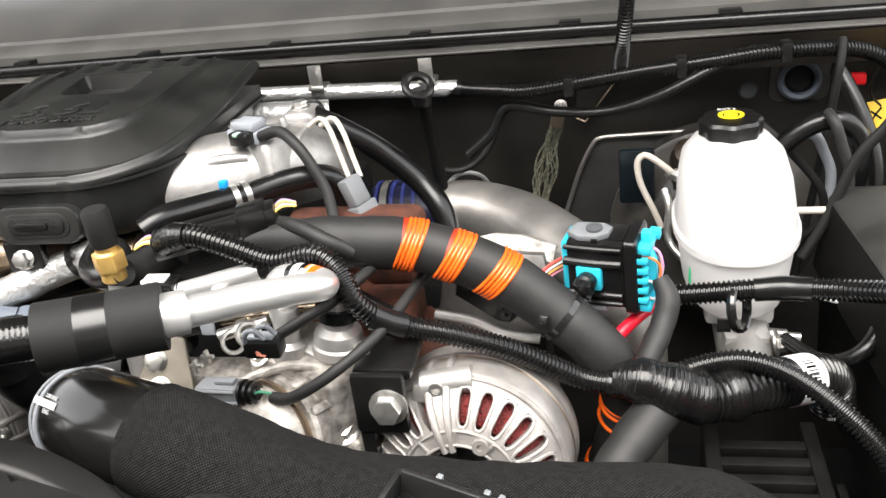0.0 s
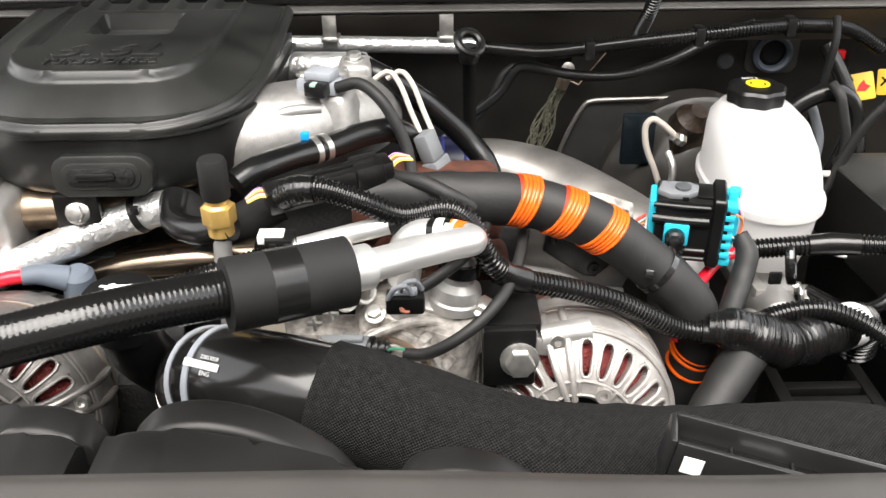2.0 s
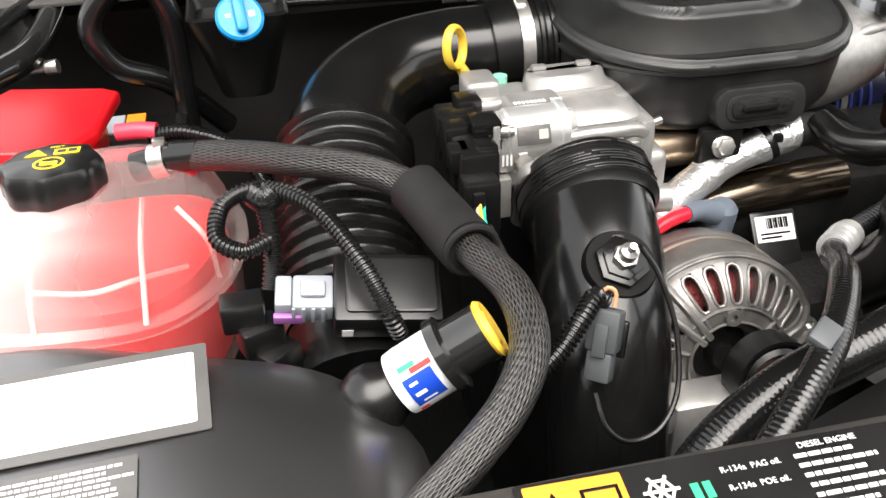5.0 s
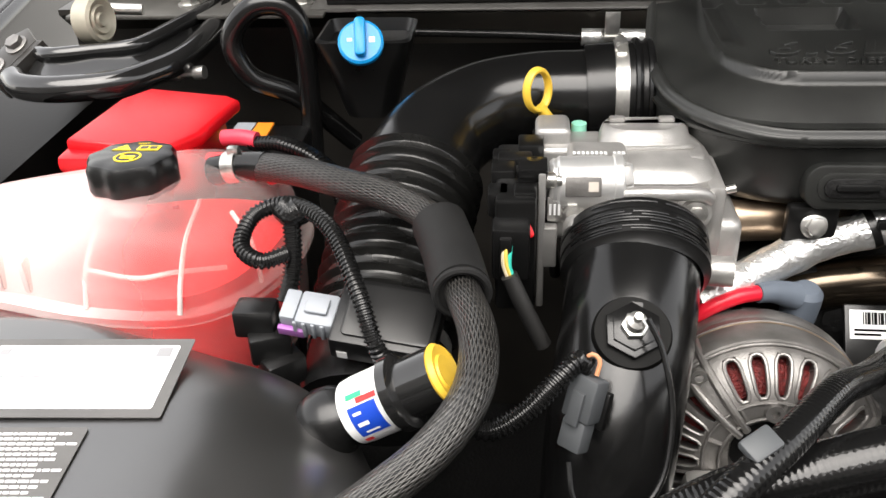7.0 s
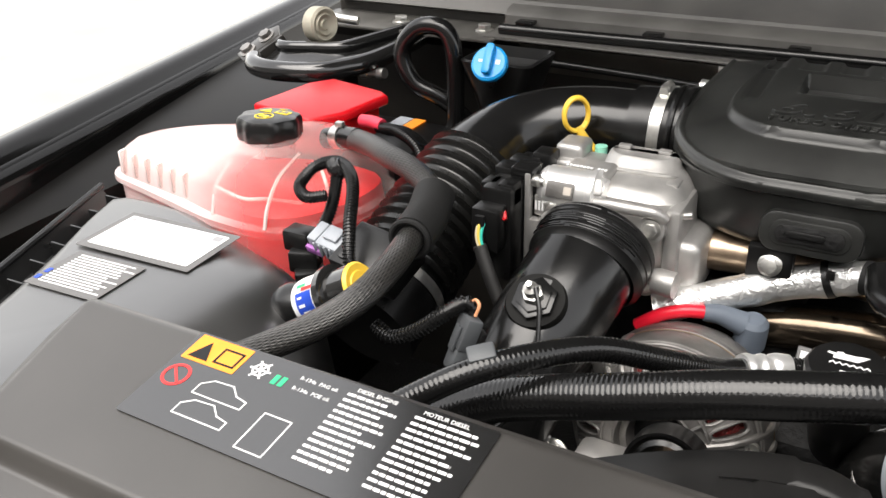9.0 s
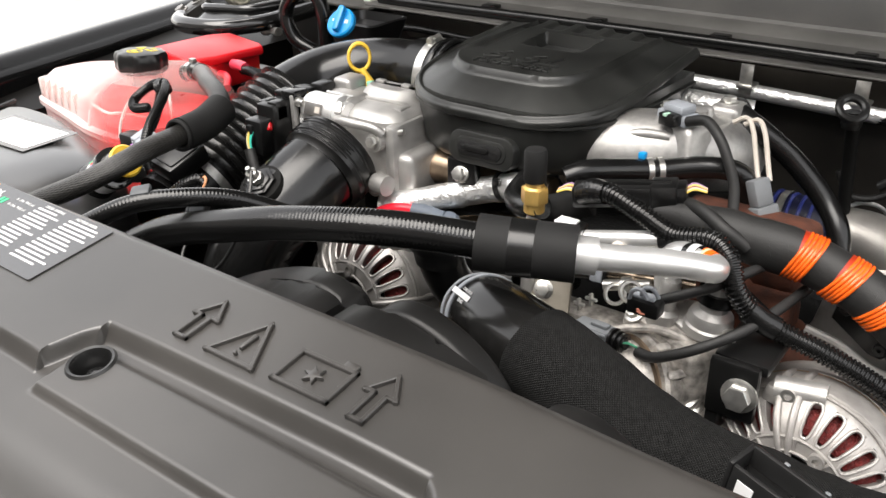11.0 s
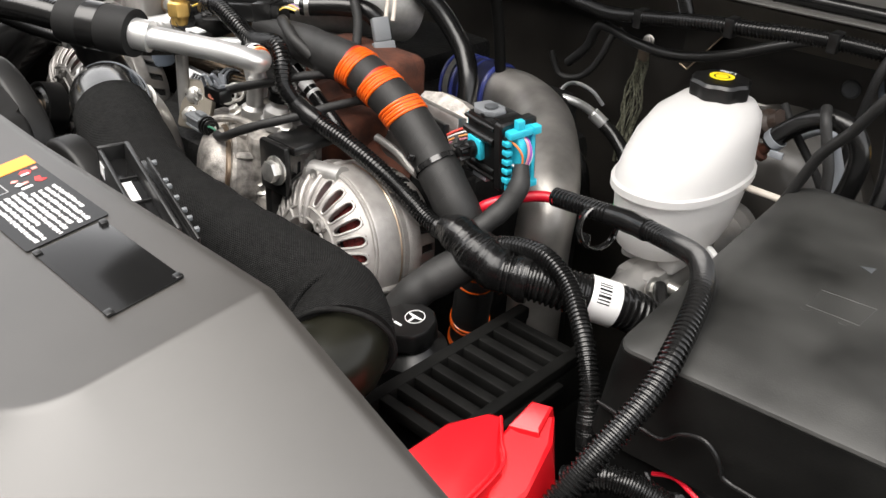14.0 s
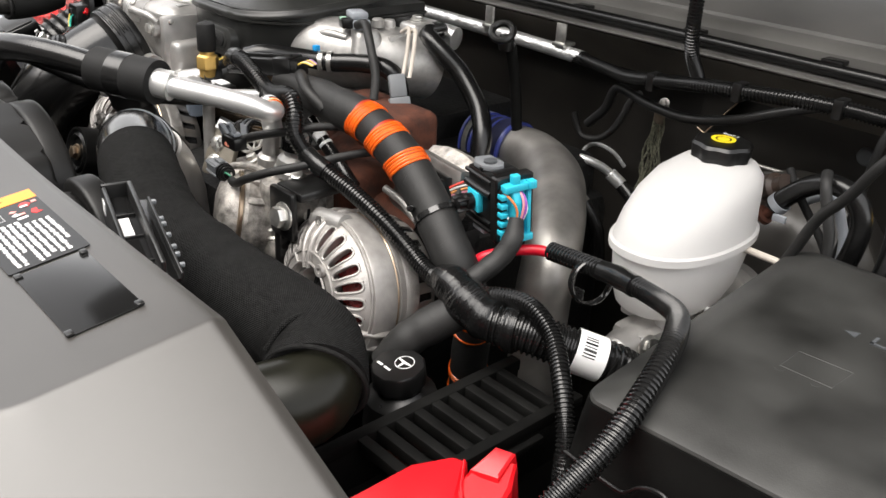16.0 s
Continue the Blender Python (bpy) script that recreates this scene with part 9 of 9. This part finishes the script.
def capped(low, high, z0, z1, soft=0.005):
    """A moulded cap drawn in from a lower to an upper outline, its top edge rounded."""
    mid = [((a[0] + b[0]) / 2, (a[1] + b[1]) / 2) for a, b in zip(low, high)]
    c = np.mean(high, axis=0)
    inner = [tuple(c + (np.array(p) - c) * (1 - soft / np.linalg.norm(np.array(p) - c))) for p in high]
    tops = z1 if isinstance(z1, list) else [z1] * len(high)
    return loft([[(x, y, z0) for x, y in low], [(x, y, (z0 + t) / 2) for (x, y), t in zip(mid, tops)], [(x, y, t - soft * 0.6) for (x, y), t in zip(high, tops)], [(x, y, t) for (x, y), t in zip(inner, tops)]])


part("shell", capped([(0.212, 0.30), (0.218, 0.43), (0.240, 0.466), (0.262, 0.470), (0.312, 0.44), (0.318, 0.30)], [(0.226, 0.31), (0.234, 0.424), (0.252, 0.454), (0.262, 0.458), (0.296, 0.415), (0.302, 0.31)], 1.03, [1.088, 1.098, 1.101, 1.101, 1.094, 1.086]), RED, tcov, sharp=28)
part("rear_lug", capped([(0.262, 0.44), (0.266, 0.482), (0.296, 0.492), (0.318, 0.466), (0.328, 0.42), (0.322, 0.37)], [(0.272, 0.44), (0.274, 0.474), (0.294, 0.482), (0.308, 0.462), (0.318, 0.42), (0.312, 0.375)], 1.03, [1.098, 1.105, 1.106, 1.100, 1.082, 1.076], 0.004), RED, tcov, sharp=24)
part("tab", capped([(0.272, 0.446), (0.272, 0.480), (0.292, 0.487), (0.300, 0.456)], [(0.274, 0.450), (0.274, 0.478), (0.290, 0.484), (0.297, 0.458)], 1.09, [1.104, 1.112, 1.112, 1.106], 0.003), RED, tcov, sharp=24)
part("edge_rib", sweep([(0.262, 0.455, 1.101), (0.279, 0.436, 1.099), (0.296, 0.414, 1.0945), (0.302, 0.34, 1.088)], 0.0014, 8, 0.004), RED, tcov)
sc = thing("power_steering_cap", (0.058, 0.556, 1.02), "black power steering cap with white symbol", "cap")
sm = Matrix.Translation((0.060, 0.556, 1.036)) @ Matrix.Rotation(radians(8), 4, "X")
part("cap", lathe([(0, -0.015), (0.024, -0.015), (0.029, -0.008), (0.029, 0.010), (0.027, 0.013), (0, 0.014)], 36, (10, 0.02)).moved(sm), BLACK, sc)
part("print", lathe([(0.0098, 0.0141), (0.0106, 0.0141), (0.0106, 0.0146), (0.0098, 0.0146)], 28).join(prism([(-0.009, 0.0015), (0.009, 0.0015), (0.009, -0.0002), (0.0014, -0.0016), (0.0010, -0.009), (-0.0010, -0.009), (-0.0014, -0.0016), (-0.009, -0.0002)], 0.0141, 0.0146, 0)).moved(sm @ Matrix.Translation((0.004, 0.006, 0))), WHITEPRINT, sc, smooth=False)
part("print", box(-0.018, -0.010, -0.014, -0.011, 0.0141, 0.0146, 0).join(box(-0.007, 0.003, -0.014, -0.0115, 0.0141, 0.0146, 0)).moved(sm), WHITEPRINT, sc, smooth=False)
part("bottle", lathe([(0, -0.10), (0.04, -0.10), (0.045, -0.06), (0.038, -0.025), (0.025, -0.015), (0, -0.015)], 32).moved(sm), BLACK, sc)
hose("corner_conduit", [(0.30, 0.50, 1.03), (0.335, 0.515, 1.045), (0.375, 0.53, 1.035), (0.41, 0.54, 1.01)], 0.0125, CONDUIT, "corrugated conduit in the corner under the fuse box", "conduit", 16, ribs=(0.0046, 0.0018))
for k in range(2):
    hose("corner_wire", [(0.355, 0.555 - 0.01 * k, 1.045), (0.375, 0.552 - 0.008 * k, 1.058 - 0.004 * k), (0.40, 0.548 - 0.008 * k, 1.055 - 0.006 * k)], 0.0022, REDWIRE, "thin red wire in the corner", "wire", 8, group="corner wires")
cg = thing("cable_loop", (0.367, 0.56, 1.03), "black cable loop round red wires in the corner", "cable")
part("loop", ring((0.366, 0.562, 1.046), (0.15, -0.45, 0.88), 0.023, 0.0034, 32), RUBBER, cg)
part("stem", sweep([(0.386, 0.553, 1.041), (0.400, 0.545, 1.02), (0.405, 0.54, 0.98)], 0.0034, 10, 0.005), RUBBER, cg)
hose("right_lead", [(0.205, 0.80, 1.05), (0.235, 0.76, 1.05), (0.262, 0.74, 1.07), (0.285, 0.76, 1.09), (0.295, 0.82, 1.10)], 0.008, RUBBER, "black lead beside the master cylinder", "wire", 12)
hose("right_lead", [(0.240, 0.915, 1.085), (0.262, 0.925, 1.12), (0.278, 0.93, 1.159), (0.295, 0.93, 1.201), (0.319, 0.93, 1.233), (0.342, 0.93, 1.273), (0.36, 0.95, 1.30)], 0.0062, TAPE, "black lead rising past the reservoir", "wire", 12)

# ---- moulded symbols and stickers on the cover panel ----
def on_cover(x, y, turn=0.0, lift=0.0):
    e = 0.004
    nrm = Vector((-(cover_z(x + e, y) - cover_z(x - e, y)) / (2 * e), -(cover_z(x, y + e) - cover_z(x, y - e)) / (2 * e), 1)).normalized()
    m = along((x, y, cover_z(x, y) + lift), nrm, (0, -1, 0))
    return Matrix.Translation(m.translation) @ Vector((0, 0, 1)).rotation_difference(nrm).to_matrix().to_4x4() @ Matrix.Rotation(radians(turn), 4, "Z")


ARROW = [(-0.0055, -0.022), (0.0055, -0.022), (0.0055, 0.004), (0.013, 0.004), (0.0, 0.024), (-0.013, 0.004), (-0.0055, 0.004)]
for x in (-0.464, -0.290):
    part("moulded_arrow", outline_mark(ARROW, 0.0034, tall=0.0036).moved(on_cover(x, 0.221)), PANEL, shroud)
part("moulded_warning", outline_mark([(-0.024, -0.020), (0.024, -0.020), (0.0, 0.024)], 0.0036, tall=0.0036).join(prism([(-0.0012, -0.008), (0.0012, -0.008), (0.002, 0.009), (-0.002, 0.009)], 0, 0.0034, 0.0008)).join(prism(rounded(-0.0016, 0.0016, -0.0145, -0.0115, 0.0012), 0, 0.0034, 0.0008)).moved(on_cover(-0.411, 0.219)), PANEL, shroud)
bt_ = outline_mark([(-0.025, -0.018), (0.025, -0.018), (0.025, 0.014), (-0.025, 0.014)], 0.0036, tall=0.0036).join(prism(rounded(0.012, 0.024, 0.014, 0.021, 0.002), 0, 0.0034, 0.0008))
star = [((0.009 if k % 2 == 0 else 0.004) * math.cos(math.pi * k / 6), (0.009 if k % 2 == 0 else 0.004) * math.sin(math.pi * k / 6) - 0.002) for k in range(12)]
part("moulded_battery", bt_.join(prism(star, 0, 0.0034, 0.0008)).moved(on_cover(-0.343, 0.219)), PANEL, shroud)

s1 = on_cover(0.004, 0.227, -1.0, 0.0008)
lab = part("sticker", prism(rounded(-0.064, 0.064, -0.029, 0.029, 0.002), 0, 0.0006, 0).moved(s1), BLACKLABEL, shroud, "black warning sticker with white text and amber head", smooth=False)
part("print", prism([(-0.064, -0.029), (-0.046, -0.029), (-0.046, 0.029), (-0.064, 0.029)], 0.0006, 0.0009, 0).moved(s1), AMBER, lab, smooth=False)
part("print", prism([(-0.060, -0.005), (-0.050, -0.005), (-0.055, 0.005)], 0.0009, 0.0012, 0).moved(s1), BLACKLABEL, lab, smooth=False)
PINK = surf("pink_print", (0.75, 0.30, 0.27), 0.5, var=0.1)
part("print", prism([(-0.042, 0.015), (-0.039, 0.012), (-0.034, 0.014), (-0.033, 0.018), (-0.037, 0.021), (-0.041, 0.019)], 0.0006, 0.0009, 0).join(prism([(-0.026, 0.018), (-0.020, 0.016), (-0.016, 0.019), (-0.017, 0.024), (-0.020, 0.021), (-0.025, 0.022)], 0.0006, 0.0009, 0)).moved(s1), REDPRINT, lab, smooth=False)
part("print", prism([(-0.033, 0.004), (-0.030, 0.002), (-0.028, 0.005), (-0.030, 0.008)], 0.0007, 0.0010, 0).join(box(-0.024, -0.021, 0.004, 0.012, 0.0007, 0.0010, 0)).join(box(-0.041, -0.037, 0.022, 0.026, 0.0007, 0.0010, 0)).moved(s1), PINK, lab, smooth=False)
part("print", prism([(-0.026, 0.006), (-0.023, 0.002), (-0.020, 0.004), (-0.021, 0.008)], 0.0009, 0.0012, 0).join(box(-0.036, -0.0335, 0.012, 0.018, 0.0009, 0.0012, 0)).join(box(-0.017, -0.014, 0.004, 0.012, 0.0006, 0.0009, 0)).moved(s1), WHITEPRINT, lab, smooth=False)
part("print", outline_mark([(-0.042, -0.024), (-0.024, -0.024), (-0.020, -0.018), (-0.020, -0.004), (-0.042, -0.004)], 0.0009).join(outline_mark([(-0.038, -0.020), (-0.026, -0.020), (-0.026, -0.010), (-0.038, -0.010)], 0.0008)).moved(s1 @ Matrix.Translation((0, 0, 0.0006)) @ Matrix.Diagonal((1, 1, 0.15, 1))), GREYPRINT, lab, smooth=False)
bars = Geo()
random.seed(11)
for k in range(9):
    y = 0.022 - 0.0052 * k
    x, end = (-0.004 if k < 4 else -0.012), random.choice((0.060, 0.058, 0.054, 0.040))
    while x < end:
        for c in range(random.randint(2, 6)):
            s = random.uniform(0.0008, 0.0015)
            low, high = random.choice((0.0012, 0.0012, 0.0017)), random.choice((0.0011, 0.0013, 0.0018))
            bars.join(box(x, x + s, y - low, y + high, 0.0006, 0.0009, 0), s1)
            x += s + 0.00035
            if x > end:
                break
        x += 0.0012
part("print", bars, WHITEPRINT, lab, smooth=False)
s2 = on_cover(0.121, 0.223, -1.0, 0.0006)
part("blank_plate", prism(rounded(-0.049, 0.049, -0.025, 0.025, 0.001), 0, 0.0007, 0.0002).moved(s2), BLACKLABEL, shroud, "blank satin black plate")
for x in (-0.046, 0.046):
    for y in (-0.023, 0.023):
        part("plate_tab", box(x - 0.003, x + 0.003, y - 0.0025, y + 0.0025, 0, 0.0022, 0.0006).moved(s2), BLACK, shroud)

s3 = on_cover(-0.762, 0.228, -1.0, 0.0008)
lab = part("sticker", prism(rounded(-0.128, 0.118, -0.043, 0.044, 0.002), 0, 0.0006, 0).moved(s3), GLOSSLABEL, shroud, "long black service sticker with white text", smooth=False)
part("print", prism(rounded(-0.124, -0.076, 0.016, 0.042, 0.001), 0.0006, 0.0009, 0).moved(s3), AMBER, lab, smooth=False)
part("print", prism([(-0.120, 0.019), (-0.102, 0.019), (-0.111, 0.037)], 0.0009, 0.0012, 0).join(outline_mark([(-0.097, 0.021), (-0.080, 0.021), (-0.080, 0.035), (-0.097, 0.035)], 0.0018).moved(Matrix.Translation((0, 0, 0.0009)) @ Matrix.Diagonal((1, 1, 0.15, 1)))).moved(s3), BLACKLABEL, lab, smooth=False)
part("print", lathe([(0.0085, 0.0006), (0.011, 0.0006), (0.011, 0.0009), (0.0085, 0.0009)], 28).join(box(-0.009, 0.009, -0.001, 0.001, 0.0006, 0.0009, 0), Matrix.Rotation(radians(-45), 4, "Z")).moved(s3 @ Matrix.Translation((-0.113, 0.0, 0))), REDPRINT, lab, smooth=False)
flake = Geo()
for k in range(3):
    flake.join(box(-0.009, 0.009, -0.0008, 0.0008, 0.0006, 0.0009, 0), Matrix.Rotation(radians(60 * k), 4, "Z"))
for k in range(6):
    flake.join(box(-0.003, 0.003, -0.0007, 0.0007, 0.0006, 0.0009, 0), Matrix.Rotation(radians(60 * k + 30), 4, "Z") @ Matrix.Translation((0.0055, 0, 0)) @ Matrix.Rotation(radians(90), 4, "Z"))
part("print", flake.moved(s3 @ Matrix.Translation((-0.060, 0.028, 0))), WHITEPRINT, lab, smooth=False)
part("print", letters("R-134a  PAG oil.", 0.0046, 0.0003).moved(s3 @ Matrix.Translation((-0.013, 0.033, 0.0007))).join(letters("R-134a  POE oil.", 0.0046, 0.0003).moved(s3 @ Matrix.Translation((-0.013, 0.023, 0.0007)))), WHITEPRINT, lab, smooth=False)
part("print", box(-0.046, -0.042, 0.020, 0.029, 0.0006, 0.0009, 0).join(box(-0.040, -0.036, 0.020, 0.029, 0.0006, 0.0009, 0)).moved(s3), GREENPRINT, lab, smooth=False)
txt = letters("DIESEL ENGINE", 0.0046, 0.0003).moved(s3 @ Matrix.Translation((0.030, 0.039, 0.0007))).join(letters("MOTEUR DIESEL", 0.0046, 0.0003).moved(s3 @ Matrix.Translation((0.082, 0.039, 0.0007))))
random.seed(21)
for x0, x1 in ((0.010, 0.054), (0.062, 0.112)):
    for k in range(12):
        y, x = 0.0335 - 0.0055 * k, x0
        end = random.uniform(x1 - 0.016, x1)
        while x < end:
            s = random.uniform(0.003, 0.008)
            txt.join(box(x, min(end, x + s), y - 0.0011, y + 0.0011, 0.0006, 0.0009, 0), s3)
            x += s + 0.001
part("print", txt, WHITEPRINT, lab, smooth=False)
lines = Geo()
for dy in (0.0, -0.02):
    lines.join(outline_mark([(-0.090, 0.0 + dy), (-0.082, 0.006 + dy), (-0.066, 0.007 + dy), (-0.058, 0.0 + dy), (-0.048, -0.002 + dy), (-0.048, -0.009 + dy), (-0.090, -0.009 + dy)], 0.001).moved(s3 @ Matrix.Translation((0, 0, 0.0006)) @ Matrix.Diagonal((1, 1, 0.12, 1))))
lines.join(outline_mark([(-0.030, -0.004), (-0.008, -0.004), (-0.008, -0.036), (-0.030, -0.036)], 0.001).moved(s3 @ Matrix.Translation((0, 0, 0.0006)) @ Matrix.Diagonal((1, 1, 0.12, 1))))
part("print", lines, WHITEPRINT, lab, smooth=False)

# ---- small things behind the turbo pipe and on the firewall ----
hose("white_wire", [(-0.235, 1.170, 1.05), (-0.220, 1.177, 1.072), (-0.203, 1.176, 1.092), (-0.182, 1.177, 1.098), (-0.166, 1.195, 1.085), (-0.156, 1.214, 1.061)], 0.0032, WHITE, "thin white wire arching behind the turbo pipe", "wire", 10, 0.004)
cool = thing("cooler_line", (-0.08, 1.1, 1.0), "crimped steel cooler line running into black hose", "hose")
part("steel_end", sweep([(-0.170, 1.066, 1.106, 0.0065), (-0.130, 1.070, 1.112, 0.0065), (-0.112, 1.092, 1.100, 0.0065), (-0.100, 1.112, 1.083, 0.0065)], sides=14, step=0.004), BRIGHT, cool)
part("ferrule", sweep([(-0.104, 1.106, 1.088), (-0.086, 1.118, 1.070)], 0.0098, 18, 0.004), BRIGHT, cool)
part("hose", sweep([(-0.088, 1.117, 1.072), (-0.064, 1.116, 1.056), (-0.040, 1.108, 1.036), (-0.02, 1.10, 0.99)], 0.0105, 16, 0.006), RUBBER, cool)
cool = thing("cooler_line", (-0.12, 1.05, 0.98), "crimped steel cooler line running into black hose", "hose")
part("steel_end", sweep([(-0.150, 1.020, 1.098, 0.0065), (-0.125, 1.032, 1.082, 0.0065), (-0.108, 1.045, 1.062, 0.0065)], sides=14, step=0.004), BRIGHT, cool)
part("ferrule", sweep([(-0.116, 1.039, 1.072), (-0.102, 1.050, 1.052)], 0.0105, 18, 0.004), STEEL, cool)
part("hose", sweep([(-0.104, 1.049, 1.055), (-0.080, 1.055, 1.02), (-0.068, 1.055, 0.96)], 0.0112, 16, 0.006), RUBBER, cool)
hose("drooping_wire", [(-0.105, 1.155, 1.205), (-0.122, 1.160, 1.190), (-0.135, 1.160, 1.161), (-0.148, 1.160, 1.138), (-0.167, 1.160, 1.119), (-0.190, 1.160, 1.110), (-0.213, 1.160, 1.113), (-0.230, 1.160, 1.144)], 0.0052, TAPE, "taped wire drooping along the firewall", "wire", 12, wobble=0.1)
gr = thing("firewall_grommet", (0.28, 1.222, 1.17), "grey rubber grommet in a pressed firewall recess", "grommet")
gm2 = along((0.281, 1.224, 1.198), (0, -1, 0.0)) @ Matrix.Diagonal((0.8, 0.8, 1.0, 1))
part("plate", prism(rounded(-0.048, 0.05, -0.040, 0.036, 0.020), -0.002, 0.003, 0.002).moved(gm2), BAYPAINT, gr)
part("ring", lathe([(0.036, 0.002), (0.036, 0.010), (0.031, 0.013), (0.026, 0.010), (0.024, 0.004)], 36).moved(gm2), SLATE, gr)
part("centre", lathe([(0, 0.006), (0.017, 0.007), (0.025, 0.003)], 30).moved(gm2), DARK, gr)
solo("firewall_plug", lathe([(0, 0.004), (0.010, 0.004), (0.0125, 0.002), (0.013, 0.0), (0, 0)], 24).moved(along((0.215, 1.225, 1.185), (0, -1, 0))), DARKGREY, "round plug in the firewall", "plug")
hose("hanging_lead", [(0.300, 1.075, 1.290), (0.294, 1.052, 1.262), (0.286, 1.050, 1.194), (0.276, 1.050, 1.113), (0.262, 1.045, 1.02), (0.25, 1.03, 0.96)], 0.0050, MATT, "matt black lead hanging in front of the firewall", "wire", 12, 0.008)
hose("heater_tube", [(0.205, 1.035, 1.205), (0.227, 1.02, 1.186), (0.268, 1.02, 1.137), (0.282, 1.02, 1.105), (0.276, 1.02, 1.075), (0.25, 1.02, 1.05)], 0.0050, MATT, "grey bent heater tube beside the reservoir", "pipe", 14)
solo("red_clip", box(0.322, 0.340, 1.112, 1.122, 1.220, 1.234, 0.002), RED, "small red retaining clip by the firewall", "clip")
hose("reservoir_guard_tube", [(0.104, 1.052, 1.138), (0.095, 1.05, 1.147), (0.082, 1.05, 1.158), (0.070, 1.05, 1.164), (0.062, 1.05, 1.155), (0.063, 1.05, 1.135), (0.069, 1.05, 1.115), (0.081, 1.05, 1.088), (0.091, 1.05, 1.062)], 0.0042, TAN, "pale bent tube before the blued plate", "pipe", 12, 0.004)

vh = thing("vacuum_hose", (0.26, 1.0, 1.1), "black vacuum hose loop with white spring clamp on a rusty nipple", "hose")
part("hose", sweep([(0.212, 1.0, 1.168), (0.222, 1.0, 1.183), (0.246, 1.0, 1.205), (0.272, 1.0, 1.216), (0.298, 1.0, 1.210), (0.313, 1.0, 1.186), (0.312, 1.0, 1.150), (0.300, 1.0, 1.10)], 0.0118, 18, 0.005), RUBBER, vh)
part("nipple", lathe([(0, 0), (0.007, 0), (0.012, 0.004), (0.012, 0.009), (0.007, 0.011), (0.006, 0.022), (0, 0.022)], 18).moved(along((0.197, 0.998, 1.150), (0.70, 0.0, 0.72))), RUST, vh, "rusty steel nipple")
part("clamp", band((0.2165, 1.0, 1.1745), (0.6, 0.0, 0.8), 0.0122, 0.009), PALE, vh, "pale spring clamp")
part("clamp_ear", box(0.219, 0.235, 0.984, 0.989, 1.158, 1.166, 0.001), PALE, vh)
part("valve", lathe([(0, -0.012), (0.014, -0.012), (0.018, -0.006), (0.018, 0.006), (0.013, 0.010), (0.013, 0.022), (0, 0.022)], 24).moved(along((0.196, 1.02, 1.182), (0.75, -0.2, 0.5))), surf("brown_grimy_plastic", (0.035, 0.022, 0.016), 0.5, var=0.4, vscale=60, bump=0.4), vh, "grimy brown valve body")
hose("breather_tube", [(0.236, 1.03, 1.178), (0.254, 1.03, 1.190), (0.269, 1.03, 1.187), (0.280, 1.03, 1.165), (0.289, 1.03, 1.140), (0.29, 1.03, 1.10)], 0.0062, PALE, "pale breather tube inside the hose loop", "pipe", 14)
hose("guide_rod", [(0.165, 0.93, 1.137), (0.22, 0.93, 1.137), (0.30, 0.93, 1.136)], 0.0042, TAN, "pale plastic rod behind the brake reservoir", "rod", 12)
hose("taped_lead", [(0.270, 0.985, 1.232), (0.277, 0.972, 1.222), (0.286, 0.970, 1.195), (0.295, 0.970, 1.165), (0.298, 0.97, 1.12)], 0.0062, TAPE, "taped lead hanging over the hose loop", "wire", 12)
bpl = thing("firewall_bracket", (0.0, 1.19, 1.16), "black bracket plate with worn bronze edges on the firewall", "bracket")
part("plate", prism([(-0.021, 1.169), (-0.008, 1.163), (0.039, 1.224), (0.030, 1.250), (-0.017, 1.250)], 0, 0.003, 0.0008).moved(Matrix(((1, 0, 0, 0), (0, 0, -1, 1.195), (0, 1, 0, 0), (0, 0, 0, 1)))), FIREW, bpl)
part("worn_edge", sweep([(-0.021, 1.1905, 1.169), (-0.014, 1.1905, 1.166), (-0.008, 1.1905, 1.163)], 0.0011, 6, 0.004), BRONZE, bpl)
part("worn_edge", sweep([(-0.008, 1.1905, 1.163), (0.015, 1.1905, 1.193), (0.039, 1.1905, 1.224)], 0.0011, 6, 0.006), BRONZE, bpl)
